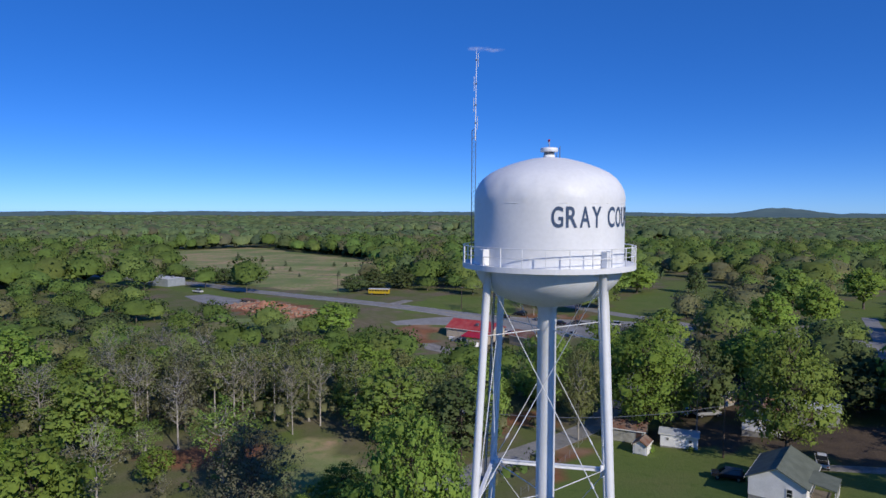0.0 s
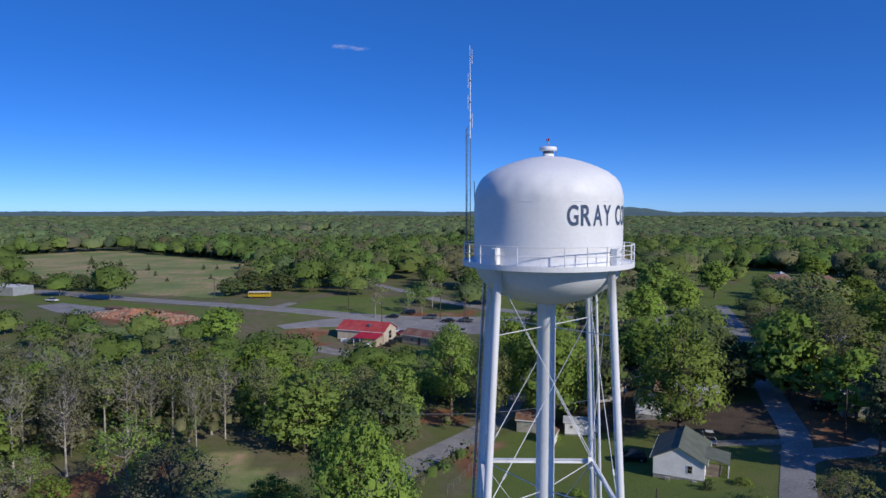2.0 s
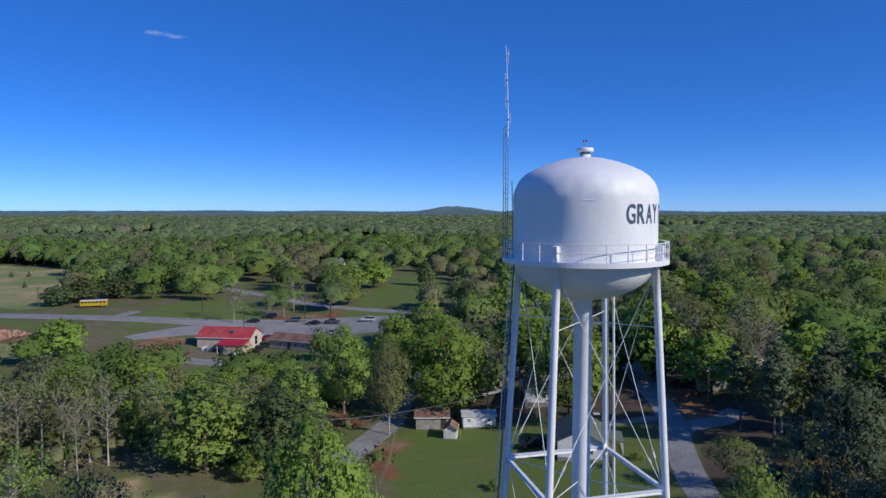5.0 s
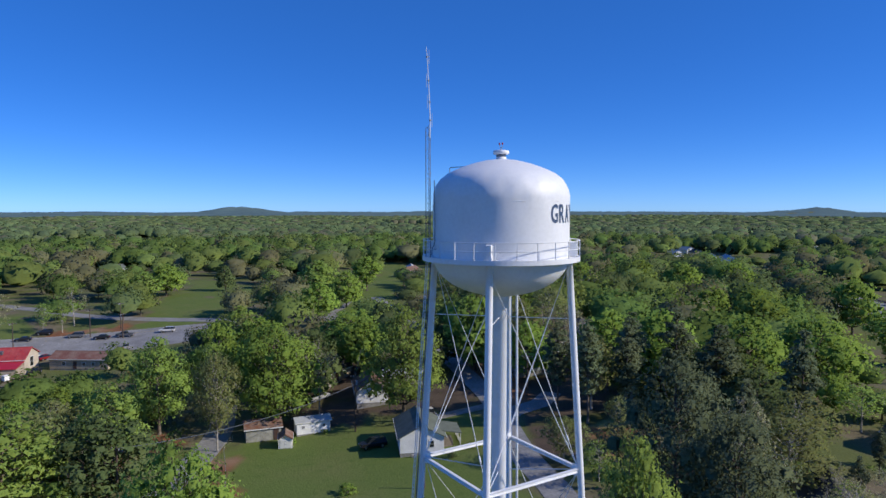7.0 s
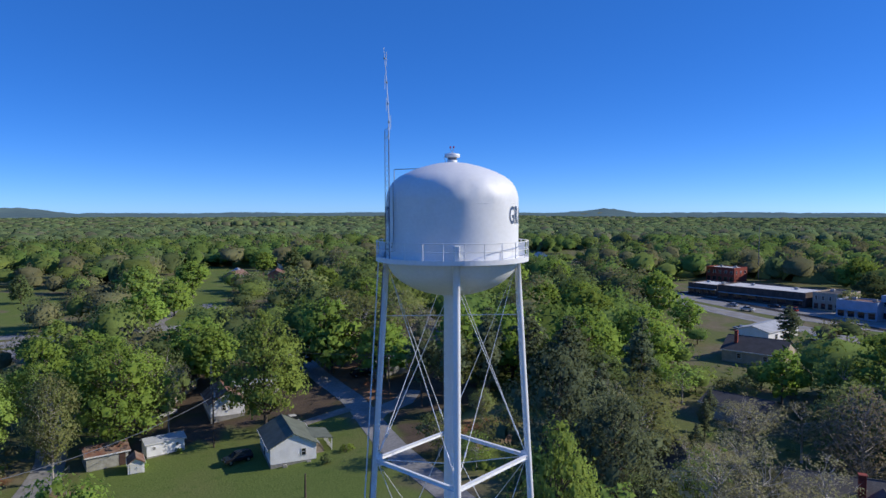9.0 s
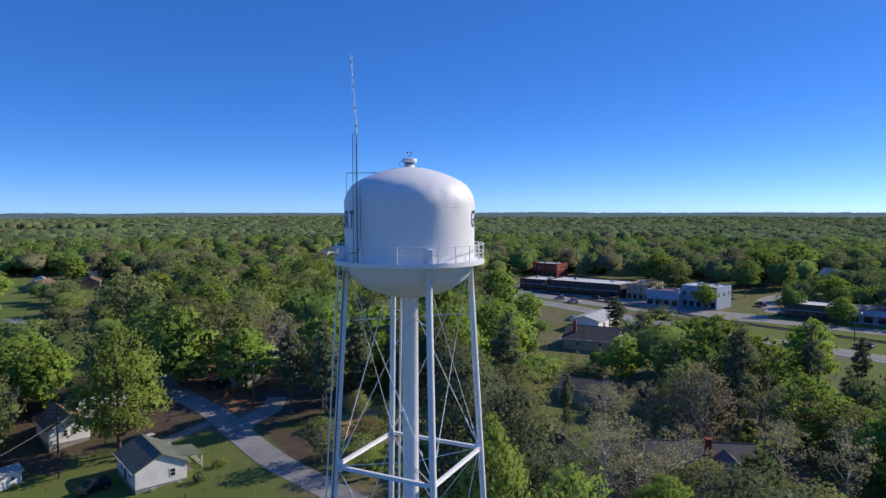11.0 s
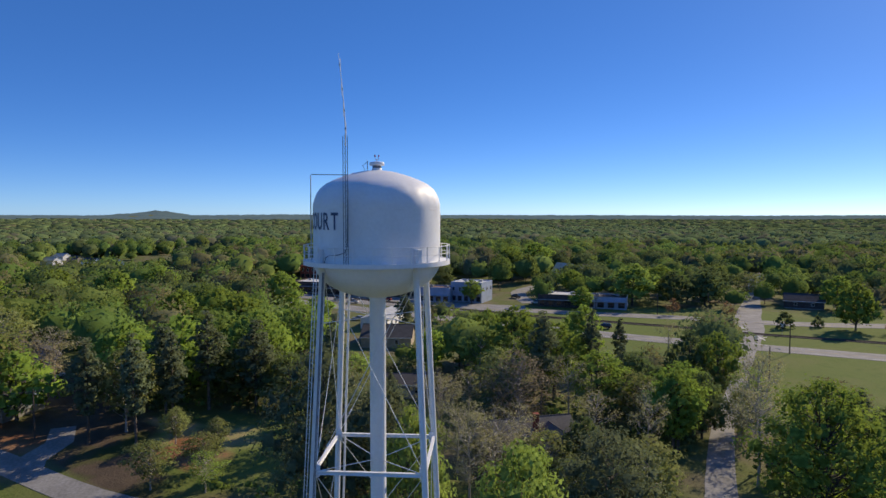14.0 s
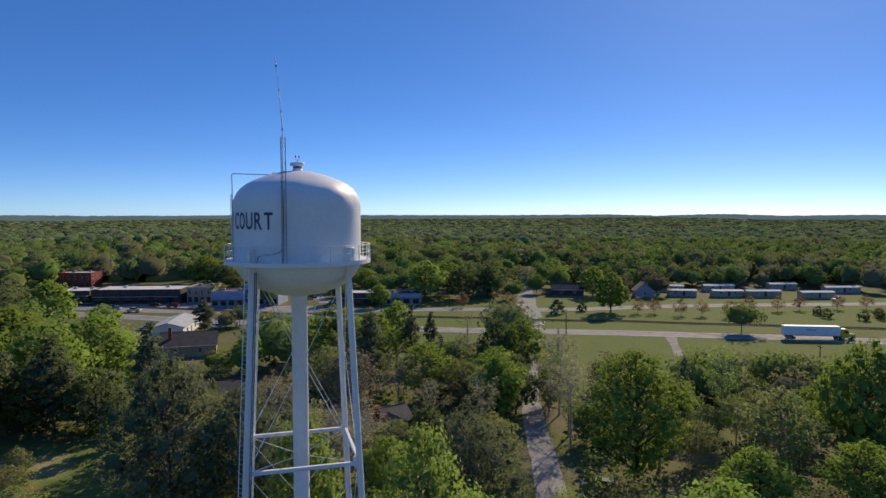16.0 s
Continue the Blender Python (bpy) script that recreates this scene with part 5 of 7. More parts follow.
def grid_places(r0, r1, step, seed):
    rng = np.random.default_rng(seed)
    s = np.arange(-r1, r1, step)
    x, y = np.meshgrid(s, s)
    x = (x + rng.uniform(-0.45, 0.45, x.shape) * step).ravel()
    y = (y + rng.uniform(-0.45, 0.45, y.shape) * step).ravel()
    d = np.hypot(x, y)
    k = (d >= r0) & (d < r1) & in_sector(x, y, r1)
    x, y = x[k], y[k]
    k = free(x, y) & (rng.uniform(size=x.shape) < growth(x, y)[1])
    return x[k], y[k], rng


for kind, x, y, h, r in NAMED_TREES:
    plant(kind, x, y, h - ground_z(x, y), r)
taken = np.array([(x, y, r) for _, x, y, h, r in NAMED_TREES])

NEAR_R = 118
# large round trees of the streets beyond the railway
town_rng = random.Random(31)
BEYOND = [(212, -100), (232, -76), (250, -64), (300, -70), (350, -110), (350, -180), (290, -260), (230, -330), (170, -350), (150, -320), (172, -262), (206, -192), (204, -150)]
HOUSES = [(297, -113), (305, -127), (240, -114), (242, -191), (300, -232), (192, -176), (170, -202), (163, -217), (179, -226), (152, -234), (143, -247), (168, -248), (131, -265), (137, -293), (158, -279), (319, -242), (203, -99), (211, -83), (236, -51), (256, -53)]
town_trees = []
for _ in range(2500):
    x, y = town_rng.uniform(150, 350), town_rng.uniform(-350, -60)
    r = town_rng.uniform(5.0, 7.6)
    if not inside(x, y, BEYOND) or any(math.hypot(x - a, y - b) < r + 6.5 for a, b in HOUSES) or any(math.hypot(x - a, y - b) < (r + c) * 0.82 for _, a, b, _, c in NAMED_TREES + town_trees):
        continue
    if min(near_line(x, y, CROSS), near_line(x, y, SIDE), near_line(x, y, FAR_HWY)) < r + 2:
        continue
    town_trees.append(("round", x, y, r * town_rng.uniform(1.9, 2.35), r))
    if len(town_trees) > 130:
        break
NAMED_TREES += town_trees
taken = np.array([(x, y, r) for _, x, y, h, r in NAMED_TREES])
px_, py_, rng = grid_places(0, NEAR_R, 6.6, 5)
# keep the camera's way and the tower clear
way = np.hypot(px_, py_)
keep = way > 13
keep &= ~((px_ < -6) & (py_ < 12)) | (way > 70)
for tx, ty, tr in taken:
    keep &= np.hypot(px_ - tx, py_ - ty) > tr * 0.8 + 1.6
yardy = in_poly(px_, py_, YARDS)
keep &= ~yardy | (rng.uniform(size=px_.shape) < 0.72)
px_, py_ = px_[keep], py_[keep]
order = np.argsort(np.hypot(px_ + 15, py_ - 10))
px_, py_ = px_[order], py_[order]
N_NEAR = 150
stand, rest = [], []
for i in range(len(px_)):
    x, y = float(px_[i]), float(py_[i])
    u = rng.uniform()
    if inside(x, y, PINES):
        kind = "pine" if u < 0.3 else "dark_oak" if u < 0.55 else "olive" if u < 0.85 else "oak_tall"
    elif x > 20 and y < 20:
        kind = "olive" if u < 0.26 else "bare" if u < 0.38 else "dark_oak" if u < 0.56 else "oak_tall" if u < 0.8 else "budding" if u < 0.9 else "pine"
    elif x < 30:
        kind = "oak_spring" if u < 0.2 else "yellow" if u < 0.40 else "olive" if u < 0.55 else "budding" if u < 0.70 else "bare" if u < 0.78 else "oak_tall" if u < 0.95 else "dark_oak"
    else:
        kind = "oak_spring" if u < 0.28 else "oak_tall" if u < 0.48 else "dark_oak" if u < 0.64 else "olive" if u < 0.82 else "yellow"
    f = rng.uniform(0.76, 1.08) * (0.9 if x < 20 and y > 0 else 1.0) * float(growth(px_[i:i + 1], py_[i:i + 1])[0][0])
    r = KINDS[kind][2] * f * rng.uniform(0.9, 1.15) * (1.0 if kind in ("pine", "bare") else 1.28)
    if any(math.hypot(x - a, y - b) < 0.62 * (r + c) for a, b, c in stand):
        continue
    stand.append((x, y, r))
    if len(stand) <= N_NEAR:
        plant(kind, x, y, KINDS[kind][1] * f, r, rng.uniform(0, 360))
    else:
        rest.append((x, y))
rest = np.array(rest).reshape(-1, 2)


def template(seed, cards, size, k, body, h=13.5, r=6.0, shape="round", lobes=15):
    """One simple far tree: lobes of leaf sprays round a smaller uneven body, as corners and soft normals, three to a face."""
    rng = np.random.default_rng(seed)
    tall = 0.41 if shape == "round" else 0.47
    wide = r * (0.84 if shape == "round" else 0.70)
    mid, half = np.array([0, 0, h * (1 - tall)]), np.array([wide, wide, h * tall])
    up = np.array([0, 0, UP + 0.2])
    bv, bf = BALLS[k]
    skin = bv * half * body * rng.uniform(0.8, 1.12, (len(bv), 1)) + mid
    verts, norms = [skin[bf].reshape(-1, 3)], [(bv * 0.8 + rng.normal(size=bv.shape) * 0.12 + up)[bf].reshape(-1, 3)]
    if cards:
        ld = rng.normal(size=(lobes, 3))
        ld[:, 2] = np.abs(ld[:, 2]) * 1.15 - 0.45
        ld /= np.linalg.norm(ld, axis=1, keepdims=True)
        lc = mid + ld * half * rng.uniform(0.60, 0.88, (lobes, 1))
        ls = r * rng.uniform(0.24, 0.40, (lobes, 1)) * (1.2 if lobes < 20 else 1.0)
        at = rng.integers(0, lobes, cards)
        e = rng.normal(size=(cards, 3)) + ld[at] * 0.7
        e /= np.linalg.norm(e, axis=1, keepdims=True)
        pts = lc[at] + e * ls[at] * rng.uniform(0.55, 1.1, (cards, 1)) ** 0.6
        v, _ = leaf_cards(pts, e + rng.normal(size=(cards, 3)) * 0.4, size, rng)
        verts.append(v)
        norms.append(np.repeat(e * 0.38 + ld[at] * 0.75 + rng.normal(size=(cards, 3)) * 0.12 + up, 3, axis=0))
    n = np.concatenate(norms)
    return np.concatenate(verts), n / np.linalg.norm(n, axis=1, keepdims=True)


def spread_trees(name, x, y, rng, templates, material, label, low=0.7, high=1.2, trunks=False):
    """Many far trees of one look in one mesh."""
    z = land(x, y)
    pick = rng.integers(0, len(templates), len(x))
    vs, ts, ns = [], [], []
    for k, (tp, tn) in enumerate(templates):
        m = pick == k
        n = int(m.sum())
        if not n:
            continue
        a = rng.uniform(0, math.tau, n)
        s = rng.uniform(low, high, n) * growth(x[m], y[m])[0]
        w = s ** 0.7 * rng.uniform(0.78, 1.12, n)
        c, sn = np.cos(a), np.sin(a)
        vx = (tp[None, :, 0] * c[:, None] - tp[None, :, 1] * sn[:, None]) * w[:, None] + x[m][:, None]
        vy = (tp[None, :, 0] * sn[:, None] + tp[None, :, 1] * c[:, None]) * w[:, None] + y[m][:, None]
        vz = tp[None, :, 2] * s[:, None] + z[m][:, None]
        vs.append(np.stack([vx, vy, vz], -1).reshape(-1, 3))
        ns.append(np.stack([tn[None, :, 0] * c[:, None] - tn[None, :, 1] * sn[:, None], tn[None, :, 0] * sn[:, None] + tn[None, :, 1] * c[:, None], np.broadcast_to(tn[None, :, 2], vx.shape)], -1).reshape(-1, 3))
        ts.append(np.repeat(rng.uniform(0, 1, n), len(tp)))
    v = np.concatenate(vs)
    me = mesh_from(name, v, np.arange(len(v)).reshape(-1, 3), material, [("tint", np.concatenate(ts))], normals=np.concatenate(ns))
    tagged(new(name, me), label, "woods", kind="stuff")
    if trunks:
        n = len(x)
        ang = np.array([0, 2.1, 4.2])
        ring = np.stack([np.cos(ang), np.sin(ang)], 1) * 0.22
        lo = np.concatenate([np.stack([np.broadcast_to(x[:, None] + ring[:, 0], (n, 3)), np.broadcast_to(y[:, None] + ring[:, 1], (n, 3)), np.broadcast_to(z[:, None] - 0.2, (n, 3))], -1),
                             np.stack([np.broadcast_to(x[:, None] + ring[:, 0] * 0.5, (n, 3)), np.broadcast_to(y[:, None] + ring[:, 1] * 0.5, (n, 3)), np.broadcast_to(z[:, None] + 7.0 * growth(x, y)[0][:, None], (n, 3))], -1)], 1)
        f = np.array([[0, 1, 4, 3], [1, 2, 5, 4], [2, 0, 3, 5]])
        faces = (np.arange(n)[:, None, None] * 6 + f[None]).reshape(-1, 4)
        tagged(new("trunks", mesh_from("trunks", lo.reshape(-1, 3), faces, bark)), "brown trunks of the woods behind", "trunks", kind="stuff")


# brush and saplings on the floor of the near woods
bx, by, rng = grid_places(0, 150, 3.0, 77)
keep = (np.hypot(bx, by) > 11) & ~in_poly(bx, by, YARDS) & ((bx > -30) | (by > 15)) & (rng.uniform(size=bx.shape) < 0.75)
bx, by = bx[keep], by[keep]
west = (bx < 32) & (by > 20)
low = rng.uniform(size=bx.shape) < 0.5
for nm, m, lm, hh, rr, label in (("undergrowth", low & ~west, leaf_far_dark, 2.2, 1.7, "low dark brush on the floor of the woods"), ("undergrowth", ~low & ~west, leaf_far, 2.2, 1.7, "low green brush on the floor of the woods"),
                                 ("thicket", low & west, leaf_far_brown, 5.2, 2.3, "budding saplings between the taller trees"), ("thicket", ~low & west, leaf_far, 4.4, 2.2, "leafy saplings between the taller trees")):
    spread_trees(nm, bx[m], by[m], rng, [template(900 + q, 44 if hh > 3 else 26, 0.24 if hh > 3 else 0.28, 1, 0.5, h=hh, r=rr, lobes=7) for q in range(4)], lm, label, 0.5, 1.3)

# the round trees of the streets beyond the railway, four looks
for q, (lm, label) in enumerate(((leaf_far, "round green street trees in spring leaf"), (leaf_far_dark, "round dark green street trees"), (leaf_far_yellow, "round yellow-green street trees"), (leaf_far_dark, "tall dark green street trees"))):
    pick = town_trees[q::4]
    tps = [template(700 + 5 * q + v, 620, 0.50, 2, 0.78, h=13.5, r=7.2, lobes=22) for v in range(4)]
    spread_trees("street_trees", np.array([t[1] for t in pick]), np.array([t[2] for t in pick]), np.random.default_rng(90 + q), tps, lm, label, 0.85, 1.15, True)

bands = [  # inner and outer radius, spacing, sprays, their size, fineness and share of the body, crown radius, trunks
    (NEAR_R, 300, 13.0, 440, 0.56, 2, 0.80, 9.8, True),
    (300, 620, 13.4, 110, 0.80, 2, 0.90, 9.2, False),
    (620, 1250, 17.0, 14, 1.4, 2, 1.05, 10.5, False),
    (1250, 2500, 25.0, 0, 3.0, 1, 1.25, 13.0, False),
]
for b, (r0, r1, step, cards, size, fine, body, wide, trunks) in enumerate(bands):
    x, y, rng = grid_places(r0, r1, step, 40 + b)
    if b == 0:
        x, y = np.concatenate([x, rest[:, 0]]), np.concatenate([y, rest[:, 1]])
        ok = np.ones(len(x), bool)
        for tx, ty, tr in taken:
            ok &= np.hypot(x - tx, y - ty) > tr + 2
        x, y = x[ok], y[ok]
    mix = waves(x, y, 160, 60) * 0.30 + waves(x, y, 45, 61) * 0.25 + rng.normal(size=len(x)) * 0.42 + np.where((x > 40) & (np.hypot(x, y) < 420), 0.28, 0.0)
    sets = (("green_woods", mix < -0.05, leaf_far, "mixed woods in spring green leaf"),
            ("yellow_woods", (mix >= -0.05) & (mix < 0.22), leaf_far_yellow, "pale yellow-green trees among the woods"),
            ("dark_woods", (mix >= 0.22) & (mix < 0.50), leaf_far_dark, "dark evergreen trees among the woods"),
            ("budding_woods", mix >= 0.50, leaf_far_brown, "brownish budding trees among the woods"))
    for j, (nm, m, lm, label) in enumerate(sets):
        tps = [template(200 + 20 * b + j * 4 + q, cards, size, fine, body, r=wide, shape="egg" if (j + q) % 4 == 3 else "round", lobes=26) for q in range(5)]
        spread_trees(nm, x[m], y[m], rng, tps, lm if b < 2 else HAZED_LEAF[lm], label, 0.66 if b < 2 else 0.84, 1.18 if b < 2 else 1.1, trunks)

# lower storey of the woods, an added sheet filling dark gaps between the crowns
def understorey(name, r0, r1, step, low, high, seed, margin):
    rng = np.random.default_rng(seed)
    s = np.arange(-r1, r1 + step, step)
    x, y = np.meshgrid(s, s)
    ok = free(x, y, margin) & (np.hypot(x, y) > r0) & (np.hypot(x, y) < r1) & in_sector(x, y, r1) & (growth(x, y)[0] > 0.9)
    for _ in range(2):   # keep back from the edges of clearings
        ok[1:-1, 1:-1] = ok[1:-1, 1:-1] & ok[:-2, 1:-1] & ok[2:, 1:-1] & ok[1:-1, :-2] & ok[1:-1, 2:]
    inner = ok.copy()
    inner[1:-1, 1:-1] = ok[1:-1, 1:-1] & ok[:-2, 1:-1] & ok[2:, 1:-1] & ok[1:-1, :-2] & ok[1:-1, 2:]
    x = x + rng.uniform(-0.3, 0.3, x.shape) * step
    y = y + rng.uniform(-0.3, 0.3, y.shape) * step
    z = land(x, y) + np.where(inner, rng.uniform(low, high, x.shape) * growth(x, y)[0], 0.2)
    idx = np.arange(x.size).reshape(x.shape)
    q = np.stack([idx[:-1, :-1], idx[:-1, 1:], idx[1:, 1:], idx[1:, :-1]], -1).reshape(-1, 4)
    q = q[ok.ravel()[q].all(1)]
    used, inv = np.unique(q, return_inverse=True)
    v = np.stack([x.ravel()[used], y.ravel()[used], z.ravel()[used]], -1)
    tint = np.clip(0.5 + 0.3 * waves(v[:, 0], v[:, 1], 90, seed) + rng.uniform(-0.3, 0.3, len(v)), 0, 1)
    tagged(new(name, mesh_from(name, v, inv.reshape(-1, 4), leaf_deep, [("tint", tint)], True)), "dense green filler sheet below the crowns of the woods", "woods", kind="stuff")


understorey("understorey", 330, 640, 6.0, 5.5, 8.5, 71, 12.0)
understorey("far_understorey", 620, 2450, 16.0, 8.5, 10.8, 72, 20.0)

# canopy of the farthest woods, out to the horizon
rr = np.concatenate([np.arange(2400, 3300, 22), np.arange(3300, 4840, 30)])
aa = np.radians(np.arange(-50, 160, 0.4))
R2, A2 = np.meshgrid(rr, aa, indexing="ij")
rng = np.random.default_rng(9)
R2 = R2 + rng.uniform(-8, 8, R2.shape)
A2 = A2 + rng.uniform(-0.001, 0.001, A2.shape)
X2, Y2 = R2 * np.sin(A2), R2 * np.cos(A2)
open_field = ease(0.62, 0.75, waves(X2, Y2, 420, 21))
Z2 = land(X2, Y2) + (rng.uniform(3, 11, R2.shape)) * (1 - open_field) + 0.3
idx2 = np.arange(R2.size).reshape(R2.shape)
q2 = np.stack([idx2[:-1, :-1], idx2[1:, :-1], idx2[1:, 1:], idx2[:-1, 1:]], -1).reshape(-1, 4)
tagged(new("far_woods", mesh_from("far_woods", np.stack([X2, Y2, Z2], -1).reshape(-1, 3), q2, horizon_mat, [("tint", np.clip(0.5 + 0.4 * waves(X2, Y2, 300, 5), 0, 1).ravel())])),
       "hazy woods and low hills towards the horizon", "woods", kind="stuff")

# ---- buildings ----
siding_white = mat("white_siding", (0.88, 0.88, 0.89), 0.6, var=0.05, scale=0.8)
siding_grey = mat("grey_blue_siding", (0.34, 0.38, 0.42), 0.7, var=0.08, scale=0.8)
siding_tan = mat("tan_siding", (0.48, 0.40, 0.31), 0.75, var=0.1, scale=0.8)
siding_cream = mat("cream_siding", (0.60, 0.52, 0.42), 0.75, var=0.08, scale=0.8)
siding_old = mat("weathered_pale_siding", (0.42, 0.42, 0.38), 0.8, var=0.15, scale=0.9, second=(0.3, 0.29, 0.25))
brick_red = mat("red_brick", (0.34, 0.075, 0.055), 0.85, var=0.18, scale=0.6, fine=14)
brick_pale = mat("orange_brown_brick", (0.36, 0.17, 0.12), 0.85, var=0.15, scale=0.6, fine=14)
roof_worn = mat("weathered_grey_shingles", (0.15, 0.14, 0.13), 0.9, var=0.2, scale=0.5, second=(0.11, 0.105, 0.10), fine=14, bump=0.3, bscale=6)
brick_dark = mat("dark_brick", (0.115, 0.085, 0.075), 0.85, var=0.18, scale=0.6, fine=14)
block_blue = mat("pale_blue_painted_brick", (0.36, 0.44, 0.56), 0.8, var=0.08, scale=0.5)
roof_grey = mat("grey_green_shingles", (0.15, 0.172, 0.142), 0.9, var=0.12, scale=0.6, fine=16, bump=0.3, bscale=6)
roof_dark = mat("dark_shingles", (0.075, 0.075, 0.08), 0.9, var=0.14, scale=0.6, fine=16, bump=0.3, bscale=6)
roof_brown = mat("brown_metal_roof", (0.20, 0.085, 0.062), 0.7, var=0.2, scale=0.5, second=(0.26, 0.17, 0.13))
roof_rust = mat("rusty_tin_roof", (0.19, 0.085, 0.055), 0.75, var=0.2, scale=0.7, second=(0.27, 0.20, 0.16))
roof_red = mat("bright_red_metal_roof", (0.50, 0.022, 0.04), 0.45, var=0.07, scale=0.4)
roof_faded = mat("faded_red_metal_roof", (0.42, 0.050, 0.052), 0.55, var=0.16, scale=0.5, second=(0.46, 0.10, 0.09))
roof_white = mat("white_membrane_roof", (0.66, 0.66, 0.65), 0.9, var=0.1, scale=0.25, second=(0.55, 0.55, 0.54))
roof_silver = mat("pale_tin_roof", (0.46, 0.48, 0.50), 0.75, 0.0, var=0.1, scale=0.5)
glass = mat("dark_window_glass", (0.02, 0.025, 0.03), 0.08, var=0.1, spec=0.6)
trim_white = mat("white_trim", (0.75, 0.75, 0.74), 0.6, var=0.04)
wood_grey = mat("weathered_wood", (0.27, 0.23, 0.19), 0.85, var=0.18, scale=1.5)
door_dark = mat("dark_door", (0.10, 0.06, 0.05), 0.6, var=0.1)
block_grey = mat("grey_block_base", (0.36, 0.35, 0.33), 0.9, var=0.15, scale=1.5)


def window(parent, x, y, z, w, h, face, frame_m=None):
    """A window on a wall; face: the outward normal's turn in degrees."""
    m = pose(x, y, z, 0, 0, face)
    bm = bmesh.new()
    box(bm, 0.02, 0, 0, 0.03, w, h, 0, m)
    pane = part("window", bm, glass, parent)
    bm = bmesh.new()
    f = 0.09
    for (cy, cz, sy, sz) in ((0, h / 2, w + 2 * f, f), (0, -h / 2, w + 2 * f, f), (-w / 2, 0, f, h), (w / 2, 0, f, h), (0, 0, w, 0.045)):
        box(bm, 0.035, cy, cz, 0.06, sy, sz, 0, m)
    part("window_frame", bm, frame_m or trim_white, pane)


def gable_house(name, label, x, y, turn, length, width, wall_h, rise, wall_m, roof_m, base=0.4, eave=0.45, wins=(), doors=(), chimney=None, category="house", gable_m=None, parent_boards=True):
    """A house with a ridge along its own x. wins: (side, along, height, w, h); sides: e/w gable ends (+x/-x), n/s long walls (+y/-y)."""
    ob = thing(name, label, category, pose(x, y, ground_z(x, y), 0, 0, turn))
    L, W, top = length / 2, width / 2, base + wall_h
    bm = bmesh.new()
    vs = [bm.verts.new(p) for p in ((-L, -W, base), (L, -W, base), (L, W, base), (-L, W, base), (-L, -W, top), (L, -W, top), (L, W, top), (-L, W, top), (-L, 0, top + rise), (L, 0, top + rise))]
    for f in ((0, 1, 5, 4), (2, 3, 7, 6), (1, 2, 6, 9, 5), (3, 0, 4, 8, 7), (3, 2, 1, 0)):
        bm.faces.new([vs[k] for k in f])
    bmesh.ops.recalc_face_normals(bm, faces=bm.faces)
    wall = part("wall", bm, wall_m, ob)
    if parent_boards and wall_h > 2:
        # lap boards on the walls
        bm = bmesh.new()
        for i in range(int(wall_h / 0.3)):
            z = base + 0.15 + i * 0.3
            box(bm, 0, -W, z, length, 0.03, 0.02)
            box(bm, 0, W, z, length, 0.03, 0.02)
            box(bm, L, 0, z, 0.03, width, 0.02)
            box(bm, -L, 0, z, 0.03, width, 0.02)
        part("siding_laps", bm, wall_m, wall)
    bm = bmesh.new()
    box(bm, 0, 0, base / 2 - 0.5, length - 0.1, width - 0.1, base + 1.0)
    part("foundation", bm, block_grey, ob)
    run = math.hypot(W, rise)
    sx = L + 0.35
    drop = rise / W * eave
    for s in (-1, 1):
        bm = bmesh.new()
        th = 0.14
        pts = [(0, top + rise), (s * (W + eave), top - drop)]
        q = []
        for xx in (-sx, sx):
            for (yy, zz) in pts:
                q.append(bm.verts.new((xx, yy, zz + 0.02)))
            for (yy, zz) in pts:
                q.append(bm.verts.new((xx, yy, zz + 0.02 + th)))
        for f in ((0, 1, 3, 2), (4, 6, 7, 5), (2, 3, 7, 6), (0, 4, 5, 1), (1, 5, 7, 3), (0, 2, 6, 4)):
            bm.faces.new([q[k] for k in f])
        bmesh.ops.recalc_face_normals(bm, faces=bm.faces)
        part("roof", bm, roof_m, ob)
        bm = bmesh.new()
        box(bm, 0, s * (W + eave + 0.02), top - drop + 0.06, 2 * sx, 0.05, 0.2)
        part("fascia", bm, trim_white, ob)
    bm = bmesh.new()
    tube(bm, [(-sx, 0, top + rise + 0.16), (sx, 0, top + rise + 0.16)], 0.09, 6)
    part("ridge_cap", bm, roof_m, ob)
    for side, along, z, w, h in wins:
        if side == "e":
            window(ob, L, along, base + z, w, h, 0)
        elif side == "w":
            window(ob, -L, along, base + z, w, h, 180)
        elif side == "n":
            window(ob, along, W, base + z, w, h, 90)
        else:
            window(ob, along, -W, base + z, w, h, -90)
    for side, along in doors:
        m = {"e": pose(L, along, base + 1.02, 0, 0, 0), "w": pose(-L, along, base + 1.02, 0, 0, 180), "n": pose(along, W, base + 1.02, 0, 0, 90), "s": pose(along, -W, base + 1.02, 0, 0, -90)}[side]
        bm = bmesh.new()
        box(bm, 0.03, 0, 0, 0.06, 0.95, 2.03, 0, m)
        d = part("door", bm, door_dark, ob)
        bm = bmesh.new()
        box(bm, 0.09, 0.36, -0.02, 0.06, 0.05, 0.12, 0, m)
        part("door_handle", bm, grey_steel, d)
    if chimney:
        cx, cy, ch = chimney
        bm = bmesh.new()
        box(bm, cx, cy, (top + ch) / 2, 0.75, 0.75, ch - top + 0.6, 0.02)
        box(bm, cx, cy, ch + 0.32, 0.9, 0.9, 0.14, 0.02)
        part("chimney", bm, brick_red, ob, "red brick chimney")
    return ob


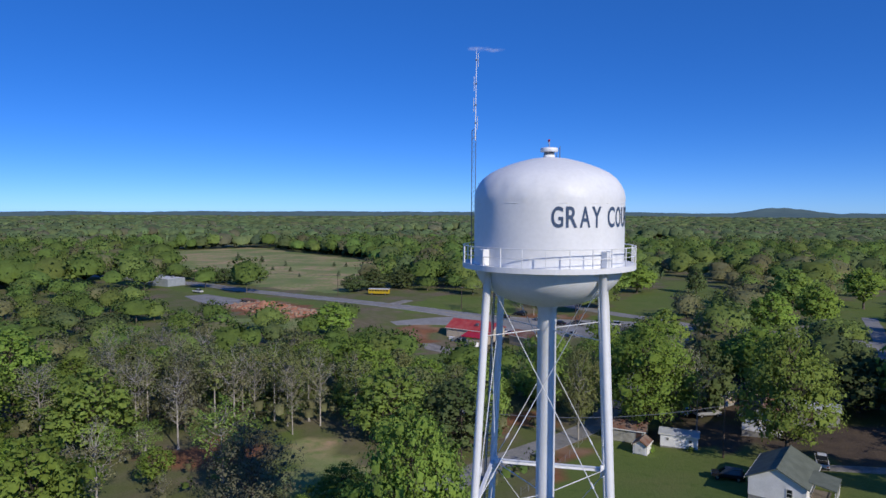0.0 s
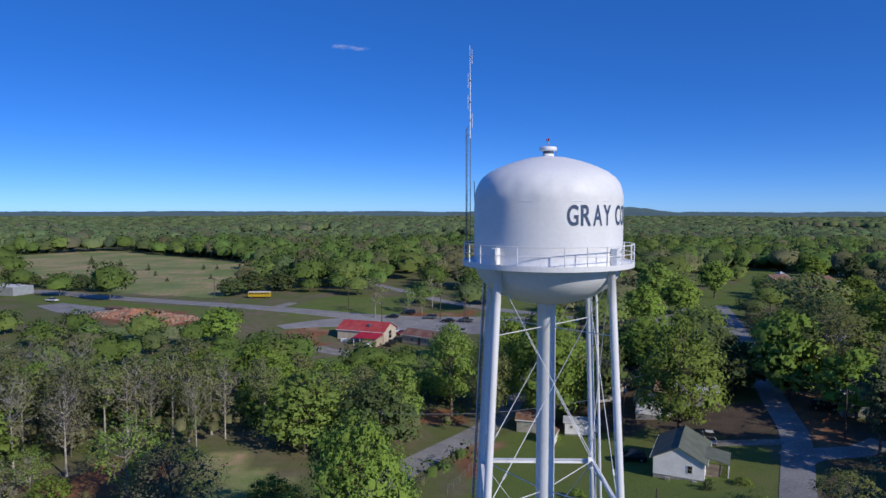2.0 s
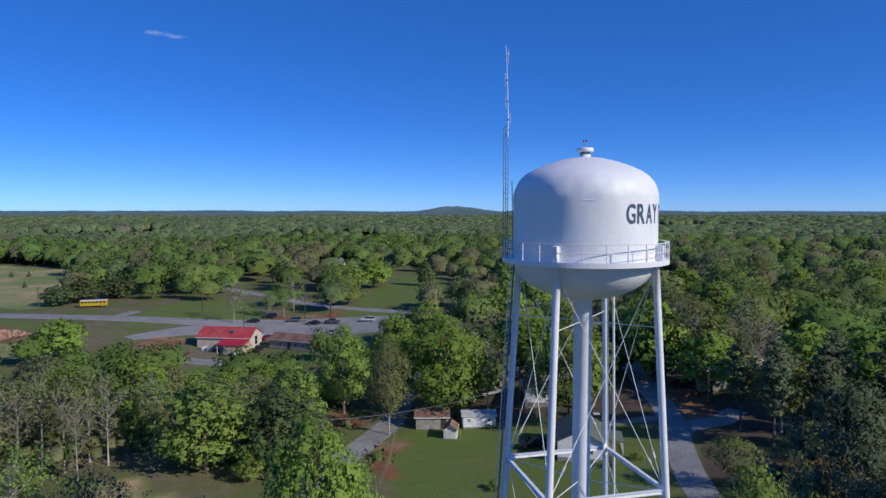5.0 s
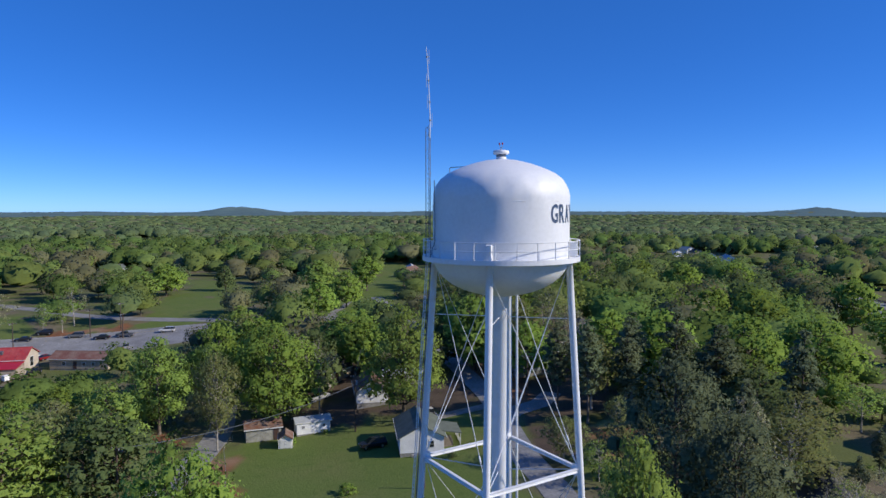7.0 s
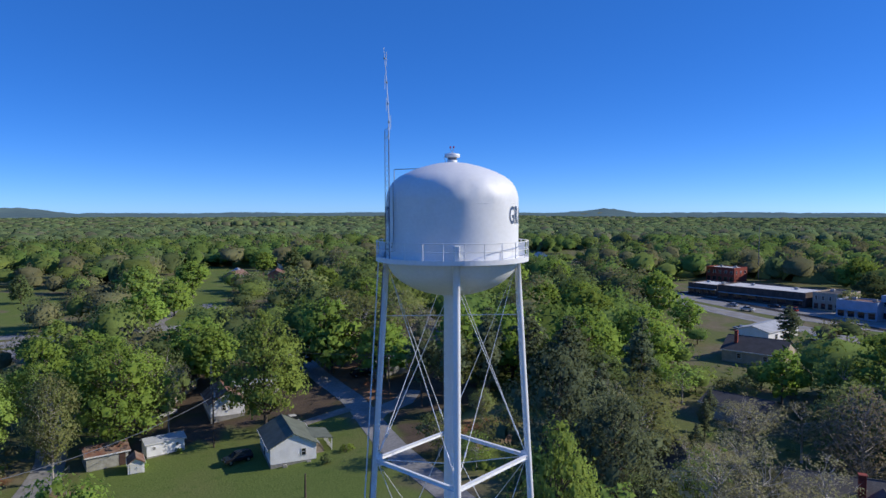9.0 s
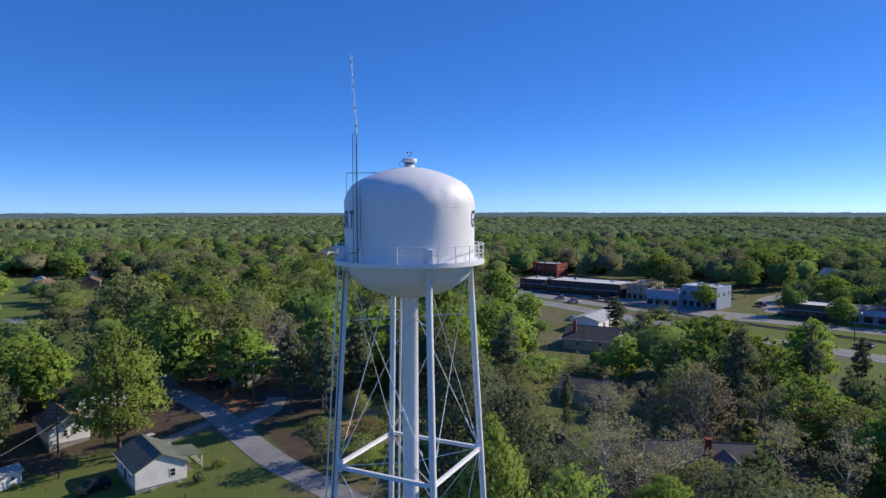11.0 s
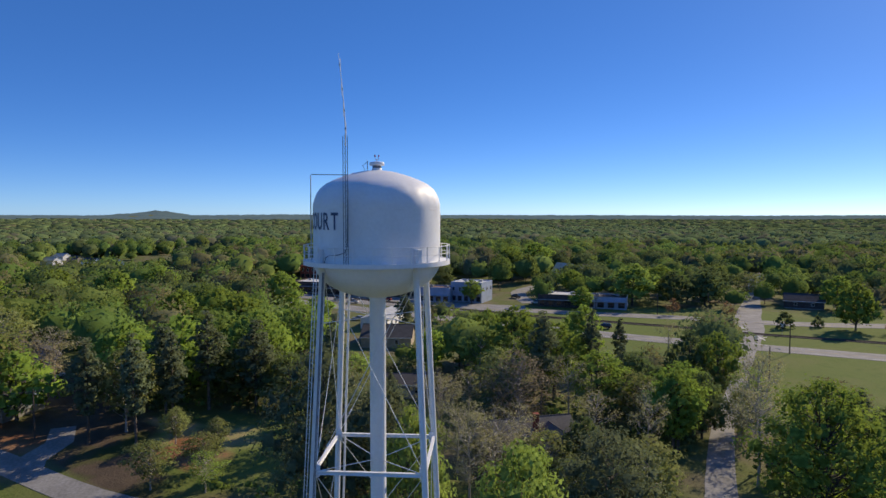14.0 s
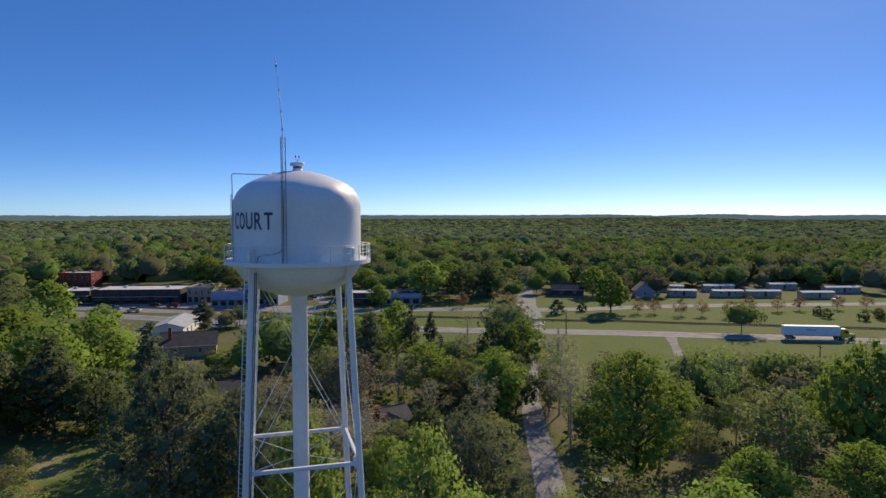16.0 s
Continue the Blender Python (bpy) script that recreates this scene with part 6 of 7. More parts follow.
def flat_building(name, label, x, y, turn, length, width, h, wall_m, roof_m, front=0, floors=1, parapet=0.5, category="shop"):
    """A flat-roofed block with a parapet; its front looks along -y of its own axes. front: number of bays."""
    ob = thing(name, label, category, pose(x, y, ground_z(x, y), 0, 0, turn))
    bm = bmesh.new()
    box(bm, 0, 0, h / 2 - 0.4, length, width, h + 0.8)
    part("wall", bm, wall_m, ob)
    bm = bmesh.new()
    box(bm, 0, 0, h + 0.03, length - 0.5, width - 0.5, 0.08)
    part("roof", bm, roof_m, ob)
    for cx, cy, sx, sy in ((0, -width / 2 + 0.13, length, 0.26), (0, width / 2 - 0.13, length, 0.26), (-length / 2 + 0.13, 0, 0.26, width - 0.52), (length / 2 - 0.13, 0, 0.26, width - 0.52)):
        bm = bmesh.new()
        box(bm, cx, cy, h + parapet / 2, sx, sy, parapet, 0.02)
        part("parapet", bm, wall_m, ob)
    for i in range(2):
        bm = bmesh.new()
        box(bm, length * (0.25 - 0.5 * i), width * 0.15, h + 0.5, 1.4, 1.1, 0.85, 0.05)
        part("roof_unit", bm, grey_steel, ob, "grey metal air conditioner")
    if front:
        bay = length / front
        for f in range(floors):
            for i in range(front):
                cx = -length / 2 + bay * (i + 0.5)
                if f == 0:
                    window(ob, cx, -width / 2, 1.55, bay * 0.62, 2.0, -90, wood_grey)
                else:
                    window(ob, cx, -width / 2, f * h / floors + 1.5, bay * 0.34, 1.6, -90)
        if floors == 1:
            bm = bmesh.new()
            box(bm, 0, -width / 2 - 0.8, 2.95, length * 0.96, 1.6, 0.12, 0.02)
            part("awning", bm, roof_silver, ob, "pale metal awning along the front")
        side_n = max(2, int(width / 4))
        for f in range(1, floors):
            for i in range(side_n):
                cy = -width / 2 + width / side_n * (i + 0.5)
                window(ob, -length / 2, cy, f * h / floors + 1.5, 1.0, 1.6, 180)
                window(ob, length / 2, cy, f * h / floors + 1.5, 1.0, 1.6, 0)
    return ob


# white house beside the tower lawn; its ridge runs away from the lawn
white_house = gable_house("white_house", "small white-sided house with a grey-green shingle roof", 42.5, 55.2, 54, 10.5, 7.3, 2.6, 1.9, siding_white, roof_grey, 0.55,
                          wins=(("w", -1.6, 1.4, 0.75, 1.15), ("n", -2.5, 1.5, 0.8, 1.1), ("n", 2, 1.5, 0.8, 1.1)), doors=(("n", 0.2),))
bm = bmesh.new()
vs = [bm.verts.new(p) for p in ((-3.0, -3.4, 3.25), (2.4, -3.4, 3.25), (2.4, -7.0, 2.65), (-3.0, -7.0, 2.65), (-3.0, -3.4, 3.4), (2.4, -3.4, 3.4), (2.4, -7.0, 2.8), (-3.0, -7.0, 2.8))]
for f in ((0, 1, 2, 3), (4, 7, 6, 5), (0, 4, 5, 1), (2, 6, 7, 3), (1, 5, 6, 2), (0, 3, 7, 4)):
    bm.faces.new([vs[k] for k in f])
bmesh.ops.recalc_face_normals(bm, faces=bm.faces)
part("porch_roof", bm, roof_grey, white_house)
for px, py in ((-2.8, -6.8), (-0.2, -6.8), (2.2, -6.8)):
    bm = bmesh.new()
    box(bm, px, py, 1.4, 0.14, 0.14, 2.6, 0.01)
    part("porch_post", bm, trim_white, white_house)
bm = bmesh.new()
box(bm, -0.3, -5.2, 0.3, 5.2, 3.4, 0.5, 0.02)
part("porch_floor", bm, wood_grey, white_house)
for py in (-6.85,):
    bm = bmesh.new()
    box(bm, -0.3, py, 1.35, 5.0, 0.06, 0.08)
    box(bm, -0.3, py, 0.75, 5.0, 0.05, 0.06)
    for k in range(18):
        box(bm, -2.7 + k * 0.28, py, 1.05, 0.04, 0.04, 0.6)
    part("porch_rail", bm, trim_white, white_house)
for (px, pw) in ((-5.79, 1.5), (-5.79, -2.3)):
    bm = bmesh.new()
    box(bm, px, pw, 0.28, 0.35, 0.7, 0.5, 0.05)
    part("meter_box", bm, block_grey, white_house)

gable_house("storage_building", "low white storage building with a pale tin roof", 35, 77, -22, 6.2, 3.2, 2.15, 0.55, siding_white, roof_silver, 0.15, 0.15,
            wins=(("s", -1.9, 1.35, 0.5, 0.5), ("s", 1.9, 1.35, 0.5, 0.5)), category="outbuilding")
shed = gable_house("garden_shed", "small white shed with a red roof", 27.6, 74, 58, 3.0, 2.4, 1.7, 0.75, siding_white, roof_rust, 0.1, 0.12, category="shed")
for s in (-0.48, 0.48):
    bm = bmesh.new()
    box(bm, -1.53, s, 0.95, 0.05, 0.9, 1.6, 0.01)
    leaf = part("shed_door", bm, trim_white, shed)
    bm = bmesh.new()
    box(bm, -1.57, s * 0.25, 0.95, 0.05, 0.05, 0.16)
    part("latch", bm, dark_steel, leaf)
bm = bmesh.new()
box(bm, -2.1, 0, 0.05, 1.2, 1.5, 0.12, 0.02, pose(0, 0, 0, 0, -6, 0))
part("ramp", bm, wood_grey, shed)
gable_house("old_outbuilding", "weathered pale outbuilding with a rusty tin roof", 27.2, 81.5, -24, 6.2, 5.0, 2.3, 0.9, siding_old, roof_rust, 0.1, 0.25, wins=(), doors=(("s", 2.2),), category="outbuilding")
gable_house("neighbour_house", "white-sided house with a faded brown roof", 52, 81.1, 58, 9.0, 6.4, 2.6, 2.0, siding_white, roof_rust, 0.5, wins=(("w", -0.7, 1.6, 0.7, 1.1), ("w", 0.7, 1.6, 0.7, 1.1), ("n", 0, 1.5, 0.8, 1.1)), doors=(("s", 1),))
gable_house("mobile_home", "pale mobile home under the trees", 60, 80.6, -25, 9.0, 4.0, 2.5, 0.7, siding_old, roof_silver, 0.6, 0.15, wins=(("s", -3, 1.5, 0.9, 0.8), ("s", 2.6, 1.5, 0.9, 0.8)), doors=(("s", 0),), category="mobile home")
gable_house("rear_house", "low house with a dark roof under the trees", 52, 98.1, 20, 11, 7, 2.6, 1.8, siding_tan, roof_dark, 0.4, wins=(("s", -3, 1.5, 0.9, 1.0), ("s", 3, 1.5, 0.9, 1.0)), doors=(("s", 0),))
blue_house = gable_house("grey_house", "grey-blue house with a dark roof and wooden front steps", 83.7, 64.1, -27, 8.5, 6.2, 2.8, 2.0, siding_grey, roof_dark, 0.9, wins=(("w", 1.6, 1.5, 0.8, 1.2), ("w", -1.8, 1.5, 0.8, 1.2), ("s", 0, 1.5, 0.9, 1.2)), doors=(("w", 0),))
for k in range(5):
    bm = bmesh.new()
    box(bm, -5.1 - k * 0.32, 0, 0.72 - k * 0.16, 0.34, 1.5, 0.06)
    part("step", bm, wood_grey, blue_house)
for s in (-0.78, 0.78):
    bm = bmesh.new()
    tube(bm, [(-4.8, s, 1.75), (-6.6, s, 0.95), (-6.6, s, 0.0)], 0.05, 5)
    part("hand_rail", bm, wood_grey, blue_house)
gable_house("porch_house", "low white house with a dark roof and front porch", 100.5, 72.1, -20, 10, 7, 2.6, 1.7, siding_white, roof_dark, 0.6, wins=(("w", -1.5, 1.5, 0.8, 1.1), ("s", -2, 1.5, 0.8, 1.1), ("s", 2, 1.5, 0.8, 1.1)), doors=(("w", 1),))

# shop with the red roof, and its neighbour
shop_turn = -31.6
shop = gable_house("red_roof_shop", "cream shop with a faded red metal roof and brighter lean-to", 2, 175.2, shop_turn, 16.5, 9.4, 3.6, 2.2, siding_cream, roof_faded, 0.1, 0.4,
                   wins=(("e", 0, 2.2, 2.2, 2.6), ("s", 5.5, 1.6, 1.0, 1.1)), doors=(("s", 2.6),), category="shop")
bm = bmesh.new()
vs = [bm.verts.new(p) for p in ((0.2, -4.75, 3.25), (8.4, -4.75, 3.25), (8.4, -10.2, 2.45), (0.2, -10.2, 2.45), (0.2, -4.75, 3.4), (8.4, -4.75, 3.4), (8.4, -10.2, 2.6), (0.2, -10.2, 2.6))]
for f in ((0, 1, 2, 3), (4, 7, 6, 5), (0, 4, 5, 1), (2, 6, 7, 3), (1, 5, 6, 2), (0, 3, 7, 4)):
    bm.faces.new([vs[k] for k in f])
bmesh.ops.recalc_face_normals(bm, faces=bm.faces)
part("lean_to_roof", bm, roof_red, shop)
bm = bmesh.new()
box(bm, 5.6, -7.4, 1.2, 5.2, 4.8, 2.4)
part("lean_to_wall", bm, siding_tan, shop)
for px in (0.45, 2.6):
    bm = bmesh.new()
    box(bm, px, -9.9, 1.2, 0.15, 0.15, 2.5)
    part("lean_to_post", bm, trim_white, shop)
for k in range(9):
    bm = bmesh.new()
    xk = -8.4 + k * 2.1
    for s in (-1, 1):
        tube(bm, [(xk, 0, 6.07), (xk, s * 5.6, 3.72)], 0.035, 4)
    part("roof_seam", bm, roof_faded, shop)
bm = bmesh.new()
box(bm, 2.2, -2.6, 5.2, 0.9, 0.9, 0.9, 0.05)
part("roof_unit", bm, dark_steel, shop)
for k, (px, py, c) in enumerate(((-4.5, -7.5, siding_white), (-2.8, -8.0, grey_steel), (3.5, -11.5, dark_steel), (6.5, -11.3, siding_white))):
    bm = bmesh.new()
    box(bm, 0, 0, 0.6, 1.5, 1.1, 1.2, 0.06)
    box(bm, 0, 0, 1.25, 1.6, 1.2, 0.12, 0.02)
    m = shop.matrix_basis @ pose(px, py, 0.05, 0, 0, 20 * k)
    t = thing("storage_bin", "metal storage bin behind the shop", "bin", m, "bins behind the shop")
    part("bin_body", bm, c, t)
gable_house("brown_roof_building", "low tan building with a brown metal roof", 20.5, 165.2, -47, 16.0, 6.6, 2.7, 1.3, siding_tan, roof_brown, 0.15, 0.4,
            wins=(("s", -4, 1.4, 0.9, 0.9), ("s", 4, 1.4, 0.9, 0.9), ("s", 1.5, 1.4, 0.9, 0.9)), doors=(("s", -1), ("e", 0)), category="shop")

# town centre
flat_building("storefront_row", "row of dark brick storefronts with white roofs", 261, -4, 246, 36, 18, 5.4, brick_dark, roof_white, 6)
flat_building("storefront_low", "low dark storefront with a white roof", 275, 20, 246, 14, 16, 4.6, brick_dark, roof_white, 4)
flat_building("storefront_brick", "old brick storefront with a pale parapet", 250, -27, 246, 10, 16, 6.2, siding_tan, roof_dark, 4, 2)
flat_building("white_block", "two-storey pale blue and white town building", 231, -49, 238, 14, 13, 8.0, block_blue, roof_white, 5, 2)
flat_building("brick_strip", "long low dark brick shop building", 213.7, -83.3, 244, 17, 13, 4.6, brick_dark, roof_white, 5)
flat_building("blue_strip", "low blue-grey shop building with a flat roof", 207, -100.3, 244, 16, 13, 4.2, block_blue, roof_dark, 4)
flat_building("brick_hall", "red brick hall with a white roof", 337.3, 21.5, 245, 16, 12, 7.0, brick_red, roof_white, 5, 2)
flat_building("blue_store", "low blue painted store beside the two-storey block", 231.5, -34.5, 245, 13, 10, 5.8, block_blue, roof_rust, 4)
gable_house("tall_white_house", "tall white house with steep gables", 299.7, -113.4, 30, 11, 8, 5.4, 4.0, siding_white, roof_silver, 0.5, wins=(("w", -1.5, 1.6, 0.9, 1.4), ("w", 1.5, 1.6, 0.9, 1.4), ("w", 0, 5.2, 0.9, 1.4), ("s", 0, 1.6, 0.9, 1.4)))
gable_house("steep_white_house", "white house with a steep dark roof", 305.2, -127.7, 120, 11, 8, 4.4, 3.8, siding_white, roof_dark, 0.5, wins=(("w", -1.5, 1.6, 0.9, 1.4), ("w", 1.5, 1.6, 0.9, 1.4), ("n", 0, 1.6, 0.9, 1.4)))
gable_house("dark_gable_house", "house with a steep dark roof", 242.2, -115.5, 150, 12, 8, 3.0, 3.6, siding_tan, roof_dark, 0.5, wins=(("w", 0, 1.6, 1.2, 1.3), ("n", 0, 1.6, 1.0, 1.3)))
gable_house("two_storey_house", "pale two-storey house among the trees", 243.5, -191.1, 146, 12, 9, 5.6, 2.4, siding_white, roof_dark, 0.5, wins=tuple(("e", a, z, 0.9, 1.4) for a in (-2.8, 0, 2.8) for z in (1.6, 4.4)) + tuple(("w", a, z, 0.9, 1.4) for a in (-2.8, 0, 2.8) for z in (1.6, 4.4)))
gable_house("brown_gable_house", "dark house with white-trimmed gables", 193.8, -177.5, 236, 14, 9, 2.8, 2.4, brick_dark, roof_dark, 0.3, wins=(("s", -3, 1.5, 1, 1.2), ("s", 3, 1.5, 1, 1.2)), doors=(("s", 0),))
gable_house("grey_gable_house", "grey house with a grey shingle gable", 173, -203.9, 146, 9, 8, 2.8, 3.4, siding_grey, roof_grey, 0.4, wins=(("e", 0, 1.5, 1.2, 1.2), ("w", 0, 1.5, 1.2, 1.2)))
for k, (x, y, tn, ln, wm, rm, lab) in enumerate((
        (164.8, -219.1, 236, 12, siding_old, roof_silver, "weathered mobile home with a pale roof"),
        (180.5, -227.5, 236, 13, siding_old, roof_white, "long weathered mobile home with a pale roof"),
        (153.8, -234.8, 240, 13, siding_old, roof_silver, "weathered mobile home with a pale roof"),
        (145.4, -247.7, 242, 15, siding_tan, roof_white, "long tan mobile home with a white roof"),
        (169.5, -248.2, 240, 14, siding_old, roof_white, "weathered mobile home behind another"),
        (131.2, -263.9, 243, 14, siding_tan, roof_silver, "tan mobile home with a tin roof"),
        (137, -291.5, 244, 16, siding_old, roof_white, "weathered mobile home near the road"),
        (159.2, -280.5, 244, 13, siding_old, roof_white, "weathered mobile home under trees"))):
    gable_house("mobile_home", lab, x, y, tn, ln, 4.4, 2.2, 0.5, wm, rm, 0.6, 0.15, wins=(("s", -3, 1.5, 1, 0.9), ("s", 3, 1.5, 1, 0.9)), doors=(("s", 0.5),), category="mobile home")

# houses south-east of the tower
gable_house("chimney_house", "house with a dark weathered roof and brick chimney", 52.6, -25.0, 97, 14, 9, 2.8, 2.6, siding_tan, roof_worn, 0.4, wins=(("n", -3, 1.5, 1, 1.2), ("n", 3, 1.5, 1, 1.2), ("w", 0, 1.5, 1, 1.2)), chimney=(-0.6, 2.2, 6.8))
gable_house("chimney_house_wing", "front wing with a pale gable and dark roof", 47.2, -28.6, 10, 7, 6, 2.8, 2.4, siding_old, roof_worn, 0.4, wins=(("w", 0, 1.5, 1, 1.2),))
gable_house("white_gable_house", "small white gabled house with a dark roof", 53.5, -5.3, 24, 8.5, 6.2, 2.7, 2.6, siding_white, roof_dark, 0.5, wins=(("w", 0, 1.6, 0.9, 1.3),), doors=(("w", 1.8),))
gable_house("dark_roof_house", "low house with a broad dark roof and chimney", 142.1, -8.4, 80, 14, 12, 2.8, 2.6, siding_tan, roof_dark, 0.3, wins=(("n", -3, 1.5, 1, 1.2), ("n", 3, 1.5, 1, 1.2)), chimney=(4.5, 3.0, 7.2))
gable_house("white_shop", "white-fronted shop with a grey roof", 175.4, -8.4, 160, 20, 9, 3.2, 1.2, siding_white, roof_silver, 0.2, wins=(("n", -5, 1.5, 1.6, 1.4), ("n", 5, 1.5, 1.6, 1.4)), doors=(("n", 0),), category="shop")
gable_house("low_dark_house", "low house with a flat dark roof", 90.1, -9.3, 75, 11, 8, 2.6, 1.2, siding_old, roof_dark, 0.3, wins=(("n", -3, 1.5, 1, 1.2),))

# scattered far houses
for k, (x, y, tn, wm, rm) in enumerate(((91.6, 371.9, 20, siding_white, roof_grey), (274, 274, 60, siding_white, roof_silver), (224, 234, 40, brick_pale, roof_brown), (207, 246, 20, siding_tan, roof_rust), (216, 255, 50, siding_white, roof_silver),
                                        (320, 280, 50, siding_tan, roof_rust), (340, 241, 60, siding_white, roof_silver), (445, 184, 50, siding_white, roof_dark), (426, 161, 40, siding_white, roof_silver), (516, 126, 62, siding_white, roof_white), (564.3, 128.8, 70, siding_white, roof_white), (589.4, 158.7, 80, siding_white, roof_white), (458, 216, 60, siding_white, roof_silver),
                                        (122.4, 76.7, 30, siding_grey, roof_dark), (317.8, -242.3, 140, siding_white, roof_dark), (502.7, 227.5, 60, siding_white, roof_silver), (469.7, 203.6, 50, siding_tan, roof_dark),
                                        (609.1, 59, 85, siding_white, roof_white), (639.2, -61.1, 95, siding_white, roof_silver), (-520, 930, 10, siding_white, roof_white), (-330.1, 700, 5, siding_white, roof_white))):
    gable_house("far_house", "small distant house among the trees", x, y, tn, 13, 8, 3.0, 2.2, wm, rm, 0.3, wins=(("s", -3, 1.5, 1, 1.2), ("s", 3, 1.5, 1, 1.2)), parent_boards=False)["group"] = "houses among the trees"
flat_building("metal_warehouse", "long low warehouse with a white metal roof", -147.7, 280.4, -28, 18, 10, 3.6, siding_grey, roof_white, 0, 1, 0.1, "warehouse")

# ---- vehicles ----
tyre = mat("black_tyre_rubber", (0.02, 0.02, 0.02), 0.9, var=0.1)
chrome = mat("bright_wheel_metal", (0.55, 0.55, 0.56), 0.3, 0.8, var=0.05)
lamp_glass = mat("pale_lamp_glass", (0.6, 0.6, 0.58), 0.1, var=0.05)
tail_red = mat("red_tail_lamp", (0.35, 0.02, 0.02), 0.25, var=0.05)
paints = {k: mat(k + "_car_paint", c, 0.25, 0.1, var=0.03, spec=0.6) for k, c in {
    "white": (0.72, 0.72, 0.72), "black": (0.02, 0.02, 0.023), "red": (0.30, 0.02, 0.02), "silver": (0.42, 0.43, 0.45), "blue": (0.05, 0.10, 0.22), "yellow": (0.62, 0.42, 0.03), "grey": (0.16, 0.17, 0.18)}.items()}


def prism(bm, outline, half, taper=0.0):
    """A body from a side outline of (x, z), extruded to both sides; taper draws in what lies above the middle."""
    zs = [z for _, z in outline]
    lo, hi = min(zs), max(zs)
    rows = []
    for s in (-1, 1):
        rows.append([bm.verts.new((x, s * (half - taper * max(0, (z - lo) / (hi - lo) - 0.45)), z)) for x, z in outline])
    n = len(outline)
    bm.faces.new(rows[0])
    bm.faces.new(rows[1][::-1])
    for i in range(n):
        bm.faces.new((rows[0][i], rows[1][i], rows[1][(i + 1) % n], rows[0][(i + 1) % n]))
    bmesh.ops.recalc_face_normals(bm, faces=bm.faces)
    return bm


def wheel(parent, x, y, r=0.34, w=0.22):
    bm = bmesh.new()
    tube(bm, [(x, y - w / 2, r), (x, y + w / 2, r)], r, 14)
    t = part("wheel", bm, tyre, parent)
    bm = bmesh.new()
    tube(bm, [(x, y - w / 2 - 0.012, r), (x, y + w / 2 + 0.012, r)], r * 0.58, 10)
    part("rim", bm, chrome, t)


def car(colour, x, y, turn, style="sedan"):
    z = ground_z(x, y) + 0.08
    kinds = {"sedan": ("saloon car", 4.6, [(-2.3, 0.35), (-2.3, 0.85), (-1.6, 0.98), (1.0, 0.98), (2.2, 0.82), (2.3, 0.4)], [(-1.75, 0.96), (-1.1, 1.42), (0.35, 1.45), (1.15, 0.96)]),
             "suv": ("sport utility car", 4.8, [(-2.4, 0.4), (-2.4, 1.05), (1.1, 1.08), (2.3, 0.98), (2.4, 0.45)], [(-2.35, 1.04), (-2.1, 1.72), (0.4, 1.74), (1.25, 1.06)]),
             "pickup": ("pickup truck", 5.4, [(-2.7, 0.5), (-2.7, 1.1), (1.3, 1.12), (2.6, 1.02), (2.7, 0.5)], [(-0.75, 1.1), (-0.6, 1.78), (0.75, 1.8), (1.5, 1.1)])}
    word, ln, low, cab = kinds[style]
    ob = thing("pickup" if style == "pickup" else "car", f"{colour} {word} parked on the ground" if style != "pickup" else f"{colour} pickup truck standing parked", "truck" if style == "pickup" else "car", pose(x, y, z, 0, 0, turn), "parked cars")
    bm = prism(bmesh.new(), low, 0.9)
    bmesh.ops.bevel(bm, geom=list(bm.edges), offset=0.06, segments=1, affect="EDGES")
    body = part("body", bm, paints[colour], ob)
    bm = prism(bmesh.new(), cab, 0.84, 0.34)
    part("cabin_glass", bm, glass, ob)
    bm = bmesh.new()
    x0, x1, zt = cab[1][0] + 0.05, cab[2][0] - 0.05, cab[1][1] + 0.02
    box(bm, (x0 + x1) / 2, 0, zt, x1 - x0, 1.26, 0.06, 0.02)
    part("roof", bm, paints[colour], ob)
    if style == "pickup":
        bm = bmesh.new()
        box(bm, -1.75, 0, 1.115, 1.75, 1.45, 0.03)
        part("load_bed", bm, tyre, ob)
    for sx in (-ln * 0.31, ln * 0.31):
        for sy in (-0.8, 0.8):
            wheel(ob, sx, sy, 0.34 if style == "sedan" else 0.38)
    for sy in (-0.62, 0.62):
        bm = bmesh.new()
        box(bm, ln / 2 - 0.06, sy, 0.74, 0.1, 0.36, 0.16, 0.02)
        part("headlight", bm, lamp_glass, ob)
        bm = bmesh.new()
        box(bm, -ln / 2 + 0.03, sy, 0.8, 0.08, 0.3, 0.16, 0.02)
        part("tail_light", bm, tail_red, ob)
    return ob


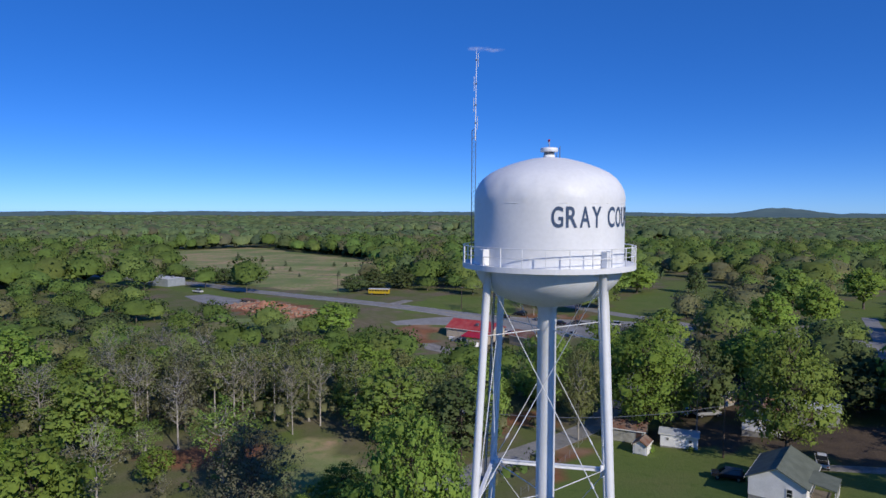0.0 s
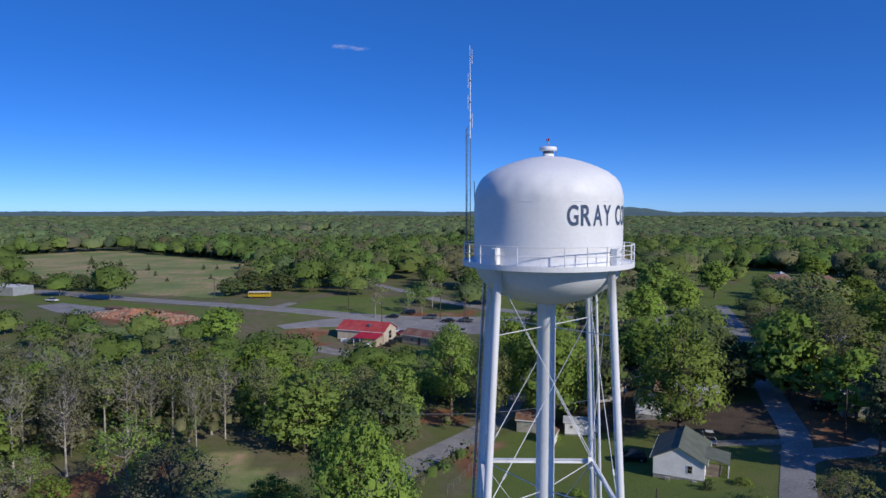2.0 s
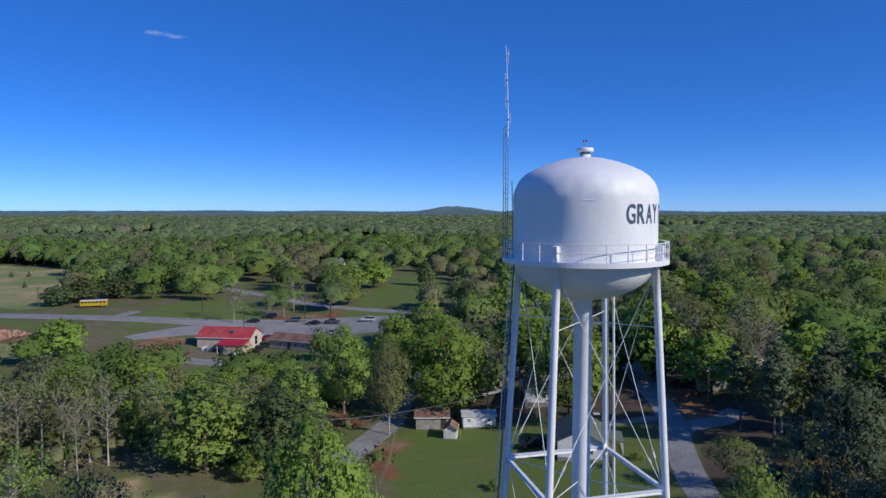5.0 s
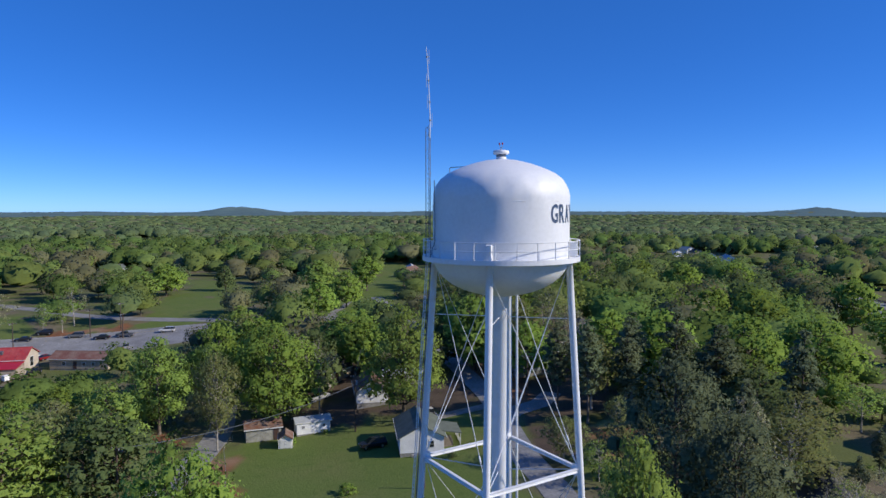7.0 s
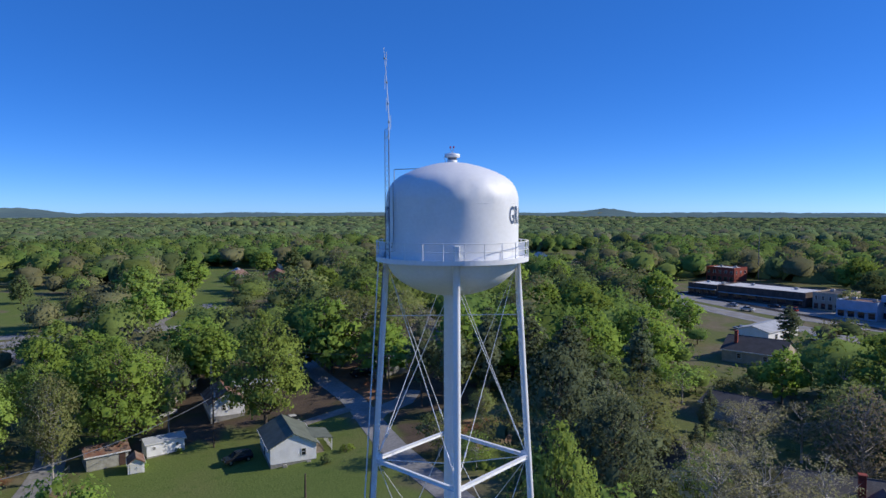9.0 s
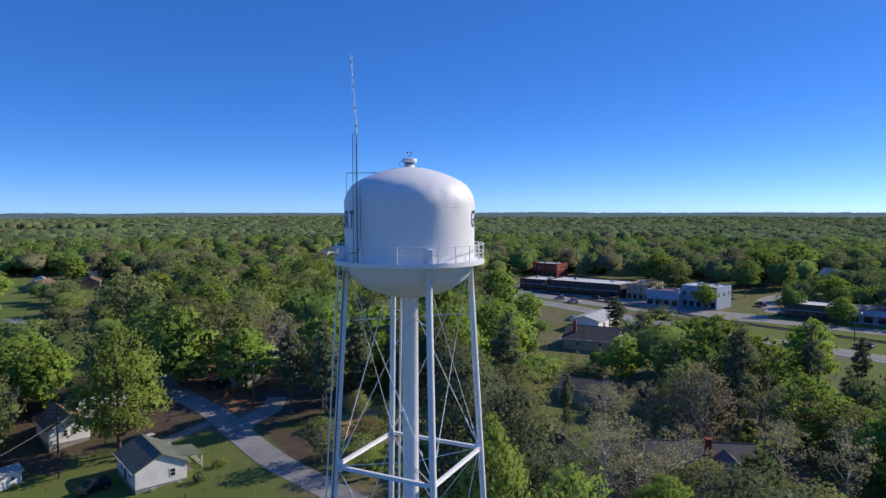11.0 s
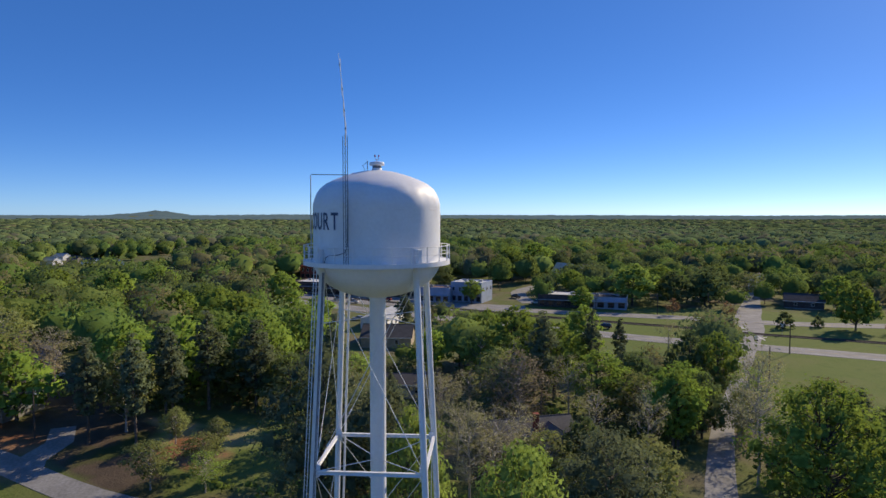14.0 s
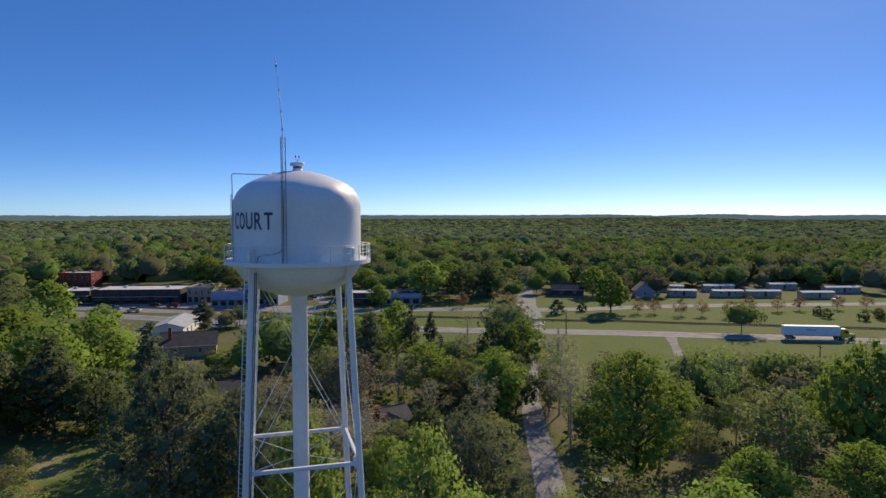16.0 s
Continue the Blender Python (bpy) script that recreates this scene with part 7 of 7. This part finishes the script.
for row in (("black", 13.3, 201.5, 160), ("black", 19.9, 205.5, 155, "suv"), ("grey", 26.5, 197, 150, "suv"), ("black", 31.9, 190.1, 150), ("grey", 37.9, 187.5, 140, "pickup"), ("white", 48.9, 182.5, 150, "suv"),
            ("white", 11.9, 182.5, 20), ("red", 14.4, 179.9, 20), ("silver", 33.9, 174.4, 70, "suv"), ("black", 8.9, 166.6, 60, "pickup"), ("black", 36.9, 60.9, 160, "suv"), 
            ("silver", 45, 90, 10, "pickup"), ("blue", 42, 92, 30), ("white", -118.9, 249.8, -30, "pickup"), ("black", 235.5, -69.5, 20, "pickup"), ("white", 217.5, -73.9, 60, "suv"), ("black", 160.5, -80.6, 50, "suv"),
            ("silver", 237.5, 7.7, 60), ("black", 241.8, -6.5, 60), ("red", 234.1, -12.5, 60, "suv"), ("white", 227.7, 1.7, 60, "pickup"), ("white", 52.6, 63.4, 65, "pickup"), ("white", 108.7, 67.3, -20), ("black", 78, 66.7, -30, "suv"), ("white", 178.4, -20.6, 20), ("silver", 184.9, -0.3, 70),
            ("silver", 173.2, -211.1, 30, "pickup"), ("red", 151.6, -240.7, 60), ("white", 121.2, -263.9, 60, "pickup"), ("grey", 21.9, -46.4, 40, "suv")):
    car(*row)


def semi_truck(x, y, turn):
    """A tractor with a long box trailer; it faces +x of its own axes."""
    ob = thing("semi_truck", "yellow semi truck with a long white box trailer", "truck", pose(x, y, ground_z(x, y) + 0.07, 0, 0, turn))
    bm = bmesh.new()
    box(bm, -3.2, 0, 2.65, 15.8, 2.55, 2.75, 0.05)
    trailer = part("trailer", bm, siding_white, ob, "white box trailer")
    bm = bmesh.new()
    for k in range(30):
        for s in (-1, 1):
            box(bm, -10.9 + k * 0.53, s * 1.285, 2.65, 0.05, 0.02, 2.6)
    part("trailer_rib", bm, siding_white, trailer)
    for s in (-1, 1):
        bm = bmesh.new()
        for w, px in ((1.6, -4.2), (1.1, -2.8)):
            box(bm, px, s * 1.29, 2.95, w, 0.02, 0.32)
        part("faded_lettering_bar", bm, block_blue, trailer)
    bm = bmesh.new()
    box(bm, -3.2, 0, 1.12, 15.4, 1.0, 0.25)
    part("chassis", bm, dark_steel, ob)
    bm = prism(bmesh.new(), [(4.9, 0.7), (4.9, 3.3), (6.4, 3.35), (7.1, 2.5), (7.2, 0.7)], 1.2, 0.3)
    part("cab", bm, paints["yellow"], ob, "yellow sleeper cab")
    bm = prism(bmesh.new(), [(7.15, 0.7), (7.15, 1.95), (9.0, 1.75), (9.15, 0.75)], 0.95, 0.2)
    part("bonnet", bm, paints["yellow"], ob)
    bm = bmesh.new()
    box(bm, 6.98, 0, 2.75, 0.1, 2.0, 0.75, 0.02, pose(0, 0, 0))
    part("windscreen", bm, glass, ob)
    for s in (-1, 1):
        bm = bmesh.new()
        box(bm, 6.35, s * 1.16, 2.45, 0.8, 0.08, 0.7)
        part("side_window", bm, glass, ob)
        bm = bmesh.new()
        tube(bm, [(4.75, s * 1.0, 1.0), (4.75, s * 1.0, 3.9)], 0.08, 8)
        part("exhaust_stack", bm, chrome, ob)
        for px in (-9.6, -8.3, 4.2, 5.4, 8.3):
            wheel(ob, px, s * 1.0, 0.5, 0.32)


semi_truck(74.1, -177.9, -124.5)

# yellow bus body used as a stand, works trailer, rubble
bus = thing("yellow_bus", "long yellow bus with dark windows and a pale roof", "bus", pose(-37.8, 246.9, ground_z(-37.8, 246.9), 0, 0, -8))
bm = bmesh.new()
box(bm, 0, 0, 1.55, 9.2, 2.5, 1.9, 0.1)
part("body", bm, paints["yellow"], bus)
bm = bmesh.new()
box(bm, 0, 0, 2.62, 9.3, 2.6, 0.26, 0.1)
part("roof", bm, roof_white, bus)
for k in range(7):
    bm = bmesh.new()
    box(bm, -3.75 + k * 1.25, -1.26, 2.0, 0.85, 0.03, 0.62)
    part("window", bm, glass, bus)
for px in (-3, 3):
    for s in (-1.1, 1.1):
        wheel(bus, px, s, 0.5, 0.3)
tlr = thing("flatbed_trailer", "rusty flatbed trailer in the works yard", "trailer", pose(-86.6, 220.4, 0, 0, 0, -38))
bm = bmesh.new()
box(bm, 0, 0, 1.1, 11, 2.4, 0.25, 0.02)
part("deck", bm, roof_rust, tlr)
for px in (-4, -2.8):
    for s in (-1, 1):
        wheel(tlr, px, s, 0.45, 0.25)
for k in range(5):
    bm = bmesh.new()
    box(bm, 0.5, -0.9 + 0.45 * k, 1.4, 8.5, 0.35, 0.32, 0.03)
    part("timber", bm, roof_rust, tlr)

clay = mat("red_clay_rubble", (0.42, 0.16, 0.085), 0.95, var=0.22, scale=0.35, second=(0.42, 0.25, 0.17), bump=0.6, bscale=2)
rng = np.random.default_rng(77)
nx, ny = 44, 20
u, v = np.meshgrid(np.linspace(-1, 1, nx), np.linspace(-1, 1, ny))
hx, hy = u * 22, v * 9
mound = np.clip(1 - u ** 2, 0, 1) * np.clip(1 - v ** 2, 0, 1) * (1.5 + 1.0 * waves(hx, hy, 9, 4)) + rng.uniform(-0.3, 0.35, u.shape) * (np.abs(u) < 0.97) * (np.abs(v) < 0.97) - 0.15
ca, sa = math.cos(radians(-42)), math.sin(radians(-42))
ii = np.arange(nx * ny).reshape(ny, nx)
mq = np.stack([ii[:-1, :-1], ii[:-1, 1:], ii[1:, 1:], ii[1:, :-1]], -1).reshape(-1, 4)
tagged(new("rubble_heap", mesh_from("rubble_heap", np.stack([-73.4 + hx * ca - hy * sa, 204.3 + hx * sa + hy * ca, mound], -1).reshape(-1, 3), mq, clay)), "long heap of red clay and broken stone", "rubble", kind="stuff")
stones = []
for k in range(260):
    a, b = rng.uniform(-1, 1), rng.uniform(-1, 1)
    h = (1 - a * a) * (1 - b * b) * 1.3
    c = np.array([-73.4 + a * 22 * ca - b * 9 * sa, 204.3 + a * 22 * sa + b * 9 * ca, h])
    s = rng.uniform(0.25, 0.7)
    cube = np.array([[i, j, k2] for i in (-1, 1) for j in (-1, 1) for k2 in (-1, 1)]) * s * rng.uniform(0.5, 1.0, (8, 3)) + c
    stones.append(cube)
sv = np.concatenate(stones)
sf = np.array([[0, 1, 3, 2], [4, 6, 7, 5], [0, 4, 5, 1], [2, 3, 7, 6], [0, 2, 6, 4], [1, 5, 7, 3]])
tagged(new("broken_stone", mesh_from("broken_stone", sv, (np.arange(len(stones))[:, None, None] * 8 + sf[None]).reshape(-1, 4), mat("pale_broken_stone", (0.42, 0.30, 0.22), 0.9, var=0.2))), "broken pale stones on the clay heap", "stones", kind="stuff")

# ---- poles, wires, signs ----
pole_wood = mat("creosoted_pole_wood", (0.13, 0.10, 0.08), 0.9, var=0.2, scale=2)
insulator = mat("grey_insulator", (0.4, 0.42, 0.44), 0.4, var=0.05)


def utility_pole(x, y, h, turn=0, lamp=False, can=False, arm_on=True):
    ob = thing("utility_pole", "plain weathered wooden post in the lawn" if not arm_on else "brown wooden utility pole with a crossarm" if not lamp else "wooden pole with a street lamp arm", "utility pole", pose(x, y, ground_z(x, y), 0, 0, turn), "utility poles")
    bm = bmesh.new()
    tube(bm, [(0, 0, -0.5), (0, 0, h * 0.5), (0.03, 0, h)], [0.17, 0.14, 0.1], 8)
    part("pole", bm, pole_wood, ob)
    if arm_on:
        bm = bmesh.new()
        box(bm, 0.08, 0, h - 0.5, 0.1, 2.2, 0.12)
        arm = part("crossarm", bm, pole_wood, ob)
        for s in (-1, -0.35, 0.35, 1):
            bm = bmesh.new()
            tube(bm, [(0.08, s, h - 0.44), (0.08, s, h - 0.24)], 0.05, 6)
            part("insulator", bm, insulator, arm)
    if can:
        bm = bmesh.new()
        lathe(bm, [(0, 0), (0.24, 0), (0.26, 0.75), (0.2, 0.82), (0, 0.84)], 12)
        bmesh.ops.translate(bm, vec=(0.38, 0, h - 2.0), verts=bm.verts)
        part("transformer", bm, insulator, ob)
    if lamp:
        bm = bmesh.new()
        tube(bm, [(0, 0, h - 0.9), (-0.8, 0, h - 0.4), (-1.6, 0, h - 0.35)], 0.04, 6)
        a = part("lamp_arm", bm, grey_steel, ob)
        bm = bmesh.new()
        box(bm, -1.8, 0, h - 0.4, 0.55, 0.25, 0.16, 0.04)
        part("lamp_head", bm, lamp_glass, a)
    return Vector((x, y, ground_z(x, y) + h - 0.25))


def wire(a, b, sag=0.8, r=0.022, label="dark overhead wire sagging between poles"):
    bm = bmesh.new()
    pts = []
    for k in range(9):
        t = k / 8
        p = Vector(a).lerp(Vector(b), t)
        p.z -= sag * 4 * t * (1 - t)
        pts.append(p)
    tube(bm, pts, r, 4)
    tagged(part("overhead_wire", bm, dark_steel), label, "wire", "overhead wires")


yard_pole = utility_pole(40, 70.1, 10.8, 20, can=True)
w_end = utility_pole(-4.1, 62.2, 8.5, 20)
wire(yard_pole - Vector((0, 0, 1.6)), w_end, 1.6, 0.045, "pale service cable across the lawn")
for off in ((0, 0, 0), (0.3, 0.9, 0)):
    wire(yard_pole + Vector(off), Vector((61.9, 96.2, 8)), 0.8)
street_poles = [utility_pole(x, y, h, tn, lm) for x, y, h, tn, lm in ((71.9, 55, 8.5, 35, True), (61.9, 96.2, 9, 30, False))]
wire(street_poles[0], street_poles[1], 0.7)
utility_pole(29.7, 39.8, 3.4, 0, arm_on=False)
crossing = [utility_pole(x, y, h, tn, lm) for x, y, h, tn, lm in ((117.2, -116.3, 8.2, 50, False), (128.9, -106.7, 8.2, 50, False), (83.7, -87.3, 9.5, 50, True), (42.3, -126.7, 9, 60, False), (183.5, -130.6, 8, 60, False), (186.1, -111.7, 8, 60, False), (170.4, -81.5, 9, 40, True))]
wire(crossing[0], crossing[3], 1.2)
wire(crossing[1], crossing[6], 1.2)
wire(crossing[0], crossing[1], 0.4)
hwy_poles = [utility_pole(x, y, h, tn, lm) for x, y, h, tn, lm in ((-125, 288.2, 9, 60, False), (-55.4, 243.6, 9, 60, False), (-2.1, 214.6, 9, 60, False), (39.9, 197.5, 9, 60, True), (7.9, 186.5, 10, 60, True), (29.9, 194.5, 9, 60, True), (36.9, 186.4, 8, 60, True))]
for a, b in ((0, 1), (1, 2), (2, 3)):
    wire(hwy_poles[a], hwy_poles[b], 1.4)
bm = bmesh.new()
tube(bm, [(0, 0, 0), (0, 0, 16), (0, 0, 30)], [0.3, 0.2, 0.08], 6)
mast2 = thing("town_mast", "slender grey radio mast behind the town", "antenna mast", pose(351.3, 7.3, 0))
part("mast_pole", bm, dark_steel, mast2)

# crossing marks and signs
def on_road(name, label, pts, width, m, z=0.13):
    bm = bmesh.new()
    for (x1, y1), (x2, y2) in pts:
        a, b = Vector((x1, y1)), Vector((x2, y2))
        d = (b - a).normalized()
        s = Vector((-d.y, d.x)) * width / 2
        vs = [bm.verts.new((q.x, q.y, ground_z(q.x, q.y) + z)) for q in (a + s, a - s, b - s, b + s)]
        bm.faces.new(vs)
    bmesh.ops.recalc_face_normals(bm, faces=bm.faces)
    for f in bm.faces:
        if f.normal.z < 0:
            f.normal_flip()
    tagged(part(name, bm, m), label, "road marking", kind="structure")


cd = Vector((140 - 116, -120 + 101)).normalized()      # along the cross street, away from the tower
cs = Vector((-cd.y, cd.x))


def mark(c, l, w):
    a, b = Vector(c) + cd * l + cs * w, Vector(c) - cd * l - cs * w
    a2, b2 = Vector(c) + cd * l - cs * w, Vector(c) - cd * l + cs * w
    return [((a.x, a.y), (b.x, b.y)), ((a2.x, a2.y), (b2.x, b2.y))]


x1 = Vector((138.5, -122)) - cs * 0.2
x2 = Vector((154.8, -128)) + cs * 1.0
on_road("crossing_mark", "white painted cross on the road before the railway", mark(x1, 3.0, 1.3), 0.55, road_paint)
on_road("crossing_mark", "worn white painted cross beyond the railway", mark(x2, 3.0, 1.2), 0.45, road_paint)
sb = x1 - cd * 10.5
on_road("stop_line", "white painted stop line", [((sb.x - cs.x * 2.4, sb.y - cs.y * 2.4), (sb.x + cs.x * 1.6, sb.y + cs.y * 1.6))], 0.6, road_paint)
for line, off, m, nm in ((HIGHWAY, 3.9, road_paint, "edge_line"), (HIGHWAY, -3.9, road_paint, "edge_line"), (HIGHWAY, 0, yellow_paint, "centre_line"), (NEAR_HWY, 3.6, road_paint, "edge_line"), (NEAR_HWY, -3.6, road_paint, "edge_line"), (NEAR_HWY, 0, yellow_paint, "centre_line"), (FAR_HWY, 0, yellow_paint, "centre_line")):
    pts = smooth_line(line)
    seg = []
    for i in range(len(pts) - 1):
        d = (pts[i + 1] - pts[i]).normalized()
        s = Vector((-d.y, d.x)) * off
        mid = (pts[i] + pts[i + 1]) / 2
        if (mid - Vector((134.4, -118.4))).length < 12 or not (-200 < mid.x < 260 and -300 < mid.y < 330):
            continue
        a, b = pts[i] + s, pts[i + 1] + s
        seg.append(((a.x, a.y), (b.x, b.y)))
    on_road(nm, "thin painted line along the road", seg, 0.14, m, 0.085)
for x, y in ((125.7, -112), (142.7, -132.1)):
    ob = thing("crossing_sign", "white railway crossing sign on a post", "sign", pose(x, y, ground_z(x, y), 0, 0, math.degrees(math.atan2(-cd.y, -cd.x))), "crossing signs")
    bm = bmesh.new()
    tube(bm, [(0, 0, -0.3), (0, 0, 3.6)], 0.06, 6)
    part("post", bm, grey_steel, ob)
    for r in (45, -45):
        bm = bmesh.new()
        box(bm, 0.08, 0, 0, 0.03, 1.3, 0.24, 0, pose(0, 0, 3.1) @ pose(0, 0, 0, r, 0, 0))
        part("sign_blade", bm, trim_white, ob)
    bm = bmesh.new()
    box(bm, 0.08, 0, 2.3, 0.1, 0.9, 0.4, 0.03)
    part("lamp_bar", bm, tyre, ob)

# chain-link fence along the lane side of the lawn
fence = thing("wire_fence", "low wire fence on thin posts along the lawn", "fence")
line = [p for p in smooth_line([(4, 50.3), (8, 57.1), (13, 67), (19, 80), (22, 83)], 2.5)]
for p in line:
    bm = bmesh.new()
    z = ground_z(p.x, p.y)
    tube(bm, [(p.x, p.y, z - 0.2), (p.x, p.y, z + 1.2)], 0.035, 5)
    part("fence_post", bm, grey_steel, fence)
for h in (0.3, 0.75, 1.15):
    bm = bmesh.new()
    tube(bm, [(p.x, p.y, ground_z(p.x, p.y) + h) for p in line], 0.014, 4)
    part("fence_wire", bm, grey_steel, fence)
